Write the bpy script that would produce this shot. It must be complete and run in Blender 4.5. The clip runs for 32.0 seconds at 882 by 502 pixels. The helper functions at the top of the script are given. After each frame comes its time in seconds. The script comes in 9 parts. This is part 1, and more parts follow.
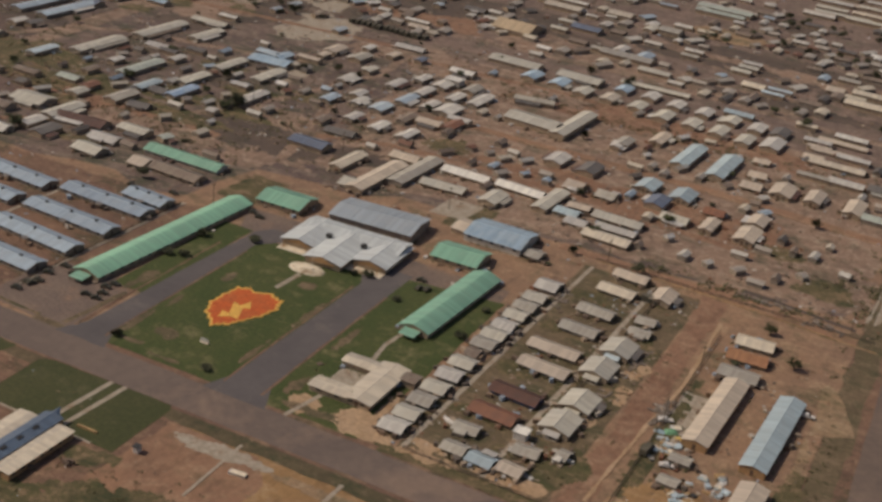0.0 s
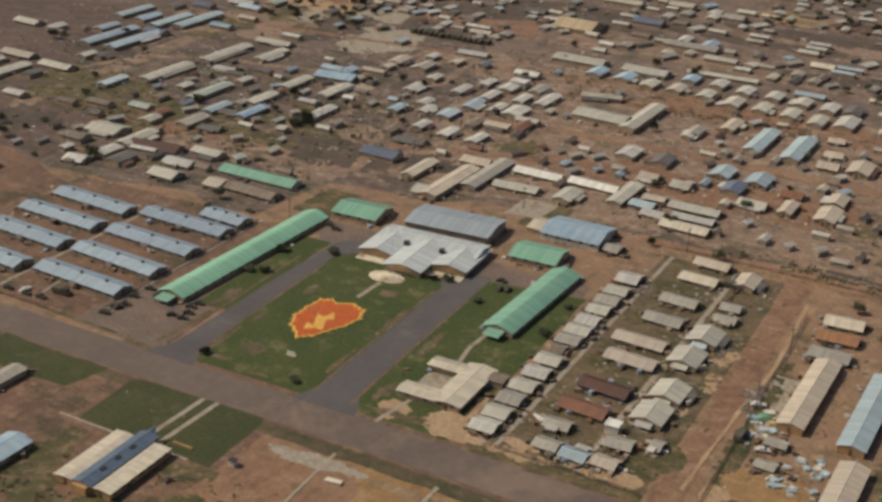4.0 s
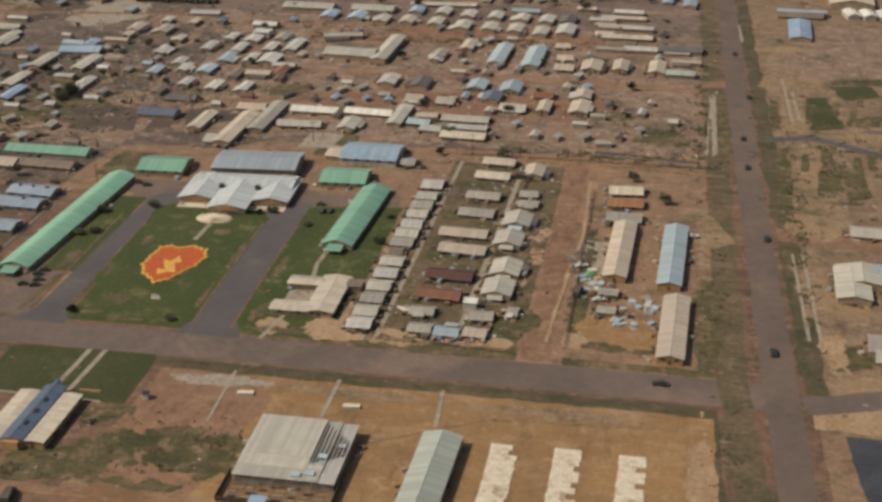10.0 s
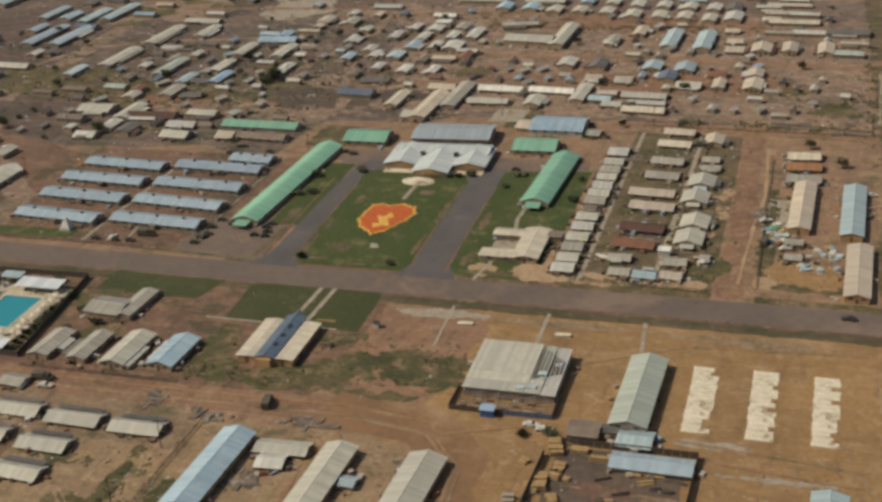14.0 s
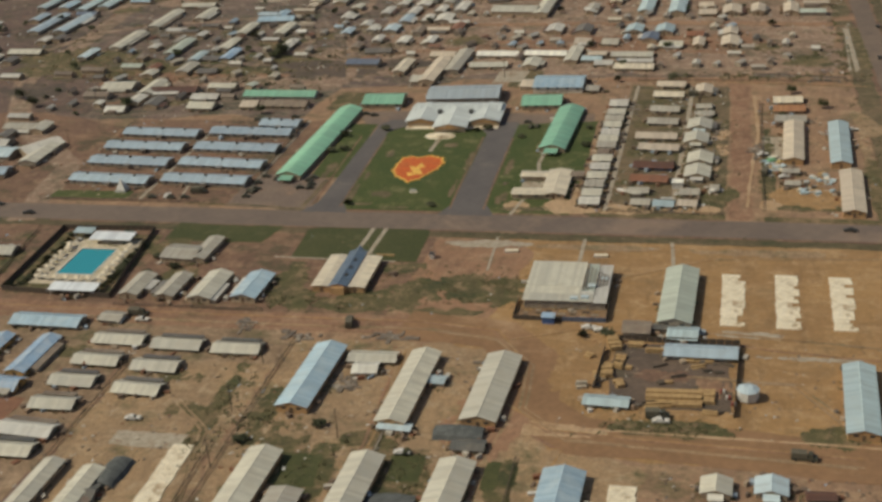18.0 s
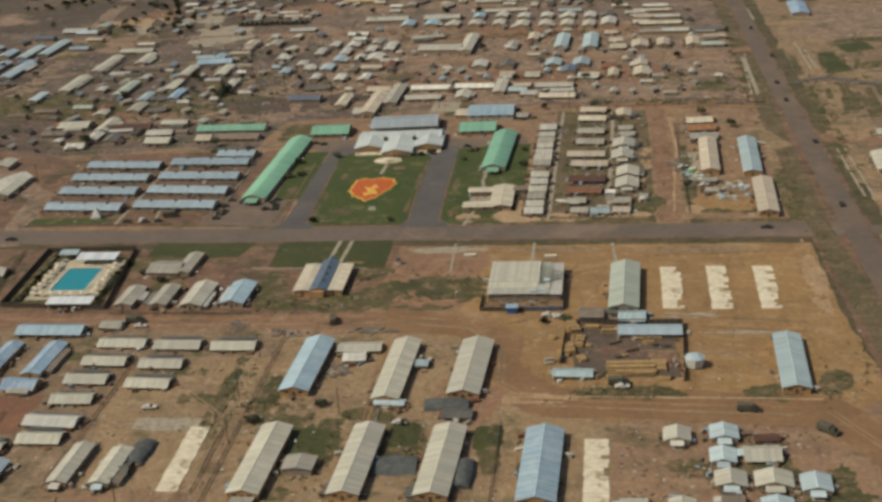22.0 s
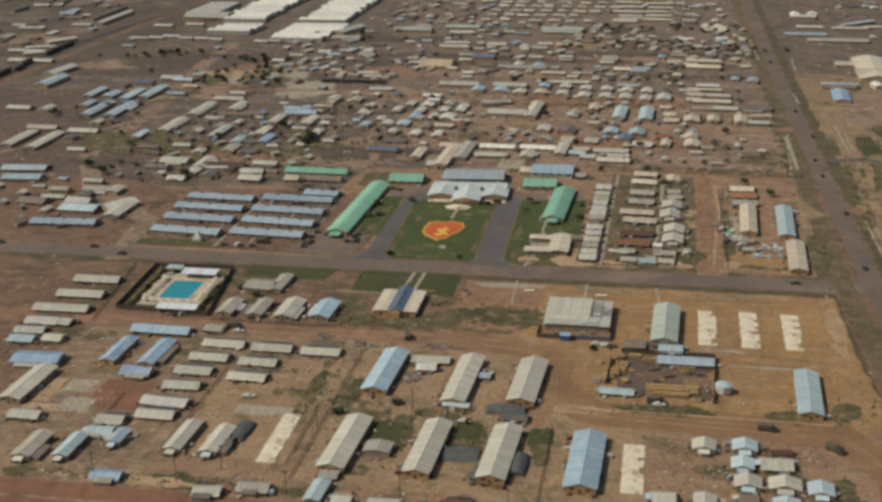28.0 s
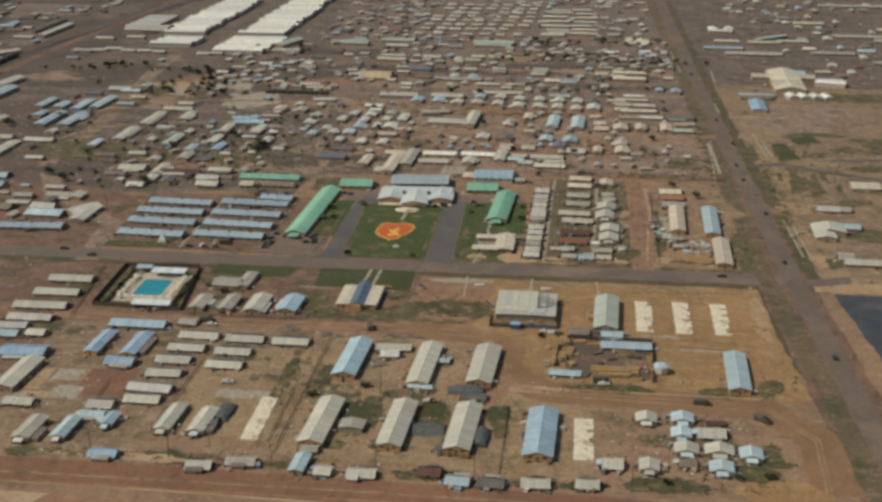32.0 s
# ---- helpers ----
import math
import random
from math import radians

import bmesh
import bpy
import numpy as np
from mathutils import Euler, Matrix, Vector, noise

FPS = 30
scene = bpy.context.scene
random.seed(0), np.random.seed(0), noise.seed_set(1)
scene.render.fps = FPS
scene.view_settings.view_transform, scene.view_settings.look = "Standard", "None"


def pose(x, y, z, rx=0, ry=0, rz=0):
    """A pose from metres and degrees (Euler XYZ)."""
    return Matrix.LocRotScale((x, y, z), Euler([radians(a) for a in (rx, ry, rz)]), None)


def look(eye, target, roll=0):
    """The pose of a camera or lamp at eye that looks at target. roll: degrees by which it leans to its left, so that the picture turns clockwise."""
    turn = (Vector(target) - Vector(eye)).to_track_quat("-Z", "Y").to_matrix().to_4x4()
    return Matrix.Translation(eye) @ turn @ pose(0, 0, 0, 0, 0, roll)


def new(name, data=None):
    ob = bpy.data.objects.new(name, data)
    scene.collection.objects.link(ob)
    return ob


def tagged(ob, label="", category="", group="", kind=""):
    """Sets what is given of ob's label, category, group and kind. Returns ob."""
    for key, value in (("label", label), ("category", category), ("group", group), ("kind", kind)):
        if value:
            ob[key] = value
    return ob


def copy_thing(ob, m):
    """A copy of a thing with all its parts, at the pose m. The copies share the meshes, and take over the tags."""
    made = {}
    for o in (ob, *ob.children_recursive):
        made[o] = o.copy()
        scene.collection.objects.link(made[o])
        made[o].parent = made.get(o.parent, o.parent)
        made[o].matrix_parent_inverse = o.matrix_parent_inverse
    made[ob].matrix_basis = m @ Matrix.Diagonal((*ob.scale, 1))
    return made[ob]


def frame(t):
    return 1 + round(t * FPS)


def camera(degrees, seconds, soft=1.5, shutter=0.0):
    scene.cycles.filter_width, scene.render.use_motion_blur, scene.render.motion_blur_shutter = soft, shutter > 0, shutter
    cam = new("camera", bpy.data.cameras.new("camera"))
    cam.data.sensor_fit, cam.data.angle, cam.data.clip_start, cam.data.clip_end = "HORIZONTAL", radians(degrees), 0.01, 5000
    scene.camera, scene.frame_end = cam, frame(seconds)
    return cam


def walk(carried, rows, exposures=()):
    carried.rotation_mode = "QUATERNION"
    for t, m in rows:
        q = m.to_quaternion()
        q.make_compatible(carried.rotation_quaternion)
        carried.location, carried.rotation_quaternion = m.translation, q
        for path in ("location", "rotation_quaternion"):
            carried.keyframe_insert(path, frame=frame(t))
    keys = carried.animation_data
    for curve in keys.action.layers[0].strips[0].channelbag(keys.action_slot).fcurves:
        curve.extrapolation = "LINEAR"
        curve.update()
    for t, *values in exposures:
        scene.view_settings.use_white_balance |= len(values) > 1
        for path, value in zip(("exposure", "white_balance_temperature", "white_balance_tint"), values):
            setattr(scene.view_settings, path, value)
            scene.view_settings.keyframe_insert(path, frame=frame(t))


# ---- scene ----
cam = camera(37.00, 32.0, soft=3.2)
PATH_ROWS = [
    (0.0, pose(187.45, -283.74, 204.92, 65.212, -6.570, 26.459)),
    (0.5, pose(191.29, -281.00, 205.73, 63.586, -6.208, 28.385)),
    (1.0, pose(193.48, -279.30, 205.97, 64.160, -6.123, 29.292)),
    (1.5, pose(192.81, -279.34, 204.86, 64.747, -5.623, 29.307)),
    (2.0, pose(189.35, -279.87, 202.50, 65.847, -3.494, 29.319)),
    (2.5, pose(188.19, -280.76, 201.41, 65.916, -2.995, 28.948)),
    (3.0, pose(187.40, -282.05, 201.93, 64.807, -2.270, 28.570)),
    (3.5, pose(187.09, -283.87, 202.10, 65.248, -2.045, 28.230)),
    (5.5, pose(184.89, -293.90, 201.73, 65.569, -2.627, 26.073)),
    (6.0, pose(186.63, -296.79, 203.12, 64.580, -3.756, 26.291)),
    (6.5, pose(184.25, -300.46, 202.00, 63.587, -3.301, 25.819)),
    (7.0, pose(179.86, -306.31, 200.35, 66.440, -2.129, 24.117)),
    (7.5, pose(177.88, -311.15, 199.88, 66.451, -2.790, 22.878)),
    (8.0, pose(172.06, -317.23, 200.16, 65.807, -2.138, 20.486)),
    (8.5, pose(163.36, -325.78, 200.31, 65.897, -1.547, 15.715)),
    (9.0, pose(154.56, -333.51, 200.61, 65.819, -0.526, 11.825)),
    (9.5, pose(150.13, -340.31, 201.48, 64.961, 0.633, 9.771)),
    (10.0, pose(148.33, -344.97, 200.87, 64.420, 0.724, 10.684)),
    (10.5, pose(147.99, -348.15, 197.96, 64.649, 1.026, 12.343)),
    (11.0, pose(148.87, -352.83, 197.05, 65.080, 0.746, 14.429)),
    (11.5, pose(149.23, -358.95, 196.97, 65.137, 0.836, 16.509)),
    (12.0, pose(148.19, -365.19, 197.26, 64.724, 1.402, 17.712)),
    (12.5, pose(145.51, -372.56, 196.42, 64.982, 1.546, 17.585)),
    (13.0, pose(141.09, -380.42, 196.82, 65.317, 1.896, 17.163)),
    (13.5, pose(137.79, -387.11, 196.74, 65.161, 2.663, 16.311)),
    (14.0, pose(134.54, -394.75, 196.97, 65.421, 2.888, 15.916)),
    (14.5, pose(133.41, -401.95, 197.67, 64.554, 2.211, 15.545)),
    (16.5, pose(115.95, -433.85, 199.09, 65.821, 3.418, 12.184)),
    (17.0, pose(113.56, -440.74, 198.99, 65.443, 4.159, 12.985)),
    (17.5, pose(111.01, -447.99, 198.66, 66.178, 4.267, 12.735)),
    (18.0, pose(107.18, -455.96, 199.89, 65.074, 3.865, 11.994)),
    (18.5, pose(101.14, -464.46, 200.15, 65.162, 4.715, 9.661)),
    (19.0, pose(99.82, -471.92, 200.92, 65.957, 4.068, 9.448)),
    (19.5, pose(96.35, -479.65, 200.60, 66.663, 4.285, 8.510)),
    (20.0, pose(95.22, -486.13, 201.50, 66.745, 3.939, 8.716)),
    (20.5, pose(93.87, -492.82, 202.82, 65.976, 3.747, 8.425)),
    (21.0, pose(90.75, -500.03, 203.54, 67.324, 3.951, 7.351)),
    (21.5, pose(89.65, -506.80, 204.42, 67.334, 3.370, 6.928)),
    (22.0, pose(88.26, -513.04, 206.14, 67.027, 3.689, 6.746)),
    (22.5, pose(88.11, -519.48, 206.66, 67.211, 3.240, 7.280)),
    (23.0, pose(87.75, -525.44, 207.35, 67.725, 3.109, 7.755)),
    (23.5, pose(88.69, -531.34, 208.30, 67.668, 2.561, 8.191)),
    (24.0, pose(89.53, -537.43, 209.58, 67.287, 1.937, 8.497)),
    (24.5, pose(89.13, -543.68, 210.56, 67.903, 1.684, 8.305)),
    (25.0, pose(88.48, -549.06, 211.50, 68.849, 1.430, 7.984)),
    (25.5, pose(86.69, -554.82, 212.20, 69.231, 1.475, 7.616)),
    (27.5, pose(86.87, -577.14, 215.34, 70.357, 1.199, 8.776)),
    (28.0, pose(87.90, -582.53, 216.76, 70.245, 0.884, 9.814)),
    (28.5, pose(87.54, -588.95, 218.24, 69.172, 0.418, 9.639)),
    (29.0, pose(86.76, -594.23, 219.72, 69.270, 0.207, 9.360)),
    (29.5, pose(86.84, -600.10, 221.20, 70.040, 0.068, 9.394)),
    (30.0, pose(86.05, -605.94, 221.63, 70.324, -0.177, 9.070)),
    (30.5, pose(86.02, -611.13, 222.96, 69.967, -0.467, 9.313)),
    (31.0, pose(85.03, -616.71, 224.27, 70.168, -0.584, 8.420)),
    (31.5, pose(81.92, -622.75, 224.65, 70.903, -0.253, 8.051)),
    (32.0, pose(77.48, -629.46, 225.82, 70.735, 0.113, 6.314)),
]
walk(cam, PATH_ROWS, exposures=[(0.0, -0.52, 6800, 18), (0.4, -0.32, 6750, 17), (0.9, -0.15, 6700, 15), (1.4, -0.24, 6700, 14), (3.0, -0.31, 6700, 9), (6.0, -0.22, 6800, 17), (10.0, -0.25, 6750, 13), (14.0, -0.25, 6800, 8), (20.0, -0.24, 6800, 5), (25.0, -0.25, 6550, 5), (29.0, -0.28, 6500, 7), (32.0, -0.27, 6400, 5)])

# ---- world and sun ----
world = bpy.data.worlds.new("sky")
scene.world = world
world.use_nodes = True
sky = world.node_tree.nodes.new("ShaderNodeTexSky")
sky.sky_type, sky.sun_disc = "NISHITA", False
SUN = Vector((-0.80, -0.28, 0.92)).normalized()
sky.sun_elevation = math.asin(SUN.z)
sky.sun_rotation = math.atan2(SUN.x, SUN.y)
sky.air_density, sky.dust_density = 1.0, 3.0
world.node_tree.nodes["Background"].inputs[1].default_value = 0.084
world.node_tree.links.new(sky.outputs[0], world.node_tree.nodes["Background"].inputs[0])
sun_data = bpy.data.lights.new("sun", "SUN")
sun_data.energy, sun_data.angle, sun_data.color = 3.15, radians(0.5), (1.0, 0.93, 0.765)
sun = new("sun", sun_data)
sun.matrix_world = look(SUN * 300, (0, 0, 0))

rng = random.Random(7)


# ---- materials ----
def node_mat(name, rough=0.9, metal=0.0):
    m = bpy.data.materials.new(name)
    m.use_nodes = True
    nt = m.node_tree
    b = nt.nodes["Principled BSDF"]
    b.inputs["Roughness"].default_value, b.inputs["Metallic"].default_value = rough, metal
    return m, nt, b


def noise_node(nt, scale, detail=4.0, rough=0.6, stretch=None):
    tc = nt.nodes.new("ShaderNodeTexCoord")
    n = nt.nodes.new("ShaderNodeTexNoise")
    n.inputs["Scale"].default_value, n.inputs["Detail"].default_value, n.inputs["Roughness"].default_value = scale, detail, rough
    src = tc.outputs["Object"]
    if stretch:
        mp = nt.nodes.new("ShaderNodeMapping")
        mp.inputs["Scale"].default_value = stretch
        nt.links.new(src, mp.inputs["Vector"])
        src = mp.outputs["Vector"]
    nt.links.new(src, n.inputs["Vector"])
    return n.outputs["Fac"]


def ramp(nt, fac, lo, hi):
    r = nt.nodes.new("ShaderNodeMapRange")
    r.inputs["From Min"].default_value, r.inputs["From Max"].default_value = lo, hi
    nt.links.new(fac, r.inputs["Value"])
    return r.outputs["Result"]


def mix(nt, fac, a, b, mode="MIX"):
    x = nt.nodes.new("ShaderNodeMix")
    x.data_type, x.blend_type = "RGBA", mode
    for value, slot in ((fac, 0), (a, 6), (b, 7)):
        if isinstance(value, (int, float)):
            x.inputs[slot].default_value = value
        elif isinstance(value, tuple):
            x.inputs[slot].default_value = (*value, 1)
        else:
            nt.links.new(value, x.inputs[slot])
    return x.outputs[2]


def bump(nt, b, height, strength, distance):
    n = nt.nodes.new("ShaderNodeBump")
    n.inputs["Strength"].default_value, n.inputs["Distance"].default_value = strength, distance
    nt.links.new(height, n.inputs["Height"])
    nt.links.new(n.outputs["Normal"], b.inputs["Normal"])


def surface(name, base, second, scale, fine, third=None, rough=0.92, relief=0.15, coarse=None, lo=0.40, hi=0.62, grain=0.55):
    """A weathered surface: base mottled with second at two scales, and now and then with third."""
    m, nt, b = node_mat(name, rough)
    col = mix(nt, ramp(nt, noise_node(nt, scale), lo, hi), base, second)
    if third:
        col = mix(nt, ramp(nt, noise_node(nt, coarse or scale * 0.37, 6.0, 0.7), 0.54, 0.66), col, third)
    f = noise_node(nt, fine, 3.0)
    col = mix(nt, grain, col, mix(nt, ramp(nt, f, 0.3, 0.7), (0.55, 0.55, 0.55), (1.45, 1.42, 1.38)), "MULTIPLY")
    nt.links.new(col, b.inputs["Base Color"])
    bump(nt, b, f, relief, 0.1)
    return m


def roof_mat(name, base, dirt, dirt_amount=0.5, rough=0.55, metal=0.0):
    """Corrugated sheet: every sheet a little different, streaks down the slope, dirt and rust blotches."""
    m, nt, b = node_mat(name, rough, metal)
    tcx = nt.nodes.new("ShaderNodeTexCoord")
    sep = nt.nodes.new("ShaderNodeSeparateXYZ")
    snap = nt.nodes.new("ShaderNodeMath")
    snap.operation = "SNAP"
    snap.inputs[1].default_value = 1.05
    info = nt.nodes.new("ShaderNodeObjectInfo")
    add = nt.nodes.new("ShaderNodeMath")
    rnd = nt.nodes.new("ShaderNodeTexWhiteNoise")
    rnd.noise_dimensions = "1D"
    nt.links.new(tcx.outputs["Object"], sep.inputs[0])
    nt.links.new(sep.outputs["X"], snap.inputs[0])
    nt.links.new(snap.outputs[0], add.inputs[0])
    nt.links.new(info.outputs["Random"], add.inputs[1])
    nt.links.new(add.outputs[0], rnd.inputs["W"])
    tone = mix(nt, rnd.outputs["Value"], (0.83, 0.83, 0.84), (1.09, 1.09, 1.08))
    col = mix(nt, 1.0, base, tone, "MULTIPLY")
    whole = mix(nt, info.outputs["Random"], (0.82, 0.82, 0.84), (1.10, 1.09, 1.06))
    col = mix(nt, 1.0, col, whole, "MULTIPLY")
    streak = ramp(nt, noise_node(nt, 1.0, 5.0, 0.7, (1.6, 0.22, 0.22)), 0.45, 0.75)
    blot = ramp(nt, noise_node(nt, 0.23, 5.0, 0.65), 0.46, 0.70)
    col = mix(nt, ramp(nt, streak, 0.0, 1.0 / (0.6 * dirt_amount)), col, dirt)
    col = mix(nt, ramp(nt, blot, 0.0, 1.0 / (0.8 * dirt_amount)), col, dirt)
    nt.links.new(col, b.inputs["Base Color"])
    wave = nt.nodes.new("ShaderNodeTexWave")
    wave.bands_direction = "X"
    wave.inputs["Scale"].default_value = 4.0
    tc = nt.nodes.new("ShaderNodeTexCoord")
    nt.links.new(tc.outputs["Object"], wave.inputs["Vector"])
    bump(nt, b, wave.outputs["Fac"], 0.25, 0.02)
    return m


def dirt(name, base, second, olive, pale, olive_at=0.60, pale_at=0.62, rough=0.95, speck=1.0):
    """Trodden earth: two tones, olive scrub and pale sand in blotches of several sizes, speckled with stones and tufts."""
    m, nt, b = node_mat(name, rough)
    col = mix(nt, ramp(nt, noise_node(nt, 0.022, 6.0, 0.7), 0.40, 0.60), base, second)
    col = mix(nt, ramp(nt, noise_node(nt, 0.16, 7.0, 0.75), pale_at - 0.08, pale_at + 0.10), col, pale)
    col = mix(nt, ramp(nt, noise_node(nt, 0.047, 8.0, 0.78, (1.0, 1.3, 1.0)), olive_at - 0.05, olive_at + 0.06), col, olive)
    smear = noise_node(nt, 0.09, 6.0, 0.72, (0.45, 1.5, 1.0))
    col = mix(nt, ramp(nt, smear, 0.52, 0.72), col, tuple(0.55 * v + 0.45 * w for v, w in zip(pale, base)))
    damp = noise_node(nt, 0.11, 5.0, 0.7, (1.6, 0.5, 1.0))
    col = mix(nt, ramp(nt, damp, 0.53, 0.76), col, tuple(0.62 * v for v in second))
    scuff = noise_node(nt, 0.30, 3.0, 0.62, (0.6, 1.7, 1.0))
    col = mix(nt, ramp(nt, scuff, 0.63, 0.74), col, tuple(1.05 * v for v in pale))
    spot = noise_node(nt, 0.75, 4.0, 0.75)
    col = mix(nt, ramp(nt, spot, 0.58, 0.78), col, tuple((1 - 0.5 * speck) * v for v in second))
    fleck = noise_node(nt, 0.55, 5.0, 0.8, (1.0, 0.8, 1.0))
    col = mix(nt, 0.3 + 0.35 * speck, col, mix(nt, ramp(nt, fleck, 0.28, 0.72), (0.57, 0.55, 0.53), (1.48, 1.40, 1.33)), "MULTIPLY")
    nt.links.new(col, b.inputs["Base Color"])
    bump(nt, b, fleck, 0.35, 0.3)
    return m


ROOF = {
    "green": roof_mat("roof_green", (0.245, 0.49, 0.345), (0.27, 0.41, 0.30), 0.5),
    "blue": roof_mat("roof_blue", (0.25, 0.37, 0.52), (0.47, 0.52, 0.56), 0.8),
    "steelblue": roof_mat("roof_steel_blue", (0.36, 0.45, 0.52), (0.33, 0.36, 0.38), 0.6),
    "paleblue": roof_mat("roof_pale_blue", (0.40, 0.50, 0.53), (0.33, 0.36, 0.35), 0.5),
    "iceblue": roof_mat("roof_ice_blue", (0.50, 0.60, 0.64), (0.36, 0.38, 0.38), 0.5),
    "milkblue": roof_mat("roof_milk_blue", (0.33, 0.455, 0.55), (0.50, 0.565, 0.57), 0.6),
    "palegreen": roof_mat("roof_pale_green", (0.42, 0.46, 0.40), (0.32, 0.32, 0.27), 0.5),
    "nave": roof_mat("roof_nave", (0.095, 0.140, 0.205), (0.14, 0.17, 0.21), 0.5),
    "snow": roof_mat("roof_snow", (0.76, 0.79, 0.81), (0.56, 0.58, 0.58), 0.4),
    "slate": roof_mat("roof_slate", (0.14, 0.17, 0.23), (0.19, 0.20, 0.22), 0.5),
    "hq": roof_mat("roof_headquarters", (0.58, 0.62, 0.61), (0.44, 0.45, 0.42), 0.5),
    "steel": roof_mat("roof_steel", (0.33, 0.38, 0.42), (0.40, 0.40, 0.38), 0.5),
    "white": roof_mat("roof_white", (0.64, 0.62, 0.56), (0.42, 0.37, 0.30), 0.5),
    "bright": roof_mat("roof_bright", (0.82, 0.79, 0.70), (0.62, 0.56, 0.47), 0.3),
    "tan": roof_mat("roof_tan", (0.56, 0.475, 0.375), (0.42, 0.34, 0.26), 0.6),
    "tan2": roof_mat("roof_grey_tan", (0.535, 0.51, 0.43), (0.40, 0.35, 0.27), 0.6),
    "cream": roof_mat("roof_cream", (0.62, 0.55, 0.435), (0.42, 0.34, 0.25), 0.5),
    "sand": roof_mat("roof_sand", (0.55, 0.42, 0.27), (0.40, 0.31, 0.20), 0.5),
    "ash": roof_mat("roof_ash", (0.565, 0.54, 0.485), (0.40, 0.36, 0.31), 0.6),
    "grey": roof_mat("roof_grey", (0.42, 0.39, 0.33), (0.28, 0.24, 0.19), 0.7),
    "dun": roof_mat("roof_dun", (0.26, 0.21, 0.16), (0.17, 0.11, 0.08), 0.8),
    "dkgrey": roof_mat("roof_dark_grey", (0.14, 0.13, 0.12), (0.20, 0.17, 0.14), 0.7),
    "darkgrey": roof_mat("roof_dark", (0.12, 0.12, 0.11), (0.20, 0.17, 0.13), 0.7),
    "rust": roof_mat("roof_rust", (0.27, 0.120, 0.066), (0.15, 0.08, 0.058), 0.8),
    "rustdark": roof_mat("roof_dark_rust", (0.13, 0.06, 0.04), (0.08, 0.05, 0.04), 0.7),
    "orange": roof_mat("roof_orange", (0.42, 0.215, 0.105), (0.22, 0.09, 0.05), 0.6),
}
PHRASE = {
    "green": "weathered green roof", "blue": "streaked blue roof", "steelblue": "grey-blue corrugated roof",
    "paleblue": "pale blue roof", "iceblue": "icy-blue metal roof", "palegreen": "pale greenish roof", "milkblue": "milky-blue streaked roof",
    "nave": "grey-blue roof", "snow": "bluish-white roof", "slate": "slate-blue roof", "hq": "pale grey roof", "steel": "steel-grey metal roof", "white": "whitish metal roof", "bright": "bright white roof", "tan": "tan metal roof",
    "tan2": "grey-tan corrugated roof", "cream": "cream metal roof", "sand": "sand-coloured roof", "grey": "dull grey roof", "ash": "pale ash-grey roof",
    "dun": "dun brown roof", "dkgrey": "dark grey roof", "darkgrey": "dark tarred roof", "rust": "rust-brown metal roof",
    "rustdark": "dark rusted roof", "orange": "rust-orange metal roof",
}
WALL = {
    "ochre": surface("wall_ochre", (0.48, 0.29, 0.135), (0.38, 0.23, 0.115), 0.6, 5.0),
    "tan": surface("wall_tan", (0.42, 0.325, 0.22), (0.31, 0.23, 0.155), 0.6, 5.0),
    "grey": surface("wall_grey", (0.35, 0.295, 0.225), (0.25, 0.20, 0.155), 0.6, 5.0),
    "yellow": surface("wall_yellow", (0.60, 0.36, 0.12), (0.48, 0.28, 0.10), 0.6, 5.0),
    "white": surface("wall_white", (0.55, 0.52, 0.46), (0.42, 0.38, 0.31), 0.6, 5.0),
    "blue": surface("wall_blue", (0.12, 0.18, 0.32), (0.09, 0.13, 0.22), 0.6, 5.0),
}
SCREEN = surface("window_screen", (0.045, 0.040, 0.035), (0.07, 0.06, 0.05), 2.0, 9.0, rough=0.6)
DOOR = surface("door_wood", (0.16, 0.10, 0.06), (0.10, 0.07, 0.05), 2.0, 9.0)
CONCRETE = surface("concrete", (0.72, 0.64, 0.50), (0.60, 0.51, 0.37), 0.25, 2.2, (0.30, 0.20, 0.12), coarse=0.12)
PATH = surface("path_concrete", (0.38, 0.33, 0.26), (0.29, 0.24, 0.18), 0.5, 3.0, (0.24, 0.16, 0.10))
WOOD = surface("timber", (0.42, 0.28, 0.13), (0.30, 0.19, 0.09), 0.8, 6.0)
POLE = surface("pole_timber", (0.11, 0.085, 0.06), (0.07, 0.055, 0.04), 1.0, 9.0)
FENCE = surface("fence_boards", (0.10, 0.075, 0.055), (0.06, 0.05, 0.04), 0.7, 6.0)
DARK = surface("dark_metal", (0.035, 0.035, 0.032), (0.06, 0.055, 0.05), 2.0, 8.0, rough=0.5)
OLIVE = surface("olive_paint", (0.055, 0.055, 0.035), (0.08, 0.07, 0.05), 1.0, 6.0, rough=0.6)
RUBBER = surface("rubber", (0.02, 0.02, 0.02), (0.03, 0.03, 0.028), 3.0, 9.0, rough=0.8)
PALE = surface("pale_paint", (0.62, 0.60, 0.56), (0.50, 0.47, 0.42), 1.0, 6.0, rough=0.5)
REDPAINT = surface("red_paint", (0.30, 0.06, 0.04), (0.20, 0.05, 0.04), 1.0, 6.0, rough=0.6)
BLUEPAINT = surface("blue_paint", (0.07, 0.15, 0.36), (0.05, 0.10, 0.24), 1.0, 6.0, rough=0.6)
BARK = surface("bark", (0.09, 0.065, 0.045), (0.06, 0.045, 0.03), 1.0, 8.0)
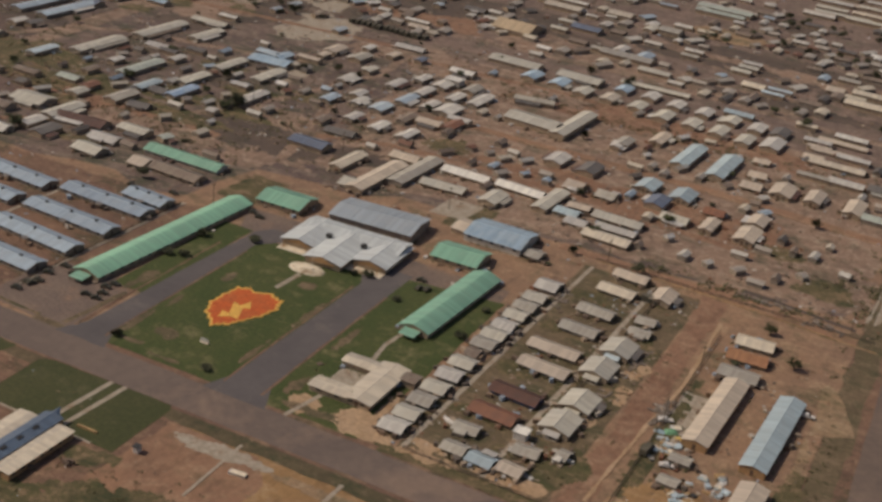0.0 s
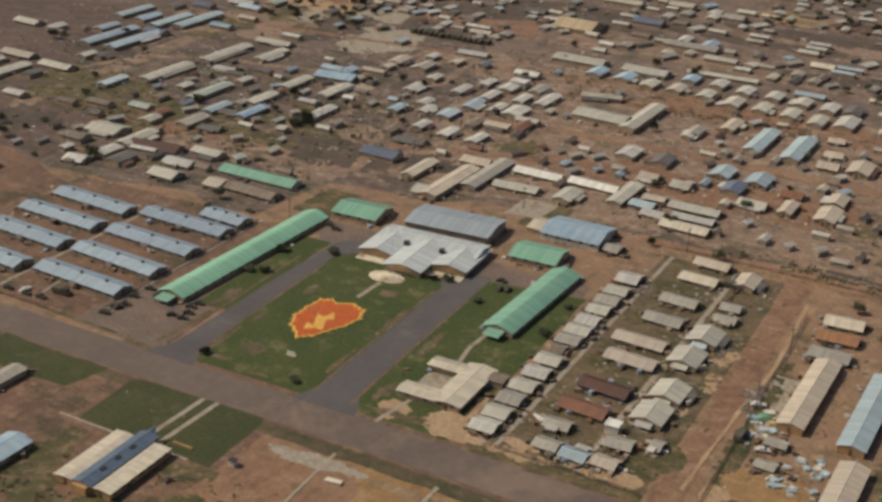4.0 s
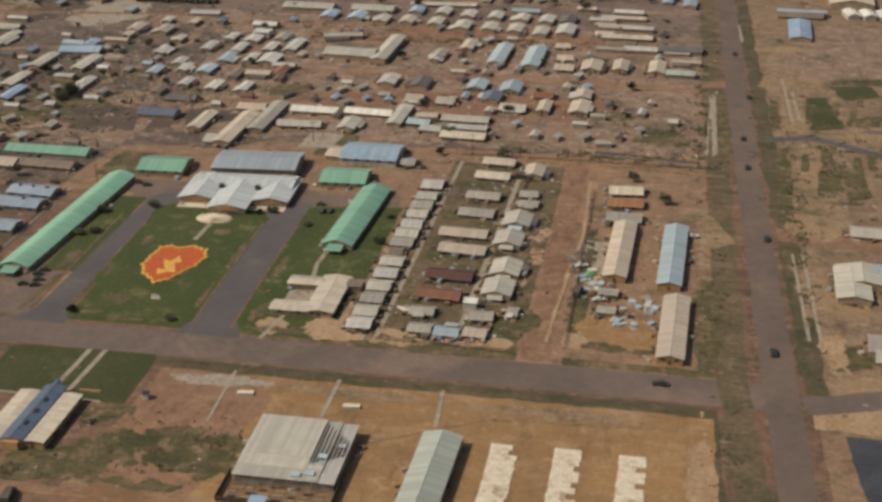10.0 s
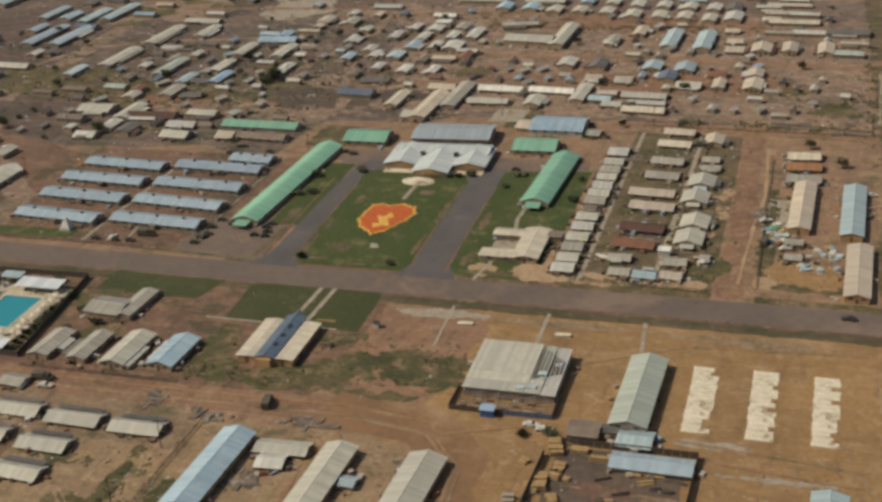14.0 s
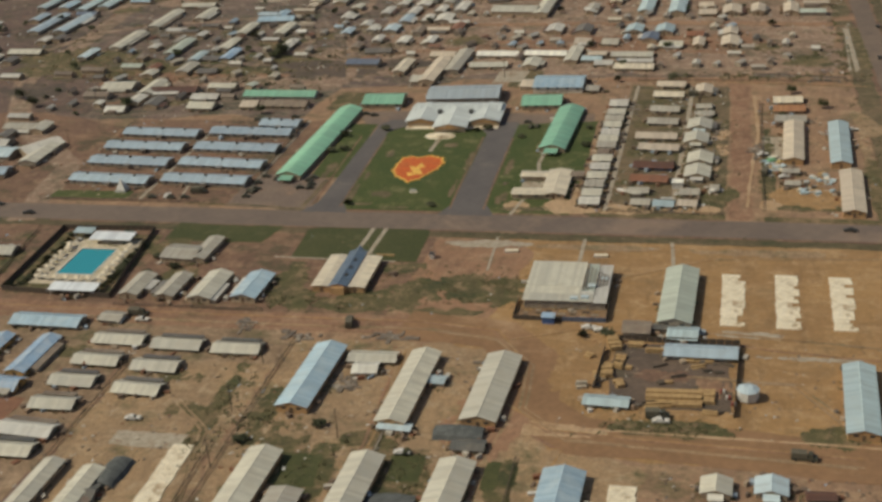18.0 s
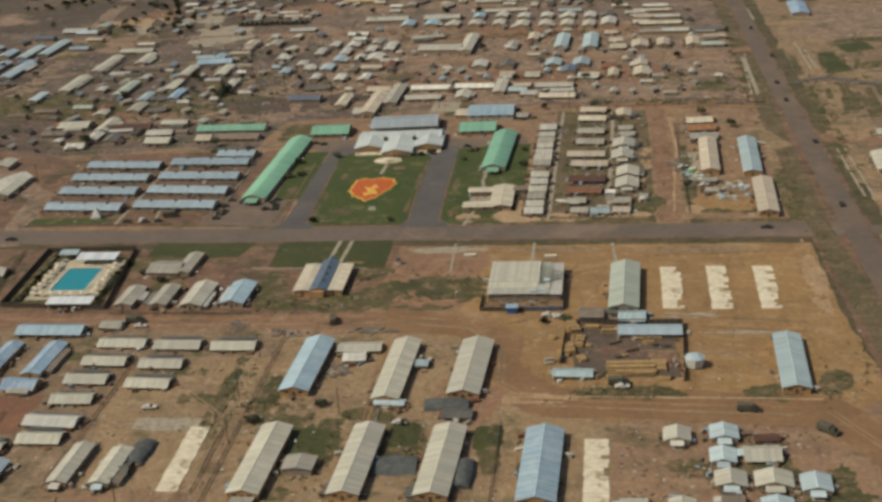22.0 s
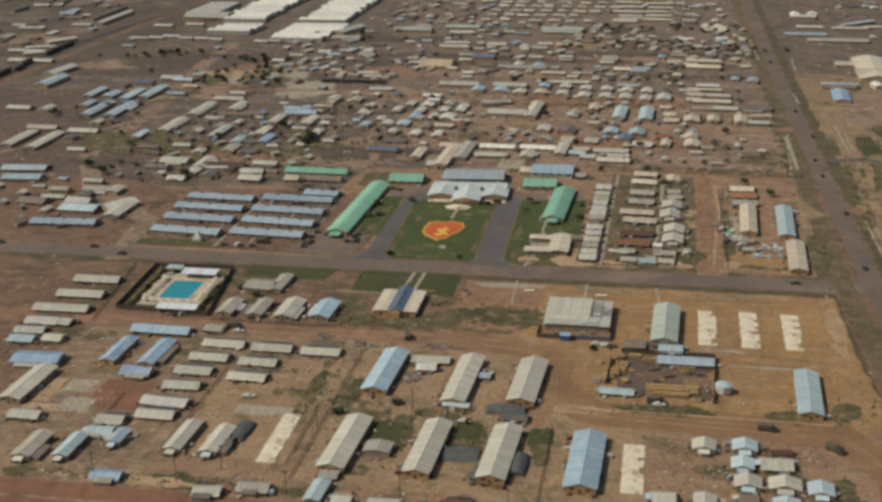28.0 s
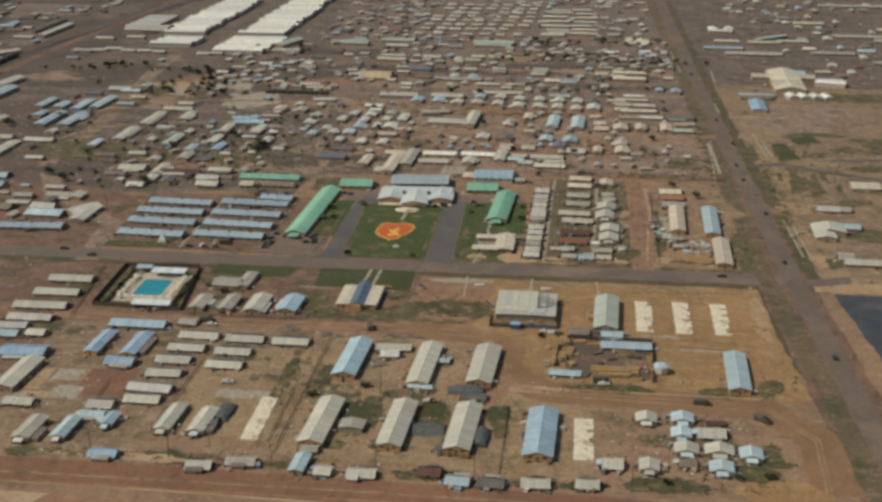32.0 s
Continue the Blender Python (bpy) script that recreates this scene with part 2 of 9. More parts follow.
ASPHALT = surface("asphalt", (0.162, 0.121, 0.098), (0.136, 0.102, 0.085), 0.035, 0.35, (0.215, 0.152, 0.115), coarse=0.02, grain=0.2)
WORN = surface("worn_asphalt", (0.160, 0.116, 0.090), (0.130, 0.096, 0.077), 0.035, 0.35, (0.190, 0.136, 0.102), coarse=0.02, grain=0.2)
DRIVE = surface("drive_asphalt", (0.116, 0.101, 0.098), (0.094, 0.083, 0.082), 0.05, 0.4, (0.15, 0.125, 0.112), coarse=0.03, grain=0.22)
LOT = surface("gravel_lot", (0.185, 0.135, 0.105), (0.15, 0.11, 0.09), 0.07, 0.9, (0.24, 0.15, 0.10), coarse=0.05)
LAWN = surface("lawn_grass", (0.046, 0.066, 0.014), (0.066, 0.078, 0.020), 0.05, 0.8, (0.15, 0.135, 0.060), coarse=0.09, relief=0.3)
SCRUB = dirt("scrub_grass", (0.066, 0.068, 0.024), (0.110, 0.090, 0.042), (0.042, 0.048, 0.018), (0.27, 0.18, 0.11), 0.55, 0.56)
ORANGE_DIRT = dirt("orange_dirt", (0.322, 0.192, 0.083), (0.258, 0.152, 0.069), (0.215, 0.140, 0.070), (0.42, 0.29, 0.165), 0.60, 0.60, speck=0.35)
RED_DIRT = dirt("red_dirt", (0.285, 0.160, 0.096), (0.225, 0.130, 0.082), (0.165, 0.110, 0.062), (0.37, 0.25, 0.16), 0.59, 0.60, speck=0.6)
SAND = surface("pale_sand", (0.42, 0.29, 0.18), (0.35, 0.23, 0.13), 0.06, 0.7, (0.29, 0.17, 0.09), coarse=0.09)
GREY_DIRT = dirt("grey_dirt", (0.316, 0.213, 0.122), (0.245, 0.166, 0.100), (0.120, 0.105, 0.052), (0.39, 0.30, 0.20), 0.57, 0.60)
# near-black earth, also used for the painted shade under the far thickets
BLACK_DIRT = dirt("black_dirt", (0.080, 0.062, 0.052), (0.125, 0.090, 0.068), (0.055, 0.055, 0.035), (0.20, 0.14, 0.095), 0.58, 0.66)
BURNT = dirt("brush_ground", (0.158, 0.110, 0.090), (0.112, 0.080, 0.070), (0.066, 0.066, 0.040), (0.32, 0.25, 0.19), 0.54, 0.59)
DUSK_DIRT = dirt("far_earth", (0.196, 0.138, 0.110), (0.146, 0.104, 0.086), (0.095, 0.085, 0.056), (0.34, 0.26, 0.20), 0.57, 0.60)
PINK_DIRT = dirt("pinkish_earth", (0.268, 0.180, 0.126), (0.198, 0.132, 0.097), (0.105, 0.088, 0.056), (0.40, 0.31, 0.23), 0.56, 0.57)
STREET = dirt("street_earth", (0.245, 0.140, 0.088), (0.205, 0.112, 0.070), (0.150, 0.100, 0.060), (0.34, 0.23, 0.15), 0.60, 0.58)
RUST_DIRT = dirt("rust_red_earth", (0.235, 0.118, 0.070), (0.190, 0.094, 0.058), (0.155, 0.090, 0.056), (0.26, 0.145, 0.088), 0.64, 0.66, speck=0.4)
UMBER = dirt("umber_earth", (0.195, 0.114, 0.074), (0.142, 0.085, 0.060), (0.072, 0.064, 0.034), (0.33, 0.22, 0.14), 0.56, 0.62)
TRACK = surface("graded_track", (0.250, 0.140, 0.072), (0.208, 0.116, 0.060), 0.05, 0.5, (0.36, 0.23, 0.135), coarse=0.03, grain=0.25)
LAWN_DARK = surface("clipped_grass", (0.047, 0.054, 0.015), (0.062, 0.064, 0.021), 0.06, 0.8, (0.085, 0.082, 0.035), coarse=0.09, relief=0.3)
VERGE_DARK = dirt("dark_verge", (0.118, 0.088, 0.050), (0.088, 0.072, 0.038), (0.050, 0.054, 0.023), (0.22, 0.16, 0.10), 0.53, 0.63)
EAST_EARTH = dirt("scrubby_tan_earth", (0.242, 0.162, 0.102), (0.188, 0.130, 0.083), (0.094, 0.086, 0.040), (0.37, 0.27, 0.18), 0.585, 0.57)
VERGE = dirt("verge_grass", (0.150, 0.108, 0.064), (0.112, 0.088, 0.048), (0.064, 0.066, 0.030), (0.26, 0.19, 0.12), 0.55, 0.61)
YARD_DARK = dirt("rail_yard_cinders", (0.070, 0.058, 0.060), (0.105, 0.080, 0.074), (0.045, 0.042, 0.040), (0.19, 0.14, 0.11), 0.56, 0.66)
NAVY = surface("tarred_yard", (0.045, 0.050, 0.064), (0.065, 0.068, 0.078), 0.08, 0.9, (0.11, 0.10, 0.10), coarse=0.05)
DECK = surface("pool_deck_concrete", (0.56, 0.48, 0.36), (0.42, 0.36, 0.26), 0.3, 2.2, (0.28, 0.24, 0.15), coarse=0.14)
EMBLEM_RED = surface("emblem_red", (0.52, 0.105, 0.022), (0.44, 0.11, 0.03), 0.15, 1.2)
EMBLEM_GOLD = surface("emblem_gold", (0.72, 0.42, 0.09), (0.62, 0.36, 0.08), 0.3, 2.0)


GROUND = dirt("ground_earth", (0.290, 0.180, 0.110), (0.225, 0.142, 0.094), (0.125, 0.100, 0.054), (0.38, 0.27, 0.17), 0.57, 0.60)
water_mat, nt_, b_ = node_mat("pool_water", 0.06)
b_.inputs["Base Color"].default_value = (0.028, 0.27, 0.33, 1)
bump(nt_, b_, noise_node(nt_, 1.5, 3.0), 0.15, 0.05)
weed_mat, nt_, b_ = node_mat("weed_leaves", 0.85)
g_ = nt_.nodes.new("ShaderNodeNewGeometry")
nt_.links.new(mix(nt_, g_.outputs["Random Per Island"], (0.075, 0.078, 0.030), (0.150, 0.125, 0.060)), b_.inputs["Base Color"])
leaf_mats = []
for k, (c1, c2) in enumerate((((0.060, 0.072, 0.028), (0.10, 0.105, 0.045)), ((0.052, 0.060, 0.026), (0.090, 0.090, 0.045)))):
    m_, nt_, b_ = node_mat("leaves" if k == 0 else "dark_leaves", 0.8)
    g_ = nt_.nodes.new("ShaderNodeNewGeometry")
    nt_.links.new(mix(nt_, g_.outputs["Random Per Island"], c1, c2), b_.inputs["Base Color"])
    leaf_mats.append(m_)


# ---- building blocks ----
class Geo:
    """Vertices and faces of one mesh."""

    def __init__(self):
        self.v, self.f = [], []

    def add(self, verts, faces):
        n = len(self.v)
        self.v += [tuple(p) for p in verts]
        self.f += [tuple(n + i for i in face) for face in faces]
        return self

    def hexa(self, a):
        """Eight corners: four below, four above, both counter-clockwise."""
        return self.add(a, [(3, 2, 1, 0), (4, 5, 6, 7), (0, 1, 5, 4), (1, 2, 6, 5), (2, 3, 7, 6), (3, 0, 4, 7)])

    def box(self, x0, x1, y0, y1, z0, z1):
        return self.hexa([(x0, y0, z0), (x1, y0, z0), (x1, y1, z0), (x0, y1, z0), (x0, y0, z1), (x1, y0, z1), (x1, y1, z1), (x0, y1, z1)])

    def tube(self, a, b, r0, r1, n=8):
        a, b = Vector(a), Vector(b)
        d = (b - a).normalized()
        u = d.orthogonal().normalized()
        w = d.cross(u)
        ring = [u * math.cos(2 * math.pi * k / n) + w * math.sin(2 * math.pi * k / n) for k in range(n)]
        verts = [a + p * r0 for p in ring] + [b + p * r1 for p in ring]
        faces = [(k, (k + 1) % n, n + (k + 1) % n, n + k) for k in range(n)]
        return self.add(verts, faces + [tuple(reversed(range(n))), tuple(range(n, 2 * n))])

    def mesh(self, name, material):
        me = bpy.data.meshes.new(name)
        me.from_pydata(self.v, [], self.f)
        me.materials.append(material)
        return me


def thing(name, m, label, category, group="", kind=""):
    ob = new(name)
    ob.matrix_world = m
    return tagged(ob, label, category, group, kind)


def part(name, geo, material, parent, label="", at=None):
    """Links a mesh as one object under a thing or a part. geo: a Geo, or a mesh that is shared."""
    ob = new(name, geo.mesh(name, material) if isinstance(geo, Geo) else geo)
    ob.parent = parent
    if at is not None:
        ob.matrix_local = at
    if label:
        ob["label"] = label
    return ob


def shell(geo, length, width, eave, rise, t=0.15):
    """Four walls with thickness and gables at both ends of x, in one piece."""
    def ring(L, W, up):
        return [(-L, -W, 0), (L, -W, 0), (L, W, 0), (-L, W, 0), (-L, -W, eave), (L, -W, eave), (L, W, eave), (-L, W, eave), (L, 0, eave + up), (-L, 0, eave + up)]
    L, W = length / 2, width / 2
    outer, inner = ring(L, W, rise), ring(L - t, W - t, rise * (1 - t / W))
    faces = [(0, 1, 5, 4), (2, 3, 7, 6), (1, 2, 6, 8, 5), (3, 0, 4, 9, 7)]
    flip = [tuple(10 + i for i in reversed(f)) for f in faces]
    rim = [(a, b, 10 + b, 10 + a) for a, b in ((4, 5), (5, 8), (8, 6), (6, 7), (7, 9), (9, 4))]
    foot = [(b, a, 10 + a, 10 + b) for a, b in ((0, 1), (1, 2), (2, 3), (3, 0))]
    return geo.add(outer + inner, faces + flip + rim + foot)


def slope(length, run, rise, over, sheet=1.05, thick=0.07):
    """One roof slope, ribbed at every sheet's joint: its eave at y = -run, its ridge at y = 0."""
    n = max(2, round(length / sheet))
    dx = length / n
    k = (run + over) / run
    prof = []
    for i in range(n):
        x = -length / 2 + i * dx
        prof += [(x, 0.0), (x + dx - 0.16, 0.0), (x + dx - 0.08, 0.07)]
    prof.append((length / 2, 0.0))
    y0, z0, m = -(run + over), -rise * (k - 1), len(prof)
    g = Geo()
    rows = [(y0, z0 + thick), (0.0, rise + thick)]
    verts = [(x, y, z + u) for y, z in rows for x, u in prof] + [(-length / 2, y0, z0), (length / 2, y0, z0), (length / 2, 0, rise), (-length / 2, 0, rise)]
    a, b, c, d = range(2 * m, 2 * m + 4)
    faces = [(i, i + 1, m + i + 1, m + i) for i in range(m - 1)]
    faces += [(d, c, b, a), tuple([a, b] + list(range(m - 1, -1, -1))), tuple([c, d] + list(range(m, 2 * m))), (a, 0, m, d), (b, c, 2 * m - 1, m - 1)]
    return g.add(verts, faces)


def vault(length, width, rise, over, thick=0.12, n=12):
    """A low arched roof in one piece, ribbed along its sheets."""
    half, g = width / 2 + over, Geo()
    m = max(4, round(length / 2.1))
    for i in range(2 * m + 1):
        x = -length / 2 + length * i / (2 * m)
        lift = 0.05 if i % 2 else 0.0
        for k in range(n + 1):
            y = -half + 2 * half * k / n
            z = rise * (1 - abs(2 * y / width) ** 1.3)
            g.v += [(x, y, z + thick + lift), (x, y, z)]
    w = 2 * (n + 1)
    for i in range(2 * m):
        for k in range(n):
            a, b = i * w + 2 * k, (i + 1) * w + 2 * k
            g.f += [(a, b, b + 2, a + 2), (a + 1, a + 3, b + 3, b + 1)]
        a, b = i * w, (i + 1) * w
        g.f += [(a, a + 1, b + 1, b), (a + w - 2, b + w - 2, b + w - 1, a + w - 1)]
    for a in (0, 2 * m * w):
        for k in range(n):
            q = a + 2 * k
            g.f.append((q, q + 2, q + 3, q + 1) if a == 0 else (q, q + 1, q + 3, q + 2))
    return g


def arch_panel(width, rise, t=0.12, n=12):
    """The wall panel that closes one end of a vault."""
    pts = [(-width / 2 + width * k / n) for k in range(n + 1)]
    rim = [(y, rise * (1 - abs(2 * y / width) ** 1.3)) for y in pts]
    g = Geo().add([(-t, y, z) for y, z in rim] + [(t, y, z) for y, z in rim], [tuple(reversed(range(n + 1))), tuple(range(n + 1, 2 * n + 2))])
    g.f += [(k, k + 1, n + 2 + k, n + 1 + k) for k in range(n)]
    return g


window_mesh = Geo().box(-0.7, 0.7, -0.06, 0.06, -0.4, 0.4).mesh("window", SCREEN)
door_mesh = Geo().box(-0.5, 0.5, -0.06, 0.06, 0.0, 1.95).mesh("door", DOOR)


def wing(parent, x, y, length, width, turn, eave, roof, wall="tan", pitch=15.0, over=0.6, detail=1, base=0.0, ridge=True, arch=False):
    """Adds one gabled wing to a building: walls, two roof slopes, ridge cap, and with detail its windows and doors."""
    rise = width / 2 * math.tan(radians(pitch))
    at = pose(x, y, base, 0, 0, turn)
    w = part("wall", shell(Geo(), length, width, eave, rise), WALL[wall], parent, at=at)
    if arch:
        part("roof", vault(length + 2 * over * 0.7, width, rise, over), ROOF[roof], parent, at=at @ pose(0, 0, eave))
        for s in (-1, 1):
            part("gable", arch_panel(width, rise), WALL[wall], parent, at=at @ pose(s * (length / 2 - 0.1), 0, eave))
        ridge = False
    for s in () if arch else (0, 180):
        part("roof_slope", slope(length + 2 * over * 0.7, width / 2, rise, over), ROOF[roof], parent, at=at @ pose(0, 0, eave, 0, 0, s))
    if ridge:
        L = length / 2 + over * 0.72
        z = eave + rise + 0.08
        g = Geo().add([(-L, -0.3, z - 0.05), (L, -0.3, z - 0.05), (L, 0, z + 0.05), (-L, 0, z + 0.05), (-L, 0.3, z - 0.05), (L, 0.3, z - 0.05)],
                      [(0, 1, 2, 3), (3, 2, 5, 4)])
        part("ridge_cap", g, ROOF[roof], parent, at=at)
    if detail:
        n = max(1, int(length / (3.2 if detail > 1 else 4.5)))
        for s in (-1, 1):
            for i in range(n):
                if detail == 1 and s > 0:
                    continue
                px = -length / 2 + (i + 0.5) * length / n
                part("window", window_mesh, None, w, at=pose(px, s * (width / 2 + 0.02), eave - 0.8))
        part("door", door_mesh, None, w, at=pose(-length / 2 - 0.02, 0, 0, 0, 0, 90))
        part("door", door_mesh, None, w, at=pose(length / 2 + 0.02, 0, 0, 0, 0, 90))
        if width > 7.5:
            for s in (-1, 1):
                part("window", window_mesh, None, w, at=pose(-length / 2 - 0.02, s * width / 4, eave - 0.7, 0, 0, 90))
    return w


def building(name, x, y, length, width, turn, eave, roof, noun, category, group="", wall="tan", pitch=15.0, detail=1, where="", arch=False):
    """A detached gabled building. turn: degrees of its long side from the main road."""
    label = noun + " with a " + PHRASE[roof] + (" " + where if where else "")
    ob = thing(name, pose(x, y, 0, 0, 0, turn), label, category, group)
    over = 0.5 if width > 5 else 0.35
    if abs(turn) < 10 and eave <= 2.2 and width <= 10.5 and group != "rows of blue-roofed barracks":
        eave, pitch, over = eave - 0.45, pitch + 6.5, 1.2 if group.startswith("narrow huts") else 0.85 if width > 5.5 else over
    wing(ob, 0, 0, length - 1.4 * over, width - 2 * over, 0, eave, roof, wall, pitch, over, detail, arch=arch, ridge=detail > 0 or y < 330)
    return ob


def ragged(corners, amp, step=3.0):
    """An outline through the corners with an uneven edge."""
    out = []
    for k, a in enumerate(corners):
        a, b = Vector(a), Vector(corners[(k + 1) % len(corners)])
        n = max(1, int((b - a).length / step))
        side = (b - a).normalized()
        for i in range(n):
            p = a + (b - a) * (i / n)
            q = amp * (noise.noise((p.x * 0.11, p.y * 0.11, k * 3.1)) + 0.6 * noise.noise((p.x * 0.35, p.y * 0.35, 5.0)))
            if i:
                p = p + Vector((-side.y, side.x)) * q
            out.append((p.x, p.y))
    return out


laid = []


def layer(z, x0, x1, y0, y1):
    """The lowest height from z upwards that lies clear of every sheet already laid there."""
    while any(abs(z - q[0]) < 0.004 and q[1] < x1 and q[2] > x0 and q[3] < y1 and q[4] > y0 for q in laid):
        z += 0.004
    laid.append((z, x0, x1, y0, y1))
    return z


def fractal(x, y, s):
    return noise.noise((x * s, y * s, 1.7)) + 0.5 * noise.noise((x * s * 2.3, y * s * 2.3, 4.1)) + 0.3 * noise.noise((x * s * 5.1, y * s * 5.1, 8.8))


def blotch(name, cx, cy, rx, ry, z, material, label, category="ground", cells=26, rough=0.9, island=0.0):
    """A patch of ground with a broken, blotchy outline."""
    z = layer(z, cx - rx * 1.5, cx + rx * 1.5, cy - ry * 1.5, cy + ry * 1.5)
    g, ids = Geo(), {}
    h = max(min(rx, ry) * 3.0 / cells, max(rx, ry) * 3.0 / 90)
    nx, ny = int(1.5 * rx / h), int(1.5 * ry / h)
    s = 1.1 / (min(rx, ry) + 4)

    def vert(i, j):
        if (i, j) not in ids:
            x, y = cx + i * h, cy + j * h
            ids[i, j] = len(g.v)
            g.v.append((x + h * 0.45 * noise.noise((x, y, 2.2)), y + h * 0.45 * noise.noise((x, y, 9.2)), z))
        return ids[i, j]

    for i in range(-nx, nx):
        for j in range(-ny, ny):
            x, y = cx + (i + 0.5) * h, cy + (j + 0.5) * h
            if 1 - ((x - cx) / rx) ** 2 - ((y - cy) / ry) ** 2 + rough * fractal(x, y, s) > island:
                g.f.append((vert(i, j), vert(i + 1, j), vert(i + 1, j + 1), vert(i, j + 1)))
    if not g.f:
        return None
    return tagged(new(name, g.mesh(name, material)), label, category, kind="structure")


def patch(name, corners, z, material, label, amp=0.4, category="ground", step=3.0):
    """A stretch of ground with its own surface and an uneven edge, a little above the earth."""
    pts = ragged(corners, amp, step)
    n = len(pts)
    z = layer(z, min(p[0] for p in pts), max(p[0] for p in pts), min(p[1] for p in pts), max(p[1] for p in pts))
    g = Geo()
    g.add([(x, y, z) for x, y in pts] + [(x, y, -0.3) for x, y in pts],
          [tuple(range(n))] + [(k, n + k, n + (k + 1) % n, (k + 1) % n) for k in range(n)])
    ob = new(name, g.mesh(name, material))
    return tagged(ob, label, category, kind="structure")


def rect(x0, x1, y0, y1):
    return [(x0, y0), (x1, y0), (x1, y1), (x0, y1)]


def band(points, width):
    """The outline of a strip of that width along a line."""
    left, right = [], []
    for k, p in enumerate(points):
        a, b = Vector(points[max(k - 1, 0)]), Vector(points[min(k + 1, len(points) - 1)])
        d = (b - a).normalized()
        s = Vector((-d.y, d.x)) * width / 2
        left.append(tuple(Vector(p) + s))
        right.append(tuple(Vector(p) - s))
    return right + left[::-1]


def oval(cx, cy, rx, ry, n=14, wob=0.2):
    return [(cx + rx * math.cos(a) * (1 + wob * noise.noise((cx + math.cos(a), cy + math.sin(a), 0.3))),
             cy + ry * math.sin(a) * (1 + wob * noise.noise((cx + math.cos(a), cy + math.sin(a), 7.3)))) for a in (2 * math.pi * k / n for k in range(n))]


# ---- ground, roads, lawns ----
g = Geo()
S = 4500
g.add([(-S, -S, 0), (S, -S, 0), (S, S, 0), (-S, S, 0)], [(0, 1, 2, 3)])
tagged(new("ground", g.mesh("ground", GROUND)), "bare reddish-brown earth with patches of scrub", "ground", kind="structure")
patch("ground_north", [(-900, 92), (-260, 104), (-180, 102), (-92, 106), (-86, 148), (-60, 152), (60, 166), (150, 172), (163, 420), (158, 1500), (-1300, 1500)], 0.03, BURNT, "dark brown scrubby earth between the far huts", 14, step=16)
patch("ground_far_centre", [(-120, 352), (160, 346), (152, 900), (-190, 900), (-170, 560)], 0.04, DUSK_DIRT, "dusty brown earth of the far camp", 12, step=14)
patch("ground_centre", [(-75, 168), (60, 170), (152, 176), (160, 345), (60, 352), (-50, 345), (-95, 290), (-84, 220)], 0.045, PINK_DIRT, "pinkish-brown trodden earth round hut rows", 9, step=9)
for cx, cy, rx, ry in ((-20, 250, 60, 22), (60, 225, 70, 18), (110, 195, 45, 26), (-150, 160, 70, 14), (30, 330, 90, 16), (-80, 340, 60, 24), (90, 262, 60, 7), (-20, 420, 110, 16), (-230, 170, 60, 16), (-260, 340, 60, 30), (-180, 420, 70, 30), (40, 480, 100, 18), (-330, 230, 30, 60), (-100, 200, 30, 10)):
    blotch("bare_earth", cx, cy, rx, ry, 0.05, PINK_DIRT if (cx + cy) % 3 else STREET, "bare trodden reddish earth among huts", "ground", 30, 1.4)
patch("ground_west", [(-700, -2), (-176, -2), (-176, 90), (-260, 120), (-700, 100)], 0.04, UMBER, "dusty grey-brown earth beside the barracks", 3, step=9)
DUSKY = dirt("dusky_earth", (0.140, 0.092, 0.075), (0.102, 0.070, 0.060), (0.066, 0.062, 0.036), (0.25, 0.18, 0.13), 0.57, 0.63)
patch("ground_northwest", [(-560, 104), (-262, 112), (-205, 108), (-226, 170), (-268, 214), (-292, 262), (-310, 330), (-560, 330)], 0.047, DUSKY, "dark purplish-brown earth round western huts", 9, step=9)
patch("ground_southwest", [(-700, -88), (-700, -17), (-111, -18), (-111, -86)], 0.04, UMBER, "dark reddish-brown earth west of the pool", 2, step=8)
patch("ground_southwest", [(-700, -226), (-700, -98), (-152, -99), (-150, -226)], 0.04, UMBER, "dark reddish-brown earth round western huts", 2, step=8)
patch("barracks_ground", rect(-176, -76, 2, 100), 0.05, UMBER, "reddish-brown earth between the barracks", 2)
patch("chapel_ground", [(-112, -90), (-112, -18), (3, -19), (2, -70), (-6, -90)], 0.042, UMBER, "dark reddish-brown earth round the chapel", 1.5)
patch("south_ground", [(1, -92), (1, -24), (172, -24), (168, -150), (150, -165), (48, -160), (20, -100)], 0.04, ORANGE_DIRT, "wide orange-brown graded dirt yard", 1.5)
patch("west_yard", [(0, -26), (30, -26), (38, -36), (36, -56), (30, -88), (0, -90)], 0.05, RED_DIRT, "reddish-brown trodden earth beside the theatre", 2.5, step=4)
patch("huts_ground", [(-152, -226), (-152, -99), (-30, -100), (-30, -124), (-80, -124), (-80, -226)], 0.043, EAST_EARTH, "dusty brown earth round narrow huts", 2.5, step=6)
patch("lot_southwest", [(-78, -200), (-78, -120), (-30, -122), (-34, -205)], 0.05, GREY_DIRT, "dusty grey-brown open lot among huts", 3)
patch("south_block", [(-30, -215), (-30, -105), (55, -105), (60, -160), (85, -165), (85, -222)], 0.045, GREY_DIRT, "trodden tan earth between long buildings", 3)
patch("east_ground", [(188, -30), (520, -30), (520, 560), (176, 560), (184, 120)], 0.03, EAST_EARTH, "tan scrubby earth beyond the wide road", 4, step=9)
patch("east_far_ground", [(168, 440), (560, 430), (700, 1500), (150, 1500)], 0.05, BURNT, "dark distant earth beyond the wide road", 10, step=16)
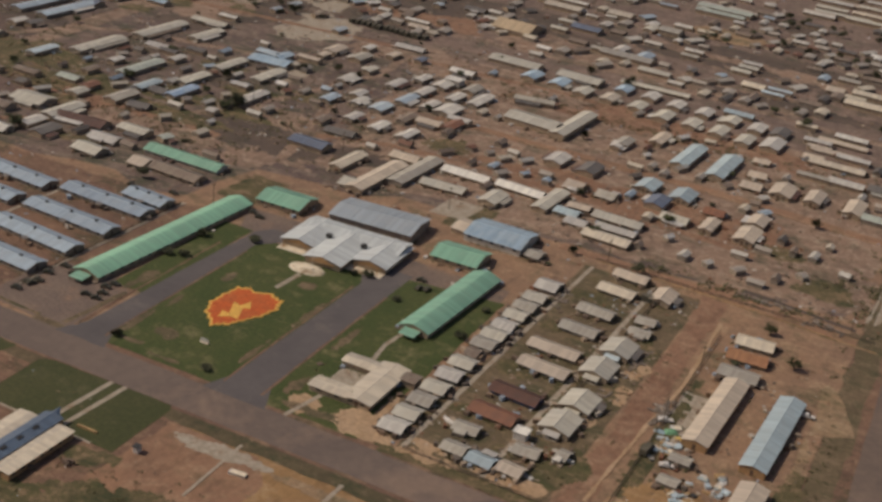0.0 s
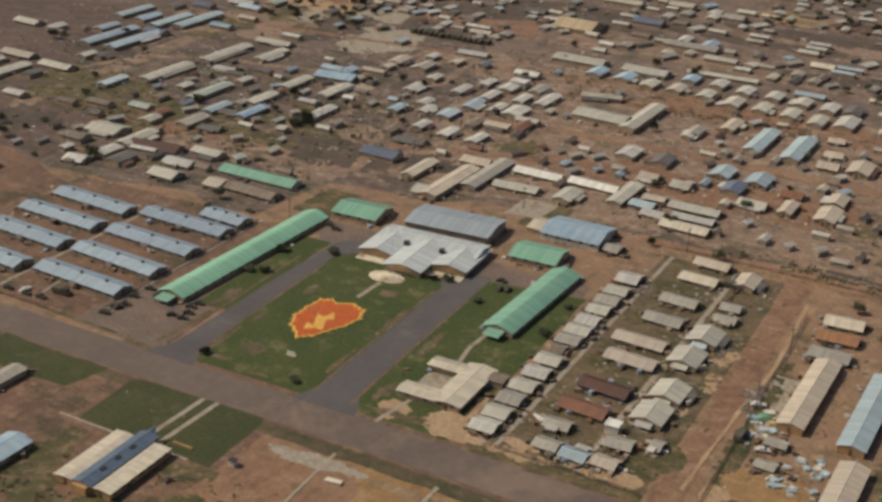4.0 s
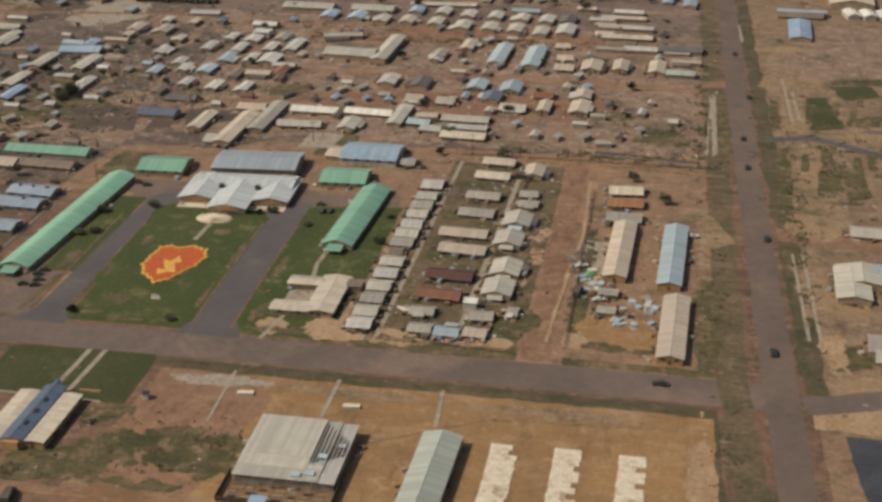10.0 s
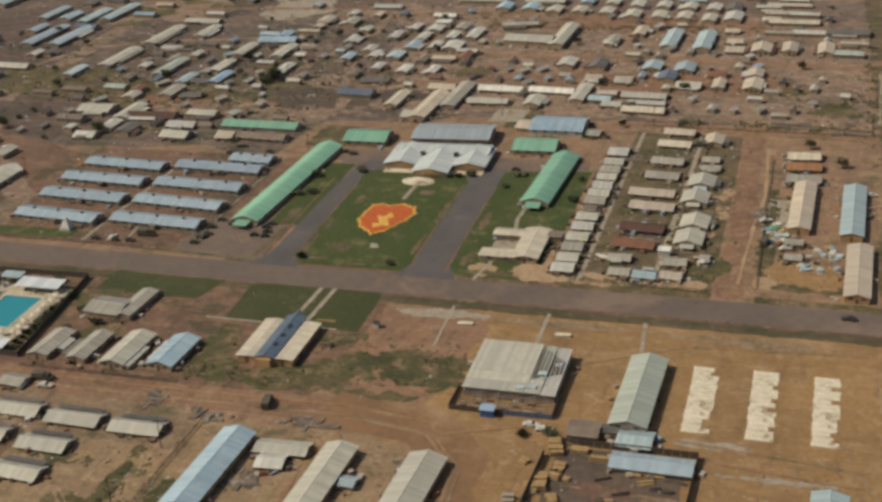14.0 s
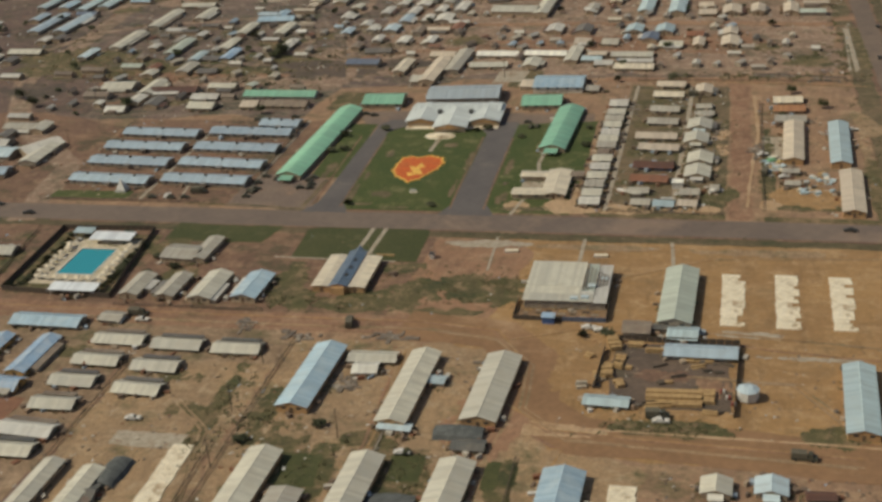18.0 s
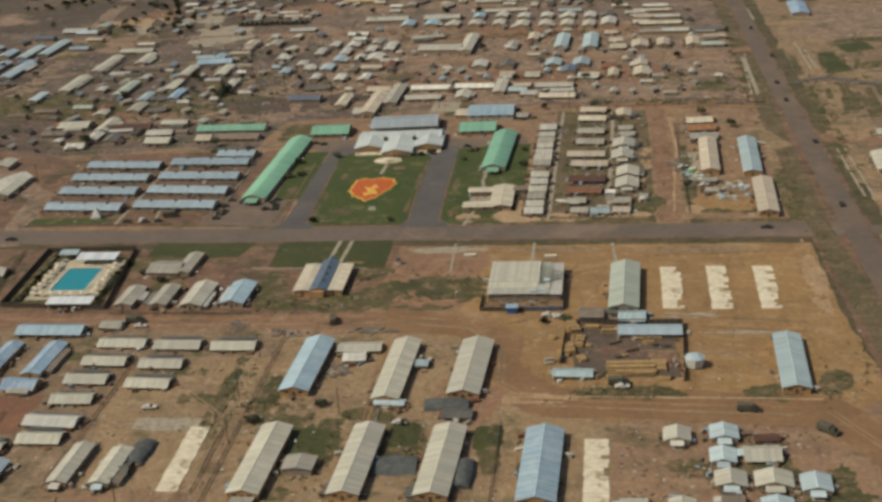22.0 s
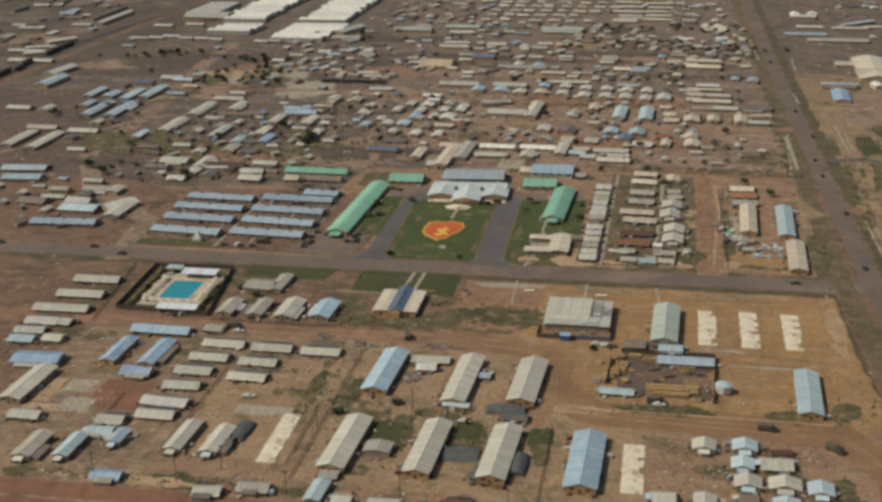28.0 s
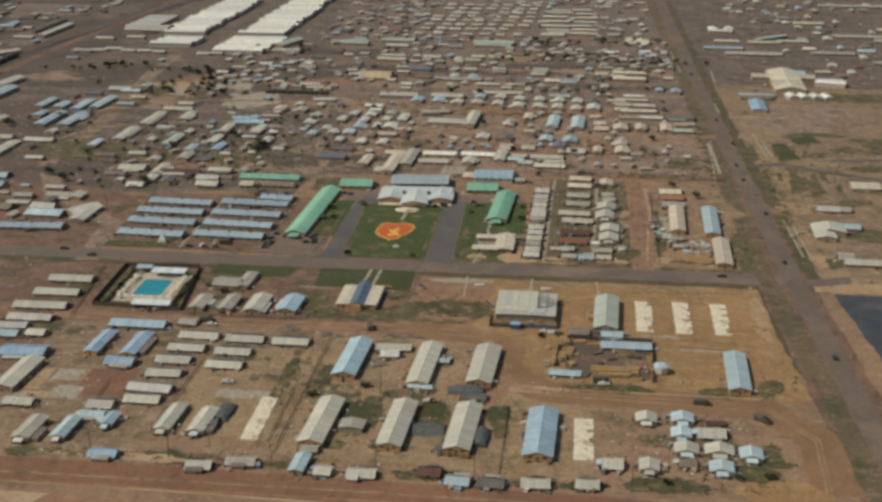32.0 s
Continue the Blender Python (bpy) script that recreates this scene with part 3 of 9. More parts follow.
blotch("east_field", 235, 330, 40, 40, 0.06, PINK_DIRT, "orange-tan open field", "ground", 34, 1.2)
for cx, cy, rx, ry in ((262, 195, 22, 8), (300, 260, 40, 20), (290, 150, 40, 20), (255, 240, 18, 10), (290, 400, 40, 16), (240, 280, 20, 6), (205, 350, 10, 10), (230, 60, 14, 10), (235, 120, 14, 7)):
    blotch("scrub", cx, cy, rx, ry, 0.09, SCRUB, "patchy olive-green scrub grass", "grass")
# hedge rows across the eastern plots
for x, y, ln, turn in ((199, 172, 20, 84), (204, 150, 26, 86), (211, 160, 24, 80), (219, 168, 26, 84), (226, 178, 22, 84), (208, 146, 8, 10), (216, 240, 18, 84), (222, 228, 20, 80), (204, 232, 26, 86), (212, 216, 14, 20), (236, 232, 16, 10), (228, 252, 14, 84), (203, 262, 12, 84), (231, 150, 16, 84), (212, 132, 12, 4)):
    c_, s_ = math.cos(radians(turn)) * ln / 2, math.sin(radians(turn)) * ln / 2
    patch("hedge_row", band([(x - c_, y - s_), (x, y), (x + c_, y + s_)], 3.0), 0.13, SCRUB, "ragged dark green hedge row", 1.0, "grass", 1.6)
patch("road_main", band([(-900, -6), (-200, -9.5), (-60, -11.3), (60, -11.7), (185, -13.5)], 14.6), 0.10, ASPHALT, "wide grey-brown asphalt main road", 0.35, "road", 6)
patch("shoulder", band([(-900, -20), (-200, -20), (0, -22.0), (170, -24.0)], 6.5), 0.07, VERGE_DARK, "grassy road shoulder and ditch", 1.0, "grass", 4)
patch("shoulder", band([(52, -1.5), (104, -2.0)], 5), 0.08, SCRUB, "grassy verge beside the main road", 0.8, "grass", 3)
patch("shoulder", band([(118, -2.5), (176, -3.5)], 4), 0.08, SCRUB, "grassy verge beside the main road", 0.8, "grass", 3)
patch("verge_line", band([(-70, -2.6), (-58, -2.8)], 3), 0.085, VERGE, "thin grassy verge beside the main road", 0.5, "grass", 2)
patch("verge_line", band([(-45, -3.2), (1, -3.4)], 3.4), 0.085, UMBER, "thin brown verge beside the main road", 0.4, "grass", 2)
patch("verge_line", band([(12, -3.4), (54, -3.6)], 3.4), 0.085, UMBER, "thin brown verge beside the main road", 0.4, "grass", 2)
patch("verge_line", band([(-59.6, -0.2), (-58.6, 14), (-57.6, 28)], 2.0), 0.125, VERGE, "narrow grass strip between lot and drive", 0.5, "grass", 2)
patch("verge_line", band([(-110, 1.2), (-90, 0.4), (-69, -0.4)], 1.3), 0.125, SCRUB, "thin grassy kerb strip before the lot", 0.4, "grass", 2)
patch("ditch", band([(-160, -18.2), (-60, -19.0), (40, -19.6), (165, -21.4)], 1.5), 0.09, UMBER, "dark roadside ditch", 0.4, "ground", 3)
patch("ditch", band([(56, -4.2), (104, -4.8)], 1.1), 0.10, UMBER, "dark roadside ditch", 0.4, "ground", 3)
for x0 in (-44.4, -0.4, 12.9, -56.0):
    patch("verge_line", band([(x0, 1), (x0 - 0.7, 40), (x0 - 1.0, 80)], 0.8), 0.128, UMBER, "dark soil edge beside the drive", 0.25, "ground", 2)
for p0, p1, p2 in (((-59, -5), (-53, -5), (-54.2, 6)), ((-47, -5), (-40, -5), (-44.0, 5)), ((-4, -5), (4, -5), (-0.4, 5)), ((9, -5), (18, -5), (13.2, 6))):
    patch("drive_flare", [p0, p1, p2], 0.115, DRIVE, "widened mouth of the asphalt drive", 0.1, "road", 3)
for pts in ([(-113.8, 4.3), (-115.8, 20.8)], [(-115.8, 20.8), (-93.1, 19.6)]):
    patch("path", band(pts, 0.9), 0.16, PATH, "narrow pale concrete footpath", 0.05, "path")
patch("verge_base", band([(193, -330), (184, -150), (177, -20), (172, 200), (165, 505), (157, 900)], 27), 0.056, UMBER, "brown bare earth along the wide road", 1.2, "ground", 7)
patch("road_wide", band([(196, -330), (188, -150), (182, -20), (174.5, 200), (166.5, 505), (158, 900), (150, 1500)], 10.0), 0.14, WORN, "long straight grey-brown road to the horizon", 0.6, "road", 8)
patch("verge_dirt", band([(184, -330), (178.5, -150), (168, 0), (163, 200), (156, 505), (147, 900)], 9), 0.06, VERGE, "grassy verge along the wide road", 2.0, "grass", 6)
patch("verge_dirt", band([(192, -10), (184, 200), (175, 505), (167, 900)], 7), 0.08, VERGE_DARK, "grassy verge along the wide road", 2.0, "grass", 6)
patch("ditch", band([(164, -24), (166.5, -90), (173, -150), (181, -240)], 3.4), 0.07, VERGE_DARK, "weedy drainage ditch", 1.4, "grass", 4)
patch("road_dirt", band([(-420, -84), (-150, -92), (-60, -94.5), (10, -93), (38, -96), (46, -112), (46, -140), (62, -153), (110, -155), (150, -158), (168, -185), (165, -225)], 12), 0.09, STREET, "reddish-brown dirt road", 0.8, "road", 5)
patch("loop_verge", band([(52, -146), (66, -148.5), (150, -150)], 1.2), 0.12, SAND, "pale sandy edge of the dirt road", 0.5, "ground", 3)
patch("road_south", band([(-700, -233), (-200, -235), (-90, -235), (90, -241), (175, -249), (260, -262)], 17), 0.10, RUST_DIRT, "broad red dirt road", 1.0, "road", 6)
patch("ground_far_south", [(-700, -420), (300, -420), (300, -262), (80, -252), (-700, -246)], 0.05, RED_DIRT, "bare reddish earth beyond the red road", 2, step=10)
patch("road_sandy", band([(-260, -244), (-119, -243), (-60, -244), (0, -247)], 1.6), 0.14, SAND, "pale sandy edge of the red road", 0.6, "ground", 3)
patch("sand_flat", [(-150, -250), (-99, -250), (-106, -263), (-112, -290), (-160, -290)], 0.12, SAND, "flat pale sandy ground", 1.2)
patch("yard_track", band([(4, -93), (36, -97), (49, -114), (51, -138), (67, -152), (110, -154), (150, -158), (169, -185), (168, -224)], 19), 0.095, TRACK, "broad smooth orange-brown dirt track", 1.4, "road", 5)
patch("street_edge", band([(112, 8), (113.2, 39), (116.3, 89), (114.6, 138)], 1.3), 0.14, SAND, "pale sandy edge of the dirt street", 0.6, "ground", 3)
patch("scrap_ground", [(117, 49), (127, 50), (128, 84), (118, 84)], 0.10, PATH, "greyish littered ground beside warehouse", 1.0)
patch("street_dirt", band([(110, -3), (109.5, 60), (109, 110), (108, 170)], 8.5), 0.09, STREET, "red-brown dirt side street", 1.6, "road", 3)
patch("cross_street", band([(44, 163), (120, 160), (168, 155)], 6), 0.10, RED_DIRT, "narrow dirt cross street", 0.8, "road", 4)
patch("ditch", band([(114, 171), (157, 165)], 2.5), 0.09, BLACK_DIRT, "dark weedy ditch along the cross street", 0.6, "ground", 3)
patch("far_street", band([(-60, 262), (20, 262), (90, 262), (165, 256)], 7), 0.10, RED_DIRT, "narrow dirt street between hut rows", 1.2, "road", 5)
patch("west_street", band([(-172, -20), (-180, 40), (-236, 96), (-266, 160), (-266, 217), (-272, 320), (-286, 423), (-292, 520)], 12), 0.08, PINK_DIRT, "dirt road leading away past huts", 1.4, "road", 6)
for cx, cy, rx, ry in ((-430, 520, 90, 160), (-330, 430, 60, 50), (-180, 395, 46, 14), (-160, 450, 40, 16), (-100, 480, 60, 14), (60, 505, 80, 12), (-120, 178, 40, 10), (-62, 188, 16, 9), (20, 470, 60, 8), (-500, 800, 120, 200)):
    blotch("dark_scrub", cx, cy, rx, ry, 0.06, BLACK_DIRT, "dark oily earth and burnt scrub", "ground", 30, 1.3)
for cx, cy, rx, ry in ((-342, 391, 34, 14), (-247, 462, 34, 16), (-207, 359, 24, 18), (-105, 174, 28, 11), (-312, 464, 40, 10), (-187, 436, 40, 9), (13, 500, 50, 12), (-145, 552, 60, 16), (90, 420, 50, 8), (-60, 450, 40, 9), (110, 460, 40, 10), (-300, 250, 26, 14), (-160, 230, 24, 8), (-230, 300, 30, 9)):
    blotch("dark_scrub", cx, cy, rx, ry, 0.06, BLACK_DIRT, "dark oily earth and burnt scrub", "ground", 30, 1.3)
patch("rail_yard", [(-1100, 330), (-436, 330), (-424, 480), (-404, 640), (-360, 860), (-330, 1500), (-1400, 1500)], 0.05, YARD_DARK, "dark oily ground of a far rail yard", 8, "ground", 18)
patch("road_northwest", band([(-424, 230), (-420, 362), (-416, 480), (-410, 594), (-397, 720), (-380, 1100)], 9), 0.10, UMBER, "long dusty brown road", 1.5, "road", 9)
patch("railway_bed", band([(-432, 230), (-434, 362), (-430, 488), (-408, 632), (-366, 851), (-340, 1100)], 12), 0.09, YARD_DARK, "dark gravel railway bed", 2.5, "road", 9)

for cx, cy, rx, ry, mt in ((-470, 420, 30, 20, BURNT), (-500, 520, 40, 30, PINK_DIRT), (-560, 640, 50, 40, BURNT), (-460, 600, 20, 40, DUSK_DIRT), (-520, 760, 60, 40, DUSK_DIRT), (-430, 760, 20, 50, BURNT), (-600, 480, 50, 40, BURNT), (-480, 900, 70, 50, PINK_DIRT), (-640, 850, 60, 60, BURNT), (-360, 420, 24, 20, PINK_DIRT), (-340, 520, 24, 30, BURNT), (-310, 610, 20, 40, UMBER), (-250, 400, 26, 12, SAND)):
    blotch("bare_earth", cx, cy, rx, ry, 0.075, mt, "patch of bare earth beside the rail yard", "ground", 30, 1.5)
for cx, cy, rx, ry in ((-250, 213, 17, 9), (-258, 178, 20, 12), (-275, 330, 22, 9), (-175, 250, 13, 8), (-216, 350, 22, 8), (-160, 200, 24, 10), (-171, 125, 20, 5), (-140, 226, 14, 9), (-230, 170, 26, 8), (-200, 190, 22, 7), (-35, 232, 12, 10), (-192, 160, 16, 6), (-128, 196, 14, 8), (-257, 367, 14, 12), (-271, 304, 10, 8), (-120, 240, 12, 7)):
    blotch("scrub", cx, cy, rx, ry, 0.085, SCRUB, "green weedy ground between far huts", "grass", 30, 1.5)
for cx, cy, rx, ry in ((-112, 184, 26, 11), (-251, 143, 20, 14), (-222, 330, 12, 8), (-310, 465, 20, 5), (-346, 452, 18, 6), (-303, 187, 14, 16), (-218, 118, 12, 7), (136, 517, 22, 14), (40, 605, 14, 20), (-190, 560, 30, 14), (60, 540, 40, 10), (-60, 480, 40, 9), (-100, 460, 40, 8)):
    blotch("dark_scrub", cx, cy, rx, ry, 0.088, BLACK_DIRT, "dark oily earth and burnt scrub", "ground", 30, 1.4)
for cx, cy, rx, ry in ((-176, 352, 22, 30), (-206, 400, 16, 20), (-240, 375, 10, 12), (-70, 442, 26, 5), (-190, 372, 18, 9), (-150, 262, 16, 12), (-120, 210, 18, 7)):
    blotch("sandy_earth", cx, cy, rx, ry, 0.092, PATH if cx < -140 else PINK_DIRT, "pale sandy earth in the far camp", "ground", 30, 1.4)
for pts in ([(-360, 441), (-348, 470), (-338, 498)], [(-324, 447), (-317, 471), (-311, 495)]):
    patch("ditch", band(pts, 7), 0.094, SCRUB, "dark overgrown ditch across bare earth", 1.6, "grass", 2.5)
# shade under the far thickets, painted as near-black blotches on the earth
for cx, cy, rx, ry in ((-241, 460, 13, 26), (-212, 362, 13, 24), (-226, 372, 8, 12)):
    blotch("thicket_ground", cx, cy, rx, ry, 0.096, BLACK_DIRT, "dark earth patch with thicket shade painted in", "ground", 30, 1.6)
for k, pts in enumerate(([(-330, 150), (-290, 200), (-268, 250), (-240, 268), (-200, 275), (-150, 290)], [(-205, 118), (-190, 130), (-178, 168), (-150, 172), (-120, 168)], [(-150, 170), (-128, 232), (-112, 300), (-118, 350)], [(-110, 340), (-20, 345), (60, 330)], [(-120, 400), (-20, 405), (90, 395), (155, 390)], [(-90, 200), (-60, 212), (-20, 216), (60, 212), (110, 205)], [(-112, 262), (-100, 215), (-84, 160)], [(-260, 340), (-200, 345), (-150, 350), (-118, 352)])):
    patch("trodden_way", band(pts, 5.0), 0.096, STREET if k % 2 else PINK_DIRT, "trodden dirt way between far huts", 1.4, "road", 4)
pond = [(x, y) for x, y in oval(10, 540, 27, 17, 22, 0.25)]
patch("dry_pond", pond, 0.11, GREY_DIRT, "pale silted pond beside far trees", 1.0, "ground", 3)
# plots, verges and side streets along the wide road
patch("roadside_plot", [(192, 261), (201, 264), (202, 208), (192, 207)], 0.115, GREY_DIRT, "pale sandy plot beyond the wide road", 1.2, "ground", 2.5)
patch("roadside_plot", [(204, 253), (213, 256), (218, 215), (203, 211)], 0.115, LAWN_DARK, "green weedy plot beyond the wide road", 1.6, "grass", 2.5)
patch("roadside_plot", [(215, 272), (235, 275), (238, 260), (221, 253)], 0.115, LAWN_DARK, "green weedy plot beyond the wide road", 1.6, "grass", 2.5)
patch("roadside_plot", [(223, 229), (235, 234), (234, 220), (223, 218)], 0.115, SCRUB, "green weedy plot beyond the wide road", 1.2, "grass", 2.5)
patch("roadside_plot", [(194, 188), (206, 190), (202, 139), (196, 138)], 0.115, GREY_DIRT, "pale sandy plot beyond the wide road", 1.2, "ground", 2.5)
patch("roadside_plot", [(205, 184), (210, 187), (212, 144), (203, 139)], 0.115, SCRUB, "green weedy plot beyond the wide road", 1.2, "grass", 2.5)
patch("roadside_plot", [(212, 162), (221, 173), (222, 139), (213, 134)], 0.115, SCRUB, "green weedy plot beyond the wide road", 1.2, "grass", 2.5)
patch("roadside_plot", [(195, 133), (212, 137), (212, 119), (194, 111)], 0.115, GREY_DIRT, "pale sandy plot beyond the wide road", 1.2, "ground", 2.5)
patch("roadside_plot", [(187, 250), (191, 248), (191, 211), (187, 208)], 0.115, SCRUB, "dark grass verge along the wide road", 1, "grass", 2.5)
patch("roadside_plot", [(186, 185), (193, 186), (192, 111), (187, 110)], 0.115, SCRUB, "dark grass verge along the wide road", 1.4, "grass", 2.5)
patch("roadside_plot", [(186, 89), (192, 90), (191, 50), (187, 49)], 0.115, SCRUB, "dark grass verge along the wide road", 1.2, "grass", 2.5)
patch("side_street", [(185, 105), (221, 100), (220, 89), (185, 94)], 0.115, STREET, "dirt side street leading east", 0.8, "road", 2.5)
patch("roadside_plot", [(201, 50), (212, 50), (211, 38), (199, 36)], 0.115, GREY_DIRT, "pale sandy apron before a building", 0.8, "ground", 2.5)
patch("roadside_plot", [(198, 16), (207, 22), (209, 8), (198, 4)], 0.115, SCRUB, "green weedy oval plot", 1.2, "grass", 2.5)
patch("roadside_plot", [(196, 362), (251, 378), (245, 324), (199, 302)], 0.115, PINK_DIRT, "pinkish-tan open field", 1.6, "ground", 2.5)
patch("side_street", [(187, -12), (210, -5), (209, -15), (189, -21)], 0.115, ASPHALT, "grey asphalt road leading east", 0.6, "road", 2.5)
patch("roadside_plot", [(197, 1), (211, 4), (210, -5), (197, -9)], 0.115, GREY_DIRT, "pale tan verge", 0.8, "ground", 2.5)
patch("roadside_plot", [(156, 121), (164, 107), (170, 89), (157, 81)], 0.115, GREY_DIRT, "pale trodden earth near the verge", 1.4, "ground", 2.5)
patch("roadside_plot", [(157, 81), (161, 71), (160, 42), (157, 39)], 0.115, GREY_DIRT, "pale trodden earth near the verge", 1, "ground", 2.5)
patch("roadside_plot", [(158, 38), (164, 39), (166, 2), (158, -2)], 0.115, SCRUB, "weedy corner plot beside the main road", 1.6, "grass", 2.5)
patch("roadside_plot", [(160, 251), (163, 251), (164, 177), (162, 173)], 0.115, PATH, "narrow pale strip in the verge", 0.3, "ground", 2.5)
patch("roadside_plot", [(164, 249), (170, 250), (171, 179), (165, 178)], 0.115, SCRUB, "weeds beside the verge", 1.6, "grass", 2.5)
patch("side_street", [(155, 270), (170, 273), (170, 264), (155, 262)], 0.115, STREET, "dirt side street", 0.6, "road", 2.5)
# grass plots between the southern barracks
for cs in ([(-10.6, -184), (-10.8, -169), (-0.7, -168.6), (1.3, -183.8)], [(19.3, -179), (18.7, -166.3), (28, -165.9), (28.4, -178.6)], [(44.1, -180), (45.0, -166.6), (49, -167), (48.5, -180)]):
    patch("grass_plot", cs, 0.125, LAWN_DARK, "green grass plot between long barracks", 0.9, "grass", 2)
# the headquarters lawns and drives
patch("parade_lot", [(-58, 93), (14, 93), (46, 96), (44, 112), (8, 112), (-46, 114), (-66, 113)], 0.08, LOT, "brownish gravel parking area round headquarters", 0.6, "pavement")
patch("parking_lot", [(-92, -1), (-57, -3), (-57, 28), (-66, 34), (-88, 33), (-92, 18)], 0.08, LOT, "brownish gravel parking lot", 0.6, "pavement")
patch("drive", [(-54.6, -4.5), (-43.8, -4.5), (-46, 86), (-41, 92.6), (-12, 93.5), (-5, 92), (-0.5, 84), (-0.2, -5), (12.8, -5), (11.8, 60), (11.6, 100), (-48, 102), (-52.5, 96), (-53.6, 60)], 0.12, DRIVE, "horseshoe-shaped grey asphalt drive", 0.15, "road")
patch("lawn", [(-44.4, -1.8), (0.6, -1.6), (0.4, 85), (-6, 93.0), (-41, 92.0), (-46.6, 85)], 0.10, LAWN, "green parade lawn with worn edges", 0.4, "grass")
patch("lawn_side", rect(-66, -53.4, 31, 96), 0.10, LAWN, "strip of green lawn beside the drive", 0.4, "grass")
patch("lawn_east", [(12.4, -2.2), (47, -2.4), (47, 102), (11.4, 97)], 0.10, LAWN, "green lawn round the clubhouse", 0.6, "grass")
for cx, cy, rx, ry in ((25, 5, 4, 5), (44, 6, 7, 6), (50, 1, 12, 2.5), (66, 1.5, 10, 2.5), (46, 18, 1.5, 8)):
    blotch("worn_earth", cx, cy, rx, ry, 0.13, SAND, "worn pale earth in the lawn", "ground", 30, 1.6)
for cx, cy, rx, ry in ((-43, 14, 1.2, 8), (-42, 34, 1.0, 6), (-36, 4, 5, 1.2), (-30, 14, 4, 3), (-22, 1, 6, 0.9), (-3, 20, 1.0, 9), (-2.5, 52, 1.0, 8), (-24, 34, 3, 4), (-38, 58, 2, 5), (-14, 70, 4, 2), (18, 12, 2, 6), (16, 44, 1.5, 9), (40, 20, 3, 6), (-60, 40, 2, 8), (30, 2, 8, 2)):
    blotch("worn_grass", cx, cy, rx, ry, 0.125, VERGE, "thin yellowed grass worn by feet", "grass", 24, 1.5)
patch("lawn_north", rect(-84, -67, 116, 142), 0.09, SCRUB, "green lawn behind the barracks", 2.2, "grass")
patch("lawn_north", rect(-2, 12, 150, 176), 0.09, SCRUB, "green grass behind the blue hall", 1.5, "grass")
patch("lawn_shrine", rect(-172, -137, 4.5, 12), 0.09, LAWN, "small fenced lawn in front of barracks", 0.6, "grass")
patch("lawn_chapel", [(-49.6, -45.6), (-50.4, -21.6), (-47, -19.4), (-23, -18.9), (-4.4, -19.0), (-3.0, -21.5), (-2.6, -47.2)], 0.118, LAWN_DARK, "clipped green lawn before the chapel", 0.3, "grass")
patch("lawn_chapel", [(-104, -34), (-104, -18), (-75, -19.5), (-61, -19), (-65, -34), (-80, -35)], 0.09, LAWN_DARK, "green lawn beside the main road", 1.4, "grass")
for cx, cy, rx, ry in ((-38, -78, 8, 9), (-14, -78, 14, 7), (4, -70, 12, 10), (22, -64, 14, 10), (32, -72, 6, 7), (-6, -52, 6, 4), (-46, -62, 7, 10), (14, -84, 12, 3)):
    blotch("scrub_field", cx, cy, rx, ry, 0.07, SCRUB, "rough field of patchy scrub grass", "grass", 34, 1.5)
for cx, cy, rx, ry in ((-1, -178, 6, 15), (25, -178, 6, 14), (50, -178, 4, 15), (-24, -150, 4, 14), (8, -160, 7, 5), (90, -146, 16, 4), (136, -146, 8, 5), (155, -140, 5, 8), (-62, -222, 12, 4), (108, -222, 16, 5), (142, -212, 7, 7), (118, 215, 10, 6), (140, 190, 12, 10), (160, 30, 4, 30), (135, 8, 14, 3), (-40, -150, 3, 25), (100, 20, 8, 9), (85, 60, 3, 40), (120, 45, 3, 40), (-330, -60, 60, 10), (-250, 200, 40, 15), (-200, 180, 40, 8), (-150, 178, 30, 8)):
    blotch("scrub", cx, cy, rx, ry, 0.11, SCRUB, "rank green grass and weeds", "grass")
patch("lumber_ground", rect(73, 108, -136, -99), 0.08, BLACK_DIRT, "blackened earth of the timber yard", 1.5)
patch("dark_yard", [(198, -30), (240, -30), (240, -125), (206, -120), (201, -60)], 0.10, NAVY, "blue-black tarred storage yard", 1.2, "ground", 3)
patch("east_strip", [(190, -14), (300, -14), (300, -28), (190, -28)], 0.11, SAND, "pale tan verge", 1.0)
patch("hut_yard", rect(58, 104, 0, 152), 0.06, VERGE, "grassy grey-brown earth round hut rows", 1.0)
for cx, cy, rx, ry in ((72, 30, 9, 4), (70, 62, 8, 5), (68, 100, 6, 6), (70, 128, 8, 5), (98, 60, 4, 12), (97, 104, 5, 8), (84, 14, 4, 6), (98, 12, 5, 6), (56, 90, 2, 30), (56, 30, 2, 24), (76, 84, 8, 3), (72, 142, 9, 3)):
    blotch("scrub", cx, cy, rx, ry, 0.11, SCRUB, "rank green grass and weeds", "grass", 26, 1.3)
for cx, cy, rx, ry in ((101, 84, 4, 7), (98, 46, 3, 5), (66, 6, 8, 3), (88, 4, 10, 2.5), (101, 68, 3, 6)):
    blotch("bare_earth", cx, cy, rx, ry, 0.12, SAND, "pale trodden earth between huts", "ground", 26, 1.4)
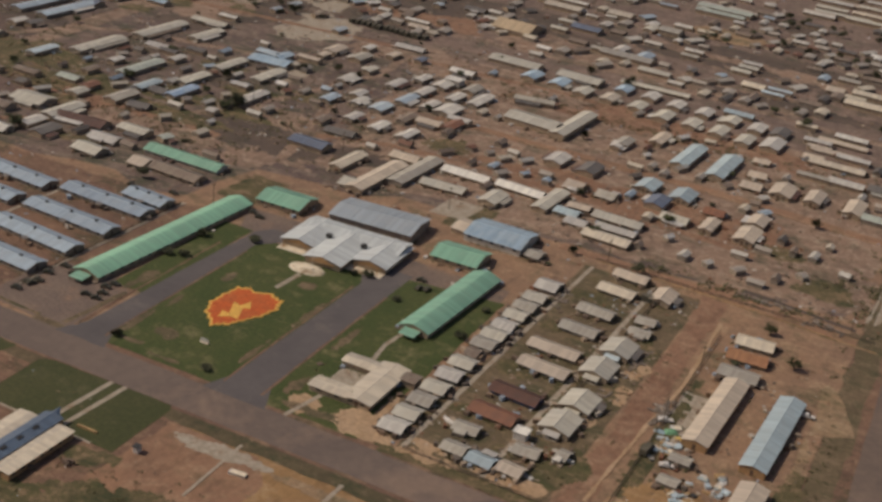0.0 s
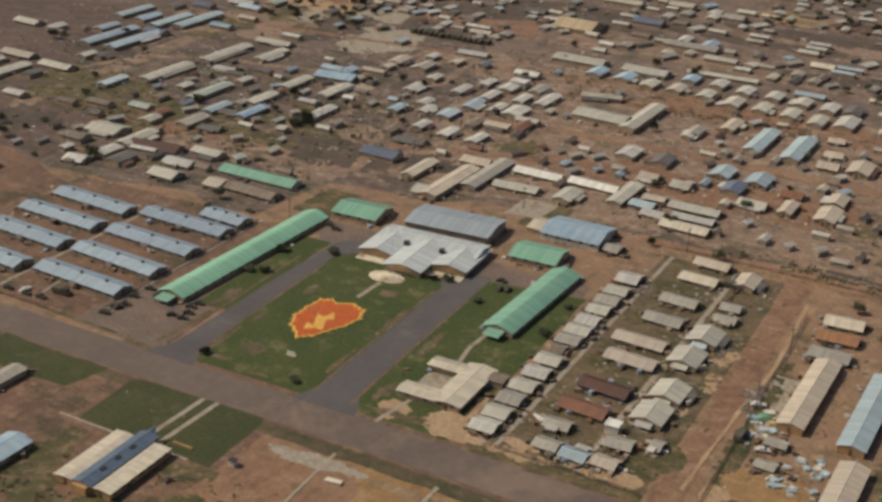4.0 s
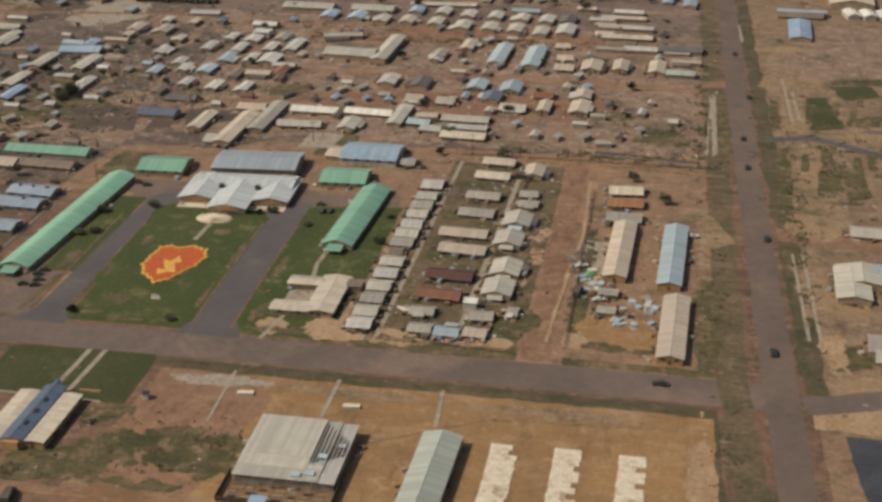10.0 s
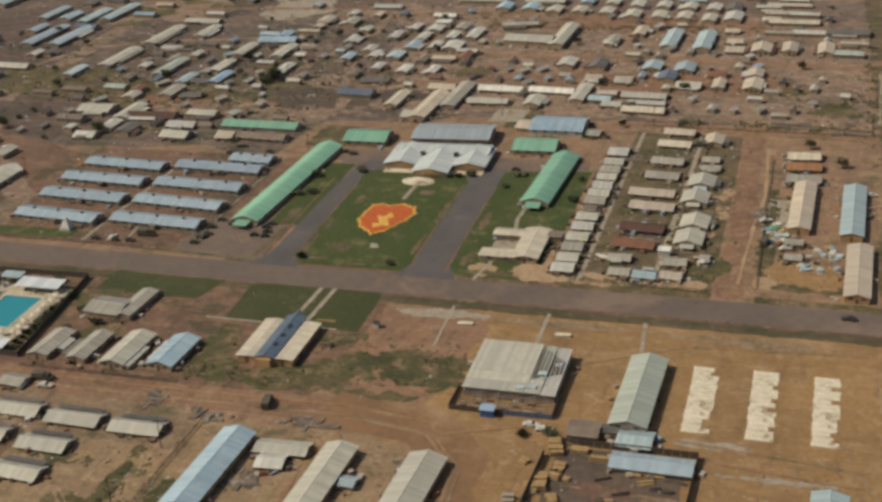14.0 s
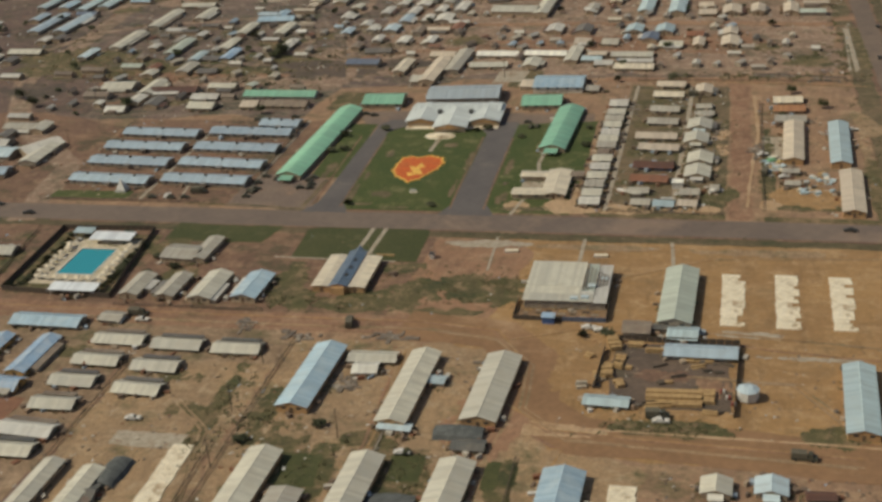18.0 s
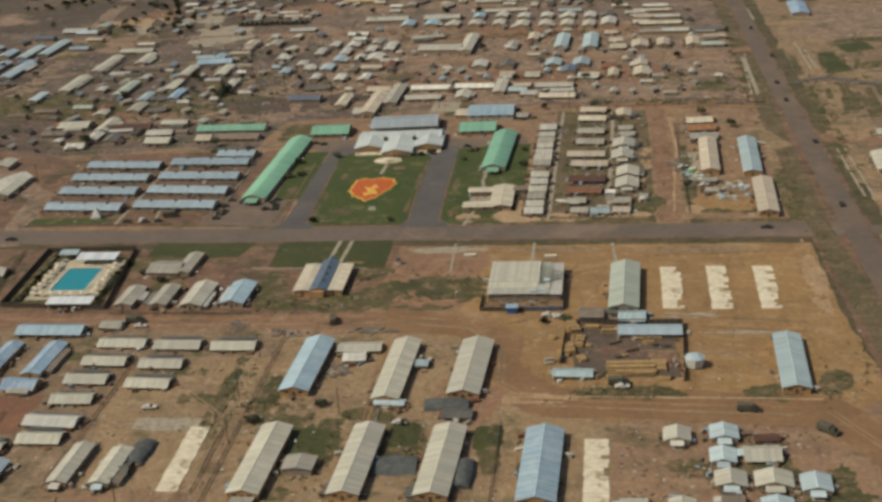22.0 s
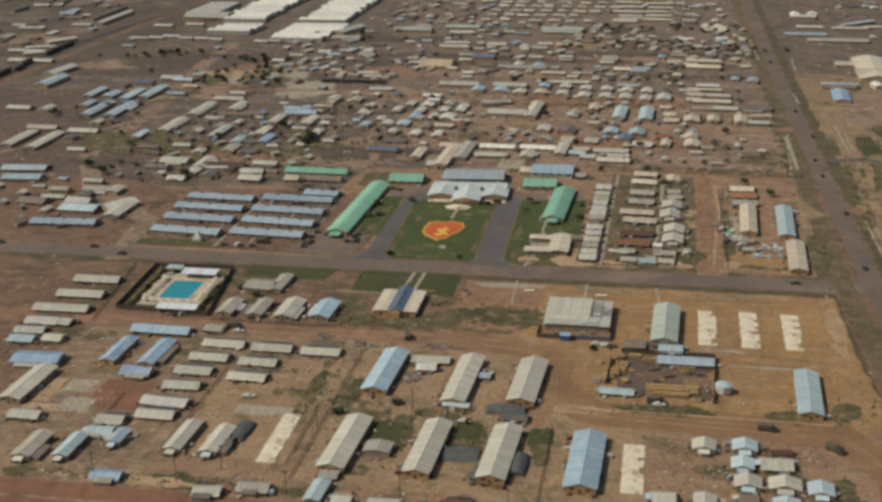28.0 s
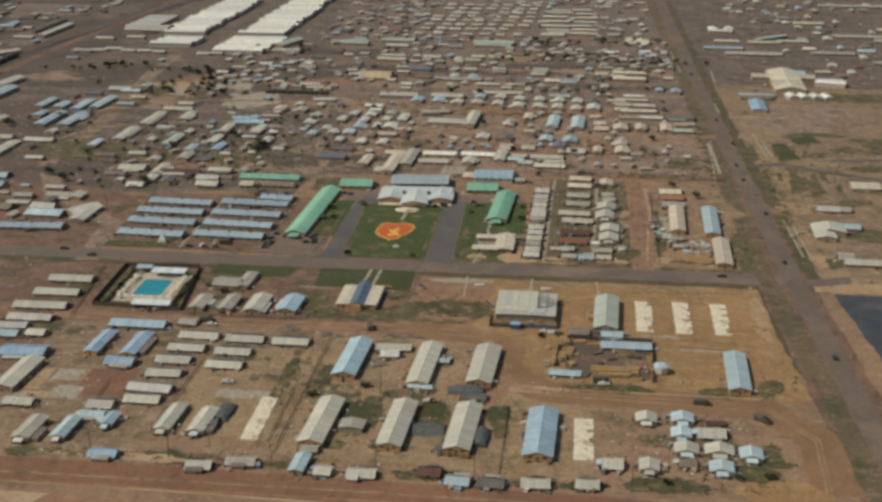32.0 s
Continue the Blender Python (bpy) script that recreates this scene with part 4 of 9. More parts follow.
for cs, mt, lb in ((rect(-147, -136, -171, -151), SAND, "pale sandy pad of a cleared hut"), (rect(-134.5, -124, -161, -150), PATH, "worn grey concrete pad"), (rect(-144, -126, -177, -172.5), SAND, "pale sandy pad of a cleared hut"), (rect(-121, -101, -173, -149), RUST_DIRT, "rust-red bare earth beside quarters"), (rect(-130, -118, -178, -166), PATH, "worn grey concrete pad"), (rect(-64, -42, -170, -163), PATH, "worn grey rubble-strewn pad")):
    patch("hut_pad", cs, 0.12, mt, lb, 1.0, "ground", 2.5)
for cx, cy, rx, ry in ((-117, -220, 16, 4), (-69, -219, 10, 3.5), (-30, -222, 14, 3), (30, -224, 12, 3.5), (70, -226, 12, 3), (-10, -205, 5, 3), (-13, -170, 7, 14), (14, -184, 5, 18), (37, -190, 6, 18), (38, -160, 8, 5), (-20, -198, 5, 10), (64, -190, 5, 16), (118, -190, 16, 5), (132, -200, 6, 12), (150, -200, 6, 10), (-48, -150, 10, 4), (-62, -132, 10, 4), (-100, -120, 8, 4), (-150, -110, 12, 5), (-160, -60, 6, 20), (-86, -66, 6, 14), (-100, -40, 8, 6)):
    blotch("dark_scrub", cx, cy, rx, ry, 0.115, SCRUB, "dark rank weeds on trodden earth", "grass", 26, 1.6)
for cx, cy, rx, ry, mt in ((20, -30, 15, 3, PATH), (68, -31, 12, 2, PATH), (113, -91, 9, 2, PATH), (130, -104.5, 14, 1.2, PATH), (60, -31, 22, 2.5, GREY_DIRT), (120, -32, 26, 3, GREY_DIRT), (60, -150, 20, 3, SAND), (160, -60, 4, 30, SAND), (40, -150, 10, 18, RED_DIRT), (135, 17, 13, 11, ORANGE_DIRT), (120, 10, 4, 5, SAND), (150, -225, 14, 10, ORANGE_DIRT), (52, 3, 4, 3, SAND), (98, 4, 5, 4, SAND), (-80, -222, 25, 3, SAND), (60, -120, 5, 12, ORANGE_DIRT)):
    blotch("bare_earth", cx, cy, rx, ry, 0.13, mt, "bare trodden earth")

# concrete slabs of cleared buildings
for x0, x1, y0, y1 in ((103.7, 111.6, -85.6, -49.4), (120.8, 128.6, -86.2, -48.8), (138.0, 145.6, -86.0, -49.2), (77.6, 85.2, -207.4, -174.2), (-45.0, -38.0, -204.4, -168.2)):
    ob = thing("concrete_slab", pose((x0 + x1) / 2, (y0 + y1) / 2, 0), "pale bare concrete slab with dark stains", "slab", "bare building slabs")
    w, h, n = (x1 - x0) / 2, (y1 - y0) / 2, 15
    for i in range(n):
        ya = -h + 2 * h * i / n
        part("slab_section", Geo().box(-w + rng.uniform(0, 0.4), w - (rng.choice((0.1, 0.1, 0.2, 0.3, 0.3, 0.5, 0.9, 1.8, 2.6)) if x0 > 50 else rng.uniform(0, 0.5)), ya + 0.04, ya + 2 * h / n - 0.04, -0.1, 0.22 + rng.uniform(0, 0.03)), CONCRETE, ob)

# paths
for name, pts, wd in (("path", [(-25.4, -19), (-26.6, -44)], 1.6), ("path", [(-20.5, -19), (-21.6, -44)], 1.6), ("path", [(29.5, 36), (27.5, 50), (28.5, 62)], 1.5), ("path", [(24, -4), (27, 12)], 1.4),
                      ("path", [(59.5, 2), (60.5, 110), (61, 152)], 1.6), ("path", [(84.0, 2), (86.2, 108), (86.5, 150)], 1.8), ("path", [(55, -24), (55, -52)], 1.3), ("path", [(86, -25), (88, -52)], 1.3), ("path", [(23, -24), (24, -52)], 0.9),
                      ("path", [(-88, 8), (-87.5, 100)], 1.6), ("path", [(-131, 4), (-130, 84)], 1.4), ("path", [(-21.5, 62), (-20.8, 76)], 1.8), ("path", [(-56, -46), (-10, -47)], 0.8), ("path", [(12, -205), (13, -150)], 0.9)):
    patch(name, band(pts, wd), 0.16, PATH, "narrow pale concrete footpath", 0.05, "path")

# wheel ruts on the dirt roads and yards
for k, pts in enumerate(([(-200, -90), (-60, -92), (10, -91), (34, -95), (43, -112), (43, -138), (58, -151), (140, -156)], [(-200, -95), (-60, -97), (12, -96), (36, -101), (48, -116), (49, -140), (64, -155), (140, -160)], [(40, -100), (60, -92), (100, -91), (150, -96), (160, -120)],
                         [(46, -142), (42, -165), (44, -205), (48, -232)], [(62, -160), (58, -180), (60, -222)], [(-150, -237), (0, -238), (90, -240), (160, -246)], [(-150, -243), (0, -244), (90, -246)], [(150, -158), (166, -184), (164, -222)])):
    side = [(x + 1.7, y + 0.6) for x, y in pts]
    patch("wheel_rut", band(pts, 0.7), 0.17, GREY_DIRT if k % 3 else RED_DIRT, "wheel rut worn into the dirt", 0.5, "ground", 2.5)
    patch("wheel_rut", band(side, 0.6), 0.17, GREY_DIRT if k % 2 else ORANGE_DIRT, "wheel rut worn into the dirt", 0.5, "ground", 2.5)
for k, pts in enumerate(([(100, -95), (118, -100), (150, -104)], [(95, -118), (125, -120), (138, -140)], [(60, 158), (120, 156), (165, 151)], [(-60, 259), (60, 260), (160, 253)], [(60, -60), (100, -38), (160, -34)], [(-78, -122), (-40, -160), (-32, -205)], [(8, -205), (9, -160), (7, -110)], [(36, -112), (32, -160), (33, -210)])):
    side = [(x + 1.7, y + 0.6) for x, y in pts]
    patch("wheel_rut", band(pts, 0.7), 0.17, GREY_DIRT if k % 3 else RED_DIRT, "wheel rut worn into the dirt", 0.5, "ground", 2.5)
    patch("wheel_rut", band(side, 0.6), 0.17, GREY_DIRT if k % 2 else ORANGE_DIRT, "wheel rut worn into the dirt", 0.5, "ground", 2.5)

patch("east_drive", band([(184, 196), (205, 203), (240, 214), (300, 222)], 5), 0.12, DRIVE, "dark asphalt drive leading east", 0.3, "road")
patch("east_drive", band([(202, 203), (230, 184), (270, 166), (320, 150)], 5), 0.12, DRIVE, "dark asphalt drive leading east", 0.3, "road")
for x0 in (190.5, 194.0):
    patch("pale_strip", band([(x0 + 1, 22), (x0, 50), (x0 - 1.2, 84)], 1.1), 0.15, PATH, "narrow pale strip beside the wide road", 0.3, "path")
for x0, y0, x1, y1 in ((196.3, 217, 194.2, 281), (199.6, 222, 197.8, 262), (157.2, 490, 153.9, 580), (182.6, 448, 183.2, 498), (159.2, 174, 161.8, 252), (176.6, 340, 175.4, 372)):
    patch("pale_strip", band([(x0, y0), (x1, y1)], 1.2), 0.15, PATH, "pale worn strip in the verge", 0.4, "path", 2)
for cx, cy, rx, ry in ((196, 60, 6, 24), (200, 110, 10, 14), (198, 270, 12, 14), (225, 205, 22, 6), (196, 330, 12, 10), (198, 15, 4, 14)):
    blotch("bare_earth", cx, cy, rx, ry, 0.13, SAND if (cx + cy) % 2 else GREY_DIRT, "pale bare earth beside the wide road", "ground", 30, 1.3)

patch("rubble_plot", [(-11, 157), (4, 158), (5, 176), (-10, 175)], 0.12, PATH, "grey rubble-strewn plot with a pale kerb", 0.8, "ground", 2)

# ---- headquarters ----
hq = thing("headquarters", pose(-18, 92, 0, 0, 0, 2), "low headquarters with folded pale grey gables and ochre fronts", "office building")
wing(hq, 0, 20, 40, 11, 0, 3.2, "hq", "tan", 10, 0.8, 0)
for x, ln, wd in ((-14.5, 22, 13), (0, 27, 14), (14.5, 22, 13)):
    wing(hq, x, 24 - ln / 2 if x else 21 - ln / 2, ln, wd, 90, 2.7, "hq", "tan", 12, 0.9, 0)
for x in (-14.5, 0, 14.5):
    part("gable_panel", Geo().add([(x - 5.4, 1.65 if x else -6.8, 1.8), (x + 5.4, 1.65 if x else -6.8, 1.8), (x, 1.65 if x else -6.8, 4.1),
                                   (x - 5.4, 1.9 if x else -6.5, 1.8), (x + 5.4, 1.9 if x else -6.5, 1.8), (x, 1.9 if x else -6.5, 4.1)],
                                  [(0, 1, 2), (5, 4, 3), (0, 3, 4, 1), (1, 4, 5, 2), (2, 5, 3, 0)]), WALL["ochre"], hq, "orange-brown gable panel")
part("porch_floor", Geo().box(-21, 21, -2, 3, 0, 0.25), CONCRETE, hq)
for x in (-7.2, 7.2):
    part("roof_vent", Geo().box(x - 0.9, x + 0.9, 11.2, 12.8, 2.8, 4.5), DARK, hq, "dark square roof vent")
for x in (-19, -10, 10, 19):
    part("post", Geo().box(x - 0.15, x + 0.15, -0.4, -0.1, 0.25, 2.9), WALL["ochre"], hq)

# ---- flagpole mound, emblem, sign ----
mound = thing("flagpole_base", pose(-20.8, 81, 0), "pale stone flagpole base on the lawn", "monument")
g = Geo()
for k, (r, z) in enumerate(((7.2, 0.35), (5.0, 0.7), (3.0, 1.05))):
    pts = oval(0, 0, r, r * 0.62, 20, 0.12)
    n = len(pts)
    g.add([(x, y, 0.05) for x, y in pts] + [(x * 0.94, y * 0.94, z) for x, y in pts], [tuple(range(n, 2 * n))] + [(i, (i + 1) % n, n + (i + 1) % n, n + i) for i in range(n)])
part("stone_steps", g, CONCRETE, mound)
part("pole", Geo().tube((1.6, 0.5, 0.8), (1.6, 0.5, 15), 0.09, 0.05), PALE, mound, "slender pale flagpole")
for k in range(7):
    a = 0.9 * k
    part("stone", Geo().box(5.6 * math.cos(a) - 0.4, 5.6 * math.cos(a) + 0.4, 3.5 * math.sin(a) - 0.3, 3.5 * math.sin(a) + 0.3, 0.2, 0.85), CONCRETE, mound)

emb = thing("ground_emblem", pose(-22.5, 42.2, 0), "large orange-red ground emblem edged in gold on the lawn", "emblem")


def emblem_outline(scale):
    """A broad leaf with a blunt foot, a notch in its far edge and a scalloped rim."""
    tips = [(-0.5, -15.4), (3.5, -11.5), (5.8, -6.2), (8.8, -0.3), (10.2, 7.0), (8.2, 12.8), (2.6, 15.4), (-2.6, 12.6), (-5.4, 14.4), (-9.2, 12.0), (-10.0, 4.4), (-10.2, -2.5), (-7.4, -8.8)]
    out = []
    for k, (x, y) in enumerate(tips):
        u, v = tips[(k + 1) % len(tips)]
        for f, lift in ((0.0, 1.05), (0.2, 0.955), (0.45, 1.03), (0.62, 0.95), (0.82, 1.02)):
            q = lift if k != 6 and k != 7 else 1.0
            out.append(((x + (u - x) * f) * q * scale, (y + (v - y) * f - 0.4) * q * scale))
    return out


for nm, sc, z, mt in (("border", 1.0, 0.30, EMBLEM_GOLD), ("field", 0.91, 0.36, EMBLEM_RED)):
    pts = emblem_outline(sc)
    n = len(pts)
    part(nm, Geo().add([(x, y, z) for x, y in pts] + [(x, y, 0.05) for x, y in pts], [tuple(range(n))] + [(k, n + k, n + (k + 1) % n, (k + 1) % n) for k in range(n)]), mt, emb)
bolt = [(-2.0, -9.8), (-3.4, -5.2), (-0.6, -5.8), (-3.9, 2.2), (-0.8, 1.0), (0.6, 5.6), (3.2, 1.0), (0.9, 0.0), (3.9, -7.4), (0.8, -7.2)]
n = len(bolt)
part("charge", Geo().add([(x, y, 0.41) for x, y in bolt] + [(x, y, 0.05) for x, y in bolt], [tuple(range(n))] + [(k, n + k, n + (k + 1) % n, (k + 1) % n) for k in range(n)]), EMBLEM_GOLD, emb, "gold zigzag charge")
sg = thing("lawn_sign", pose(-18.2, 16.2, 0), "small pale sign board standing on the lawn", "sign")
part("board", Geo().box(-1.4, 1.4, -0.12, 0.12, 0.3, 1.5), PALE, sg)
part("base", Geo().box(-1.6, 1.6, -0.5, 0.5, 0, 0.35), CONCRETE, sg)

# ---- clubhouse ----
club = thing("clubhouse", pose(32, 24, 0), "tan-roofed clubhouse round a small court beside the lawn", "clubhouse")
wing(club, 6.6, 0.5, 25, 8.4, 90, 2.4, "cream", "tan", 9, 0.8, 1)
wing(club, -3.2, -9.2, 12.5, 5.8, 0, 2.3, "cream", "tan", 9, 0.6, 1)
wing(club, -3.0, 9.0, 11.5, 5.2, 0, 2.3, "cream", "tan", 9, 0.6, 0)
part("court", Geo().box(-8, 2, -5.7, 5.8, 0, 0.18), PATH, club)
wing(club, 13.5, 9.5, 5, 5, 0, 2.4, "dun", "tan", 8, 0.4, 0)

# ---- chapel ----
ch = thing("chapel", pose(-24.0, -60.2, 0), "chapel with cream side roofs and raised blue nave", "chapel")
wing(ch, -5.9, 0, 24.4, 6.4, 90, 2.4, "cream", "ochre", 5, 0.5, 2, ridge=False)
wing(ch, 5.9, 0, 24.4, 6.4, 90, 2.4, "cream", "ochre", 5, 0.5, 2, ridge=False)
wing(ch, 0.2, 1.0, 27.6, 5.9, 90, 2.9, "nave", "ochre", 15, 0.35, 0)
for y in (-6.5, -0.5, 5.5):
    part("skylight", Geo().hexa([(0.7, y, 3.3), (1.7, y, 3.0), (1.7, y + 2.0, 3.0), (0.7, y + 2.0, 3.3), (0.7, y, 3.85), (1.7, y, 3.6), (1.7, y + 2.0, 3.6), (0.7, y + 2.0, 3.85)]), DARK, ch, "dark skylight")
part("prow", Geo().add([(-3.0, 14.6, 2.8), (3.4, 14.6, 2.8), (0.2, 14.6, 3.8), (-1.6, 15.4, 2.8), (1.9, 15.4, 2.8), (0.2, 17.4, 4.3)], [(0, 2, 5, 3), (2, 1, 4, 5), (3, 5, 4), (0, 3, 4, 1)]), ROOF["nave"], ch, "pointed blue prow of the nave roof")
part("porch", Geo().box(-2.2, 2.5, -14.0, -12.3, 0, 2.6), WALL["ochre"], ch, "ochre entrance porch")
part("beam", Geo().box(5.8, 12.4, 17.4, 18.1, 0.1, 0.7), WOOD, ch, "long pale timber beam")

# ---- open-air theatre ----
SLATE_PAINT = surface("slate_paint", (0.10, 0.125, 0.19), (0.07, 0.085, 0.13), 0.8, 6.0)
th = thing("theatre", pose(54.2, -65.2, 0), "broad stepped pale-grey roof over an open theatre", "theatre")
part("wall", shell(Geo(), 26.6, 26.0, 2.4, 0.3), WALL["grey"], th)
STEPS = ((-13.6, 5.0, -4.2, 13.6, 5.7, "tan2"), (5.1, 9.2, -7.0, 13.6, 5.15, "palegreen"), (9.3, 13.7, -9.5, 13.6, 4.85, "ash"), (-13.7, 5.0, -8.8, -4.1, 5.25, "tan2"), (-13.7, 9.2, -13.5, -8.7, 4.85, "tan2"), (9.3, 13.7, -13.5, -9.4, 4.6, "white"), (5.1, 9.2, -8.8, -6.9, 5.0, "ash"))
for x0, x1, y0, y1, z, roof in STEPS:
    part("roof_step", slope(x1 - x0, y1 - y0, 0.35, 0.0), ROOF[roof], th, at=pose((x0 + x1) / 2, y1, z - 1.8))
for k in range(7):
    part("roof_batten", Geo().box(5.6 + 1.15 * k, 5.85 + 1.15 * k, -6.0 + 0.7 * k, 12.0 - 1.1 * k, 3.7 - 0.05 * k, 4.12 - 0.05 * k), PATH, th, "dark weathered roof batten")
for x, y in ((6.4, -10.6), (8.0, -3.0), (11.6, 3.0), (3.0, -11.6)):
    part("roof_patch", Geo().box(x - 1.2, x + 1.2, y - 0.9, y + 0.9, 3.2, 3.82 if x < 5 or y < -5 else 4.1 if x < 9 else 3.7), ROOF["iceblue"], th, "pale blue patched sheet")
part("court_floor", Geo().box(-14.6, 14.0, -21.2, -13.1, 0.0, 0.2), surface("court_earth", (0.24, 0.15, 0.085), (0.18, 0.11, 0.065), 0.4, 3.0), th, "brown earth court")
for r in range(3):
    for k in range(7):
        x = -12.8 + 3.7 * k + rng.uniform(-0.4, 0.4)
        part("bench", Geo().box(x, x + rng.uniform(1.6, 2.8), -15.6 - 1.9 * r, -15.1 - 1.9 * r, 0.2, 0.65), (WOOD, PATH, FENCE)[(r + k) % 3], th)
for k in range(5):
    part("porch_post", Geo().box(-13.2 + 5.2 * k, -12.95 + 5.2 * k, -14.4, -14.15, 0.2, 2.3), WOOD, th)
    part("porch_beam", Geo().box(-13.2 + 5.2 * k, -12.95 + 5.2 * k, -14.5, -13.0, 2.3, 2.5), PATH, th)
fence = thing("theatre_fence", pose(53.6, -86.6, 0), "weathered brown and slate-blue board fence round the theatre", "fence")
for k in range(15):
    part("fence_panel", Geo().box(-15 + 2 * k, -13.05 + 2 * k, -0.08, 0.08, 0.1, 1.7), FENCE if k < 8 else SLATE_PAINT, fence)
for k in range(7):
    part("fence_panel", Geo().box(14.9, 15.06, 0.2 + 1.8 * k, 1.9 + 1.8 * k, 0.1, 2.2), FENCE, fence)
    part("fence_panel", Geo().box(-15.1, -14.94, 0.2 + 1.8 * k, 1.9 + 1.8 * k, 0.1, 1.7), FENCE, fence)
bt = thing("ticket_booth", pose(50.3, -87.5, 0), "small blue ticket booth by the theatre fence", "booth")
part("body", Geo().box(-1.9, 1.9, -1.4, 1.4, 0, 2.4), BLUEPAINT, bt)
part("roof", Geo().box(-2.2, 2.2, -1.8, 1.8, 2.4, 2.6), ROOF["blue"], bt)

# ---- swimming pool ----
deck = thing("pool_deck", pose(0, 0, 0), "pale concrete deck round the swimming pool", "deck", kind="structure")
px0, px1, py0, py1 = -133.0, -119.0, -65.8, -44.4
g = Geo()
for x0, x1, y0, y1 in ((-140, px0, -74, -36), (px1, -111.5, -74, -36), (px0, px1, -74, py0), (px0, px1, py1, -36)):
    g.box(x0, x1, y0, y1, 0.0, 0.30)
part("deck_slab", g, DECK, deck)
pool = thing("swimming_pool", pose(0, 0, 0), "rectangular swimming pool with turquoise water", "pool")
part("water", Geo().box(px0, px1, py0, py1, 0.02, 0.18), water_mat, pool)
for x0, x1, y0, y1 in ((px0 - 0.4, px0, py0, py1), (px1, px1 + 0.4, py0, py1), (px0 - 0.4, px1 + 0.4, py0 - 0.4, py0), (px0 - 0.4, px1 + 0.4, py1, py1 + 0.4)):
    part("coping", Geo().box(x0, x1, y0, y1, 0.1, 0.38), PALE, pool)
pf = thing("pool_fence", pose(0, 0, 0), "tall dark board fence round the pool", "fence")
corner = [(-147, -80), (-149, -27), (-111, -26), (-104, -83)]
for k in range(4):
    a, b = Vector(corner[k]), Vector(corner[(k + 1) % 4])
    n = int((b - a).length / 2.4)
    ang = math.degrees(math.atan2(b.y - a.y, b.x - a.x))
    for i in range(n):
        p = a + (b - a) * ((i + 0.5) / n)
        part("fence_panel", Geo().box(-1.17, 1.17, -0.06, 0.06, 0, 2.1), FENCE, pf, at=pose(p.x, p.y, 0, 0, 0, ang))
patch("pool_border", rect(-147, -106, -80, -30), 0.12, SCRUB, "planted strip round the pool deck", 0.6, "grass", 3)
for nm, x, y, ln, wd, roof in (("pool_canopy", -123.2, -37.5, 17, 6.5, "snow"), ("pool_canopy", -118.5, -80, 18, 5.5, "snow"), ("pool_canopy", -137, -33, 8, 4, "paleblue")):
    cn = thing(nm, pose(x, y, 0), "open poolside canopy with a " + PHRASE[roof], "canopy", "pool canopies")
    part("roof", slope(ln, wd, 0.5, 0.2), ROOF[roof], cn, at=pose(0, wd / 2, 2.5))
    for sx in (-1, 1):
        for sy in (-1, 1):
            part("post", Geo().box(sx * ln * 0.46 - 0.08, sx * ln * 0.46 + 0.08, sy * wd * 0.4 - 0.08, sy * wd * 0.4 + 0.08, 0, 2.55), PALE, cn)
lounger = thing("sun_lounger", pose(-136.8, -70, 0.3), "pale slatted sun lounger on the deck", "lounger", "pool loungers")
part("seat", Geo().box(-0.35, 0.35, -0.9, 0.5, 0.25, 0.36), PALE, lounger)
part("backrest", Geo().hexa([(-0.35, 0.5, 0.25), (0.35, 0.5, 0.25), (0.35, 1.0, 0.7), (-0.35, 1.0, 0.7), (-0.35, 0.45, 0.36), (0.35, 0.45, 0.36), (0.35, 0.95, 0.8), (-0.35, 0.95, 0.8)]), PALE, lounger)
for sx in (-1, 1):
    for sy in (-0.8, 0.4):
        part("leg", Geo().box(sx * 0.3 - 0.03, sx * 0.3 + 0.03, sy - 0.03, sy + 0.03, 0, 0.26), DARK, lounger)
for k in range(11):
    copy_thing(lounger, pose(-136.8 + rng.uniform(-1, 1), -67 + 2.8 * k, 0.3, 0, 0, 90 + rng.uniform(-20, 20)))
    copy_thing(lounger, pose(-114.5 + rng.uniform(-1, 1), -69 + 2.8 * k, 0.3, 0, 0, -90 + rng.uniform(-20, 20)))

parasol = thing("parasol", pose(-137.6, -45, 0.3), "pale canvas parasol over a poolside table", "parasol", "poolside parasols")
part("pole", Geo().tube((0, 0, 0), (0, 0, 2.2), 0.04, 0.04, 6), POLE, parasol)
part("canopy", Geo().tube((0, 0, 1.9), (0, 0, 2.5), 1.25, 0.08, 10), CONCRETE, parasol)
part("table", Geo().tube((0, 0, 0.66), (0, 0, 0.72), 0.55, 0.55, 10), PALE, parasol)
for k in range(8):
    copy_thing(parasol, pose(-137.8 + rng.uniform(-0.6, 0.6), -71 + 3.9 * k, 0.3))
    copy_thing(parasol, pose(-113.4 + rng.uniform(-0.6, 0.6), -71 + 3.9 * k, 0.3))
for k in range(5):
    copy_thing(parasol, pose(-134 + 4.2 * k, -71.4 + rng.uniform(-0.5, 0.5), 0.3))

# ---- timber yard ----
yf = thing("yard_fence", pose(0, 0, 0), "dark weathered board fence round the timber yard", "fence")
for a, b in (((73, -98), (110, -98)), ((110, -98), (108.6, -139)), ((70, -104), (69, -127))):
    a, b = Vector(a), Vector(b)
    n = int((b - a).length / 2.2)
    ang = math.degrees(math.atan2(b.y - a.y, b.x - a.x))
    for i in range(n):
        p = a + (b - a) * ((i + 0.5) / n)
        part("fence_panel", Geo().box(-1.07, 1.07, -0.06, 0.06, 0, 2.2), FENCE, yf, at=pose(p.x, p.y, 0, 0, 0, ang))


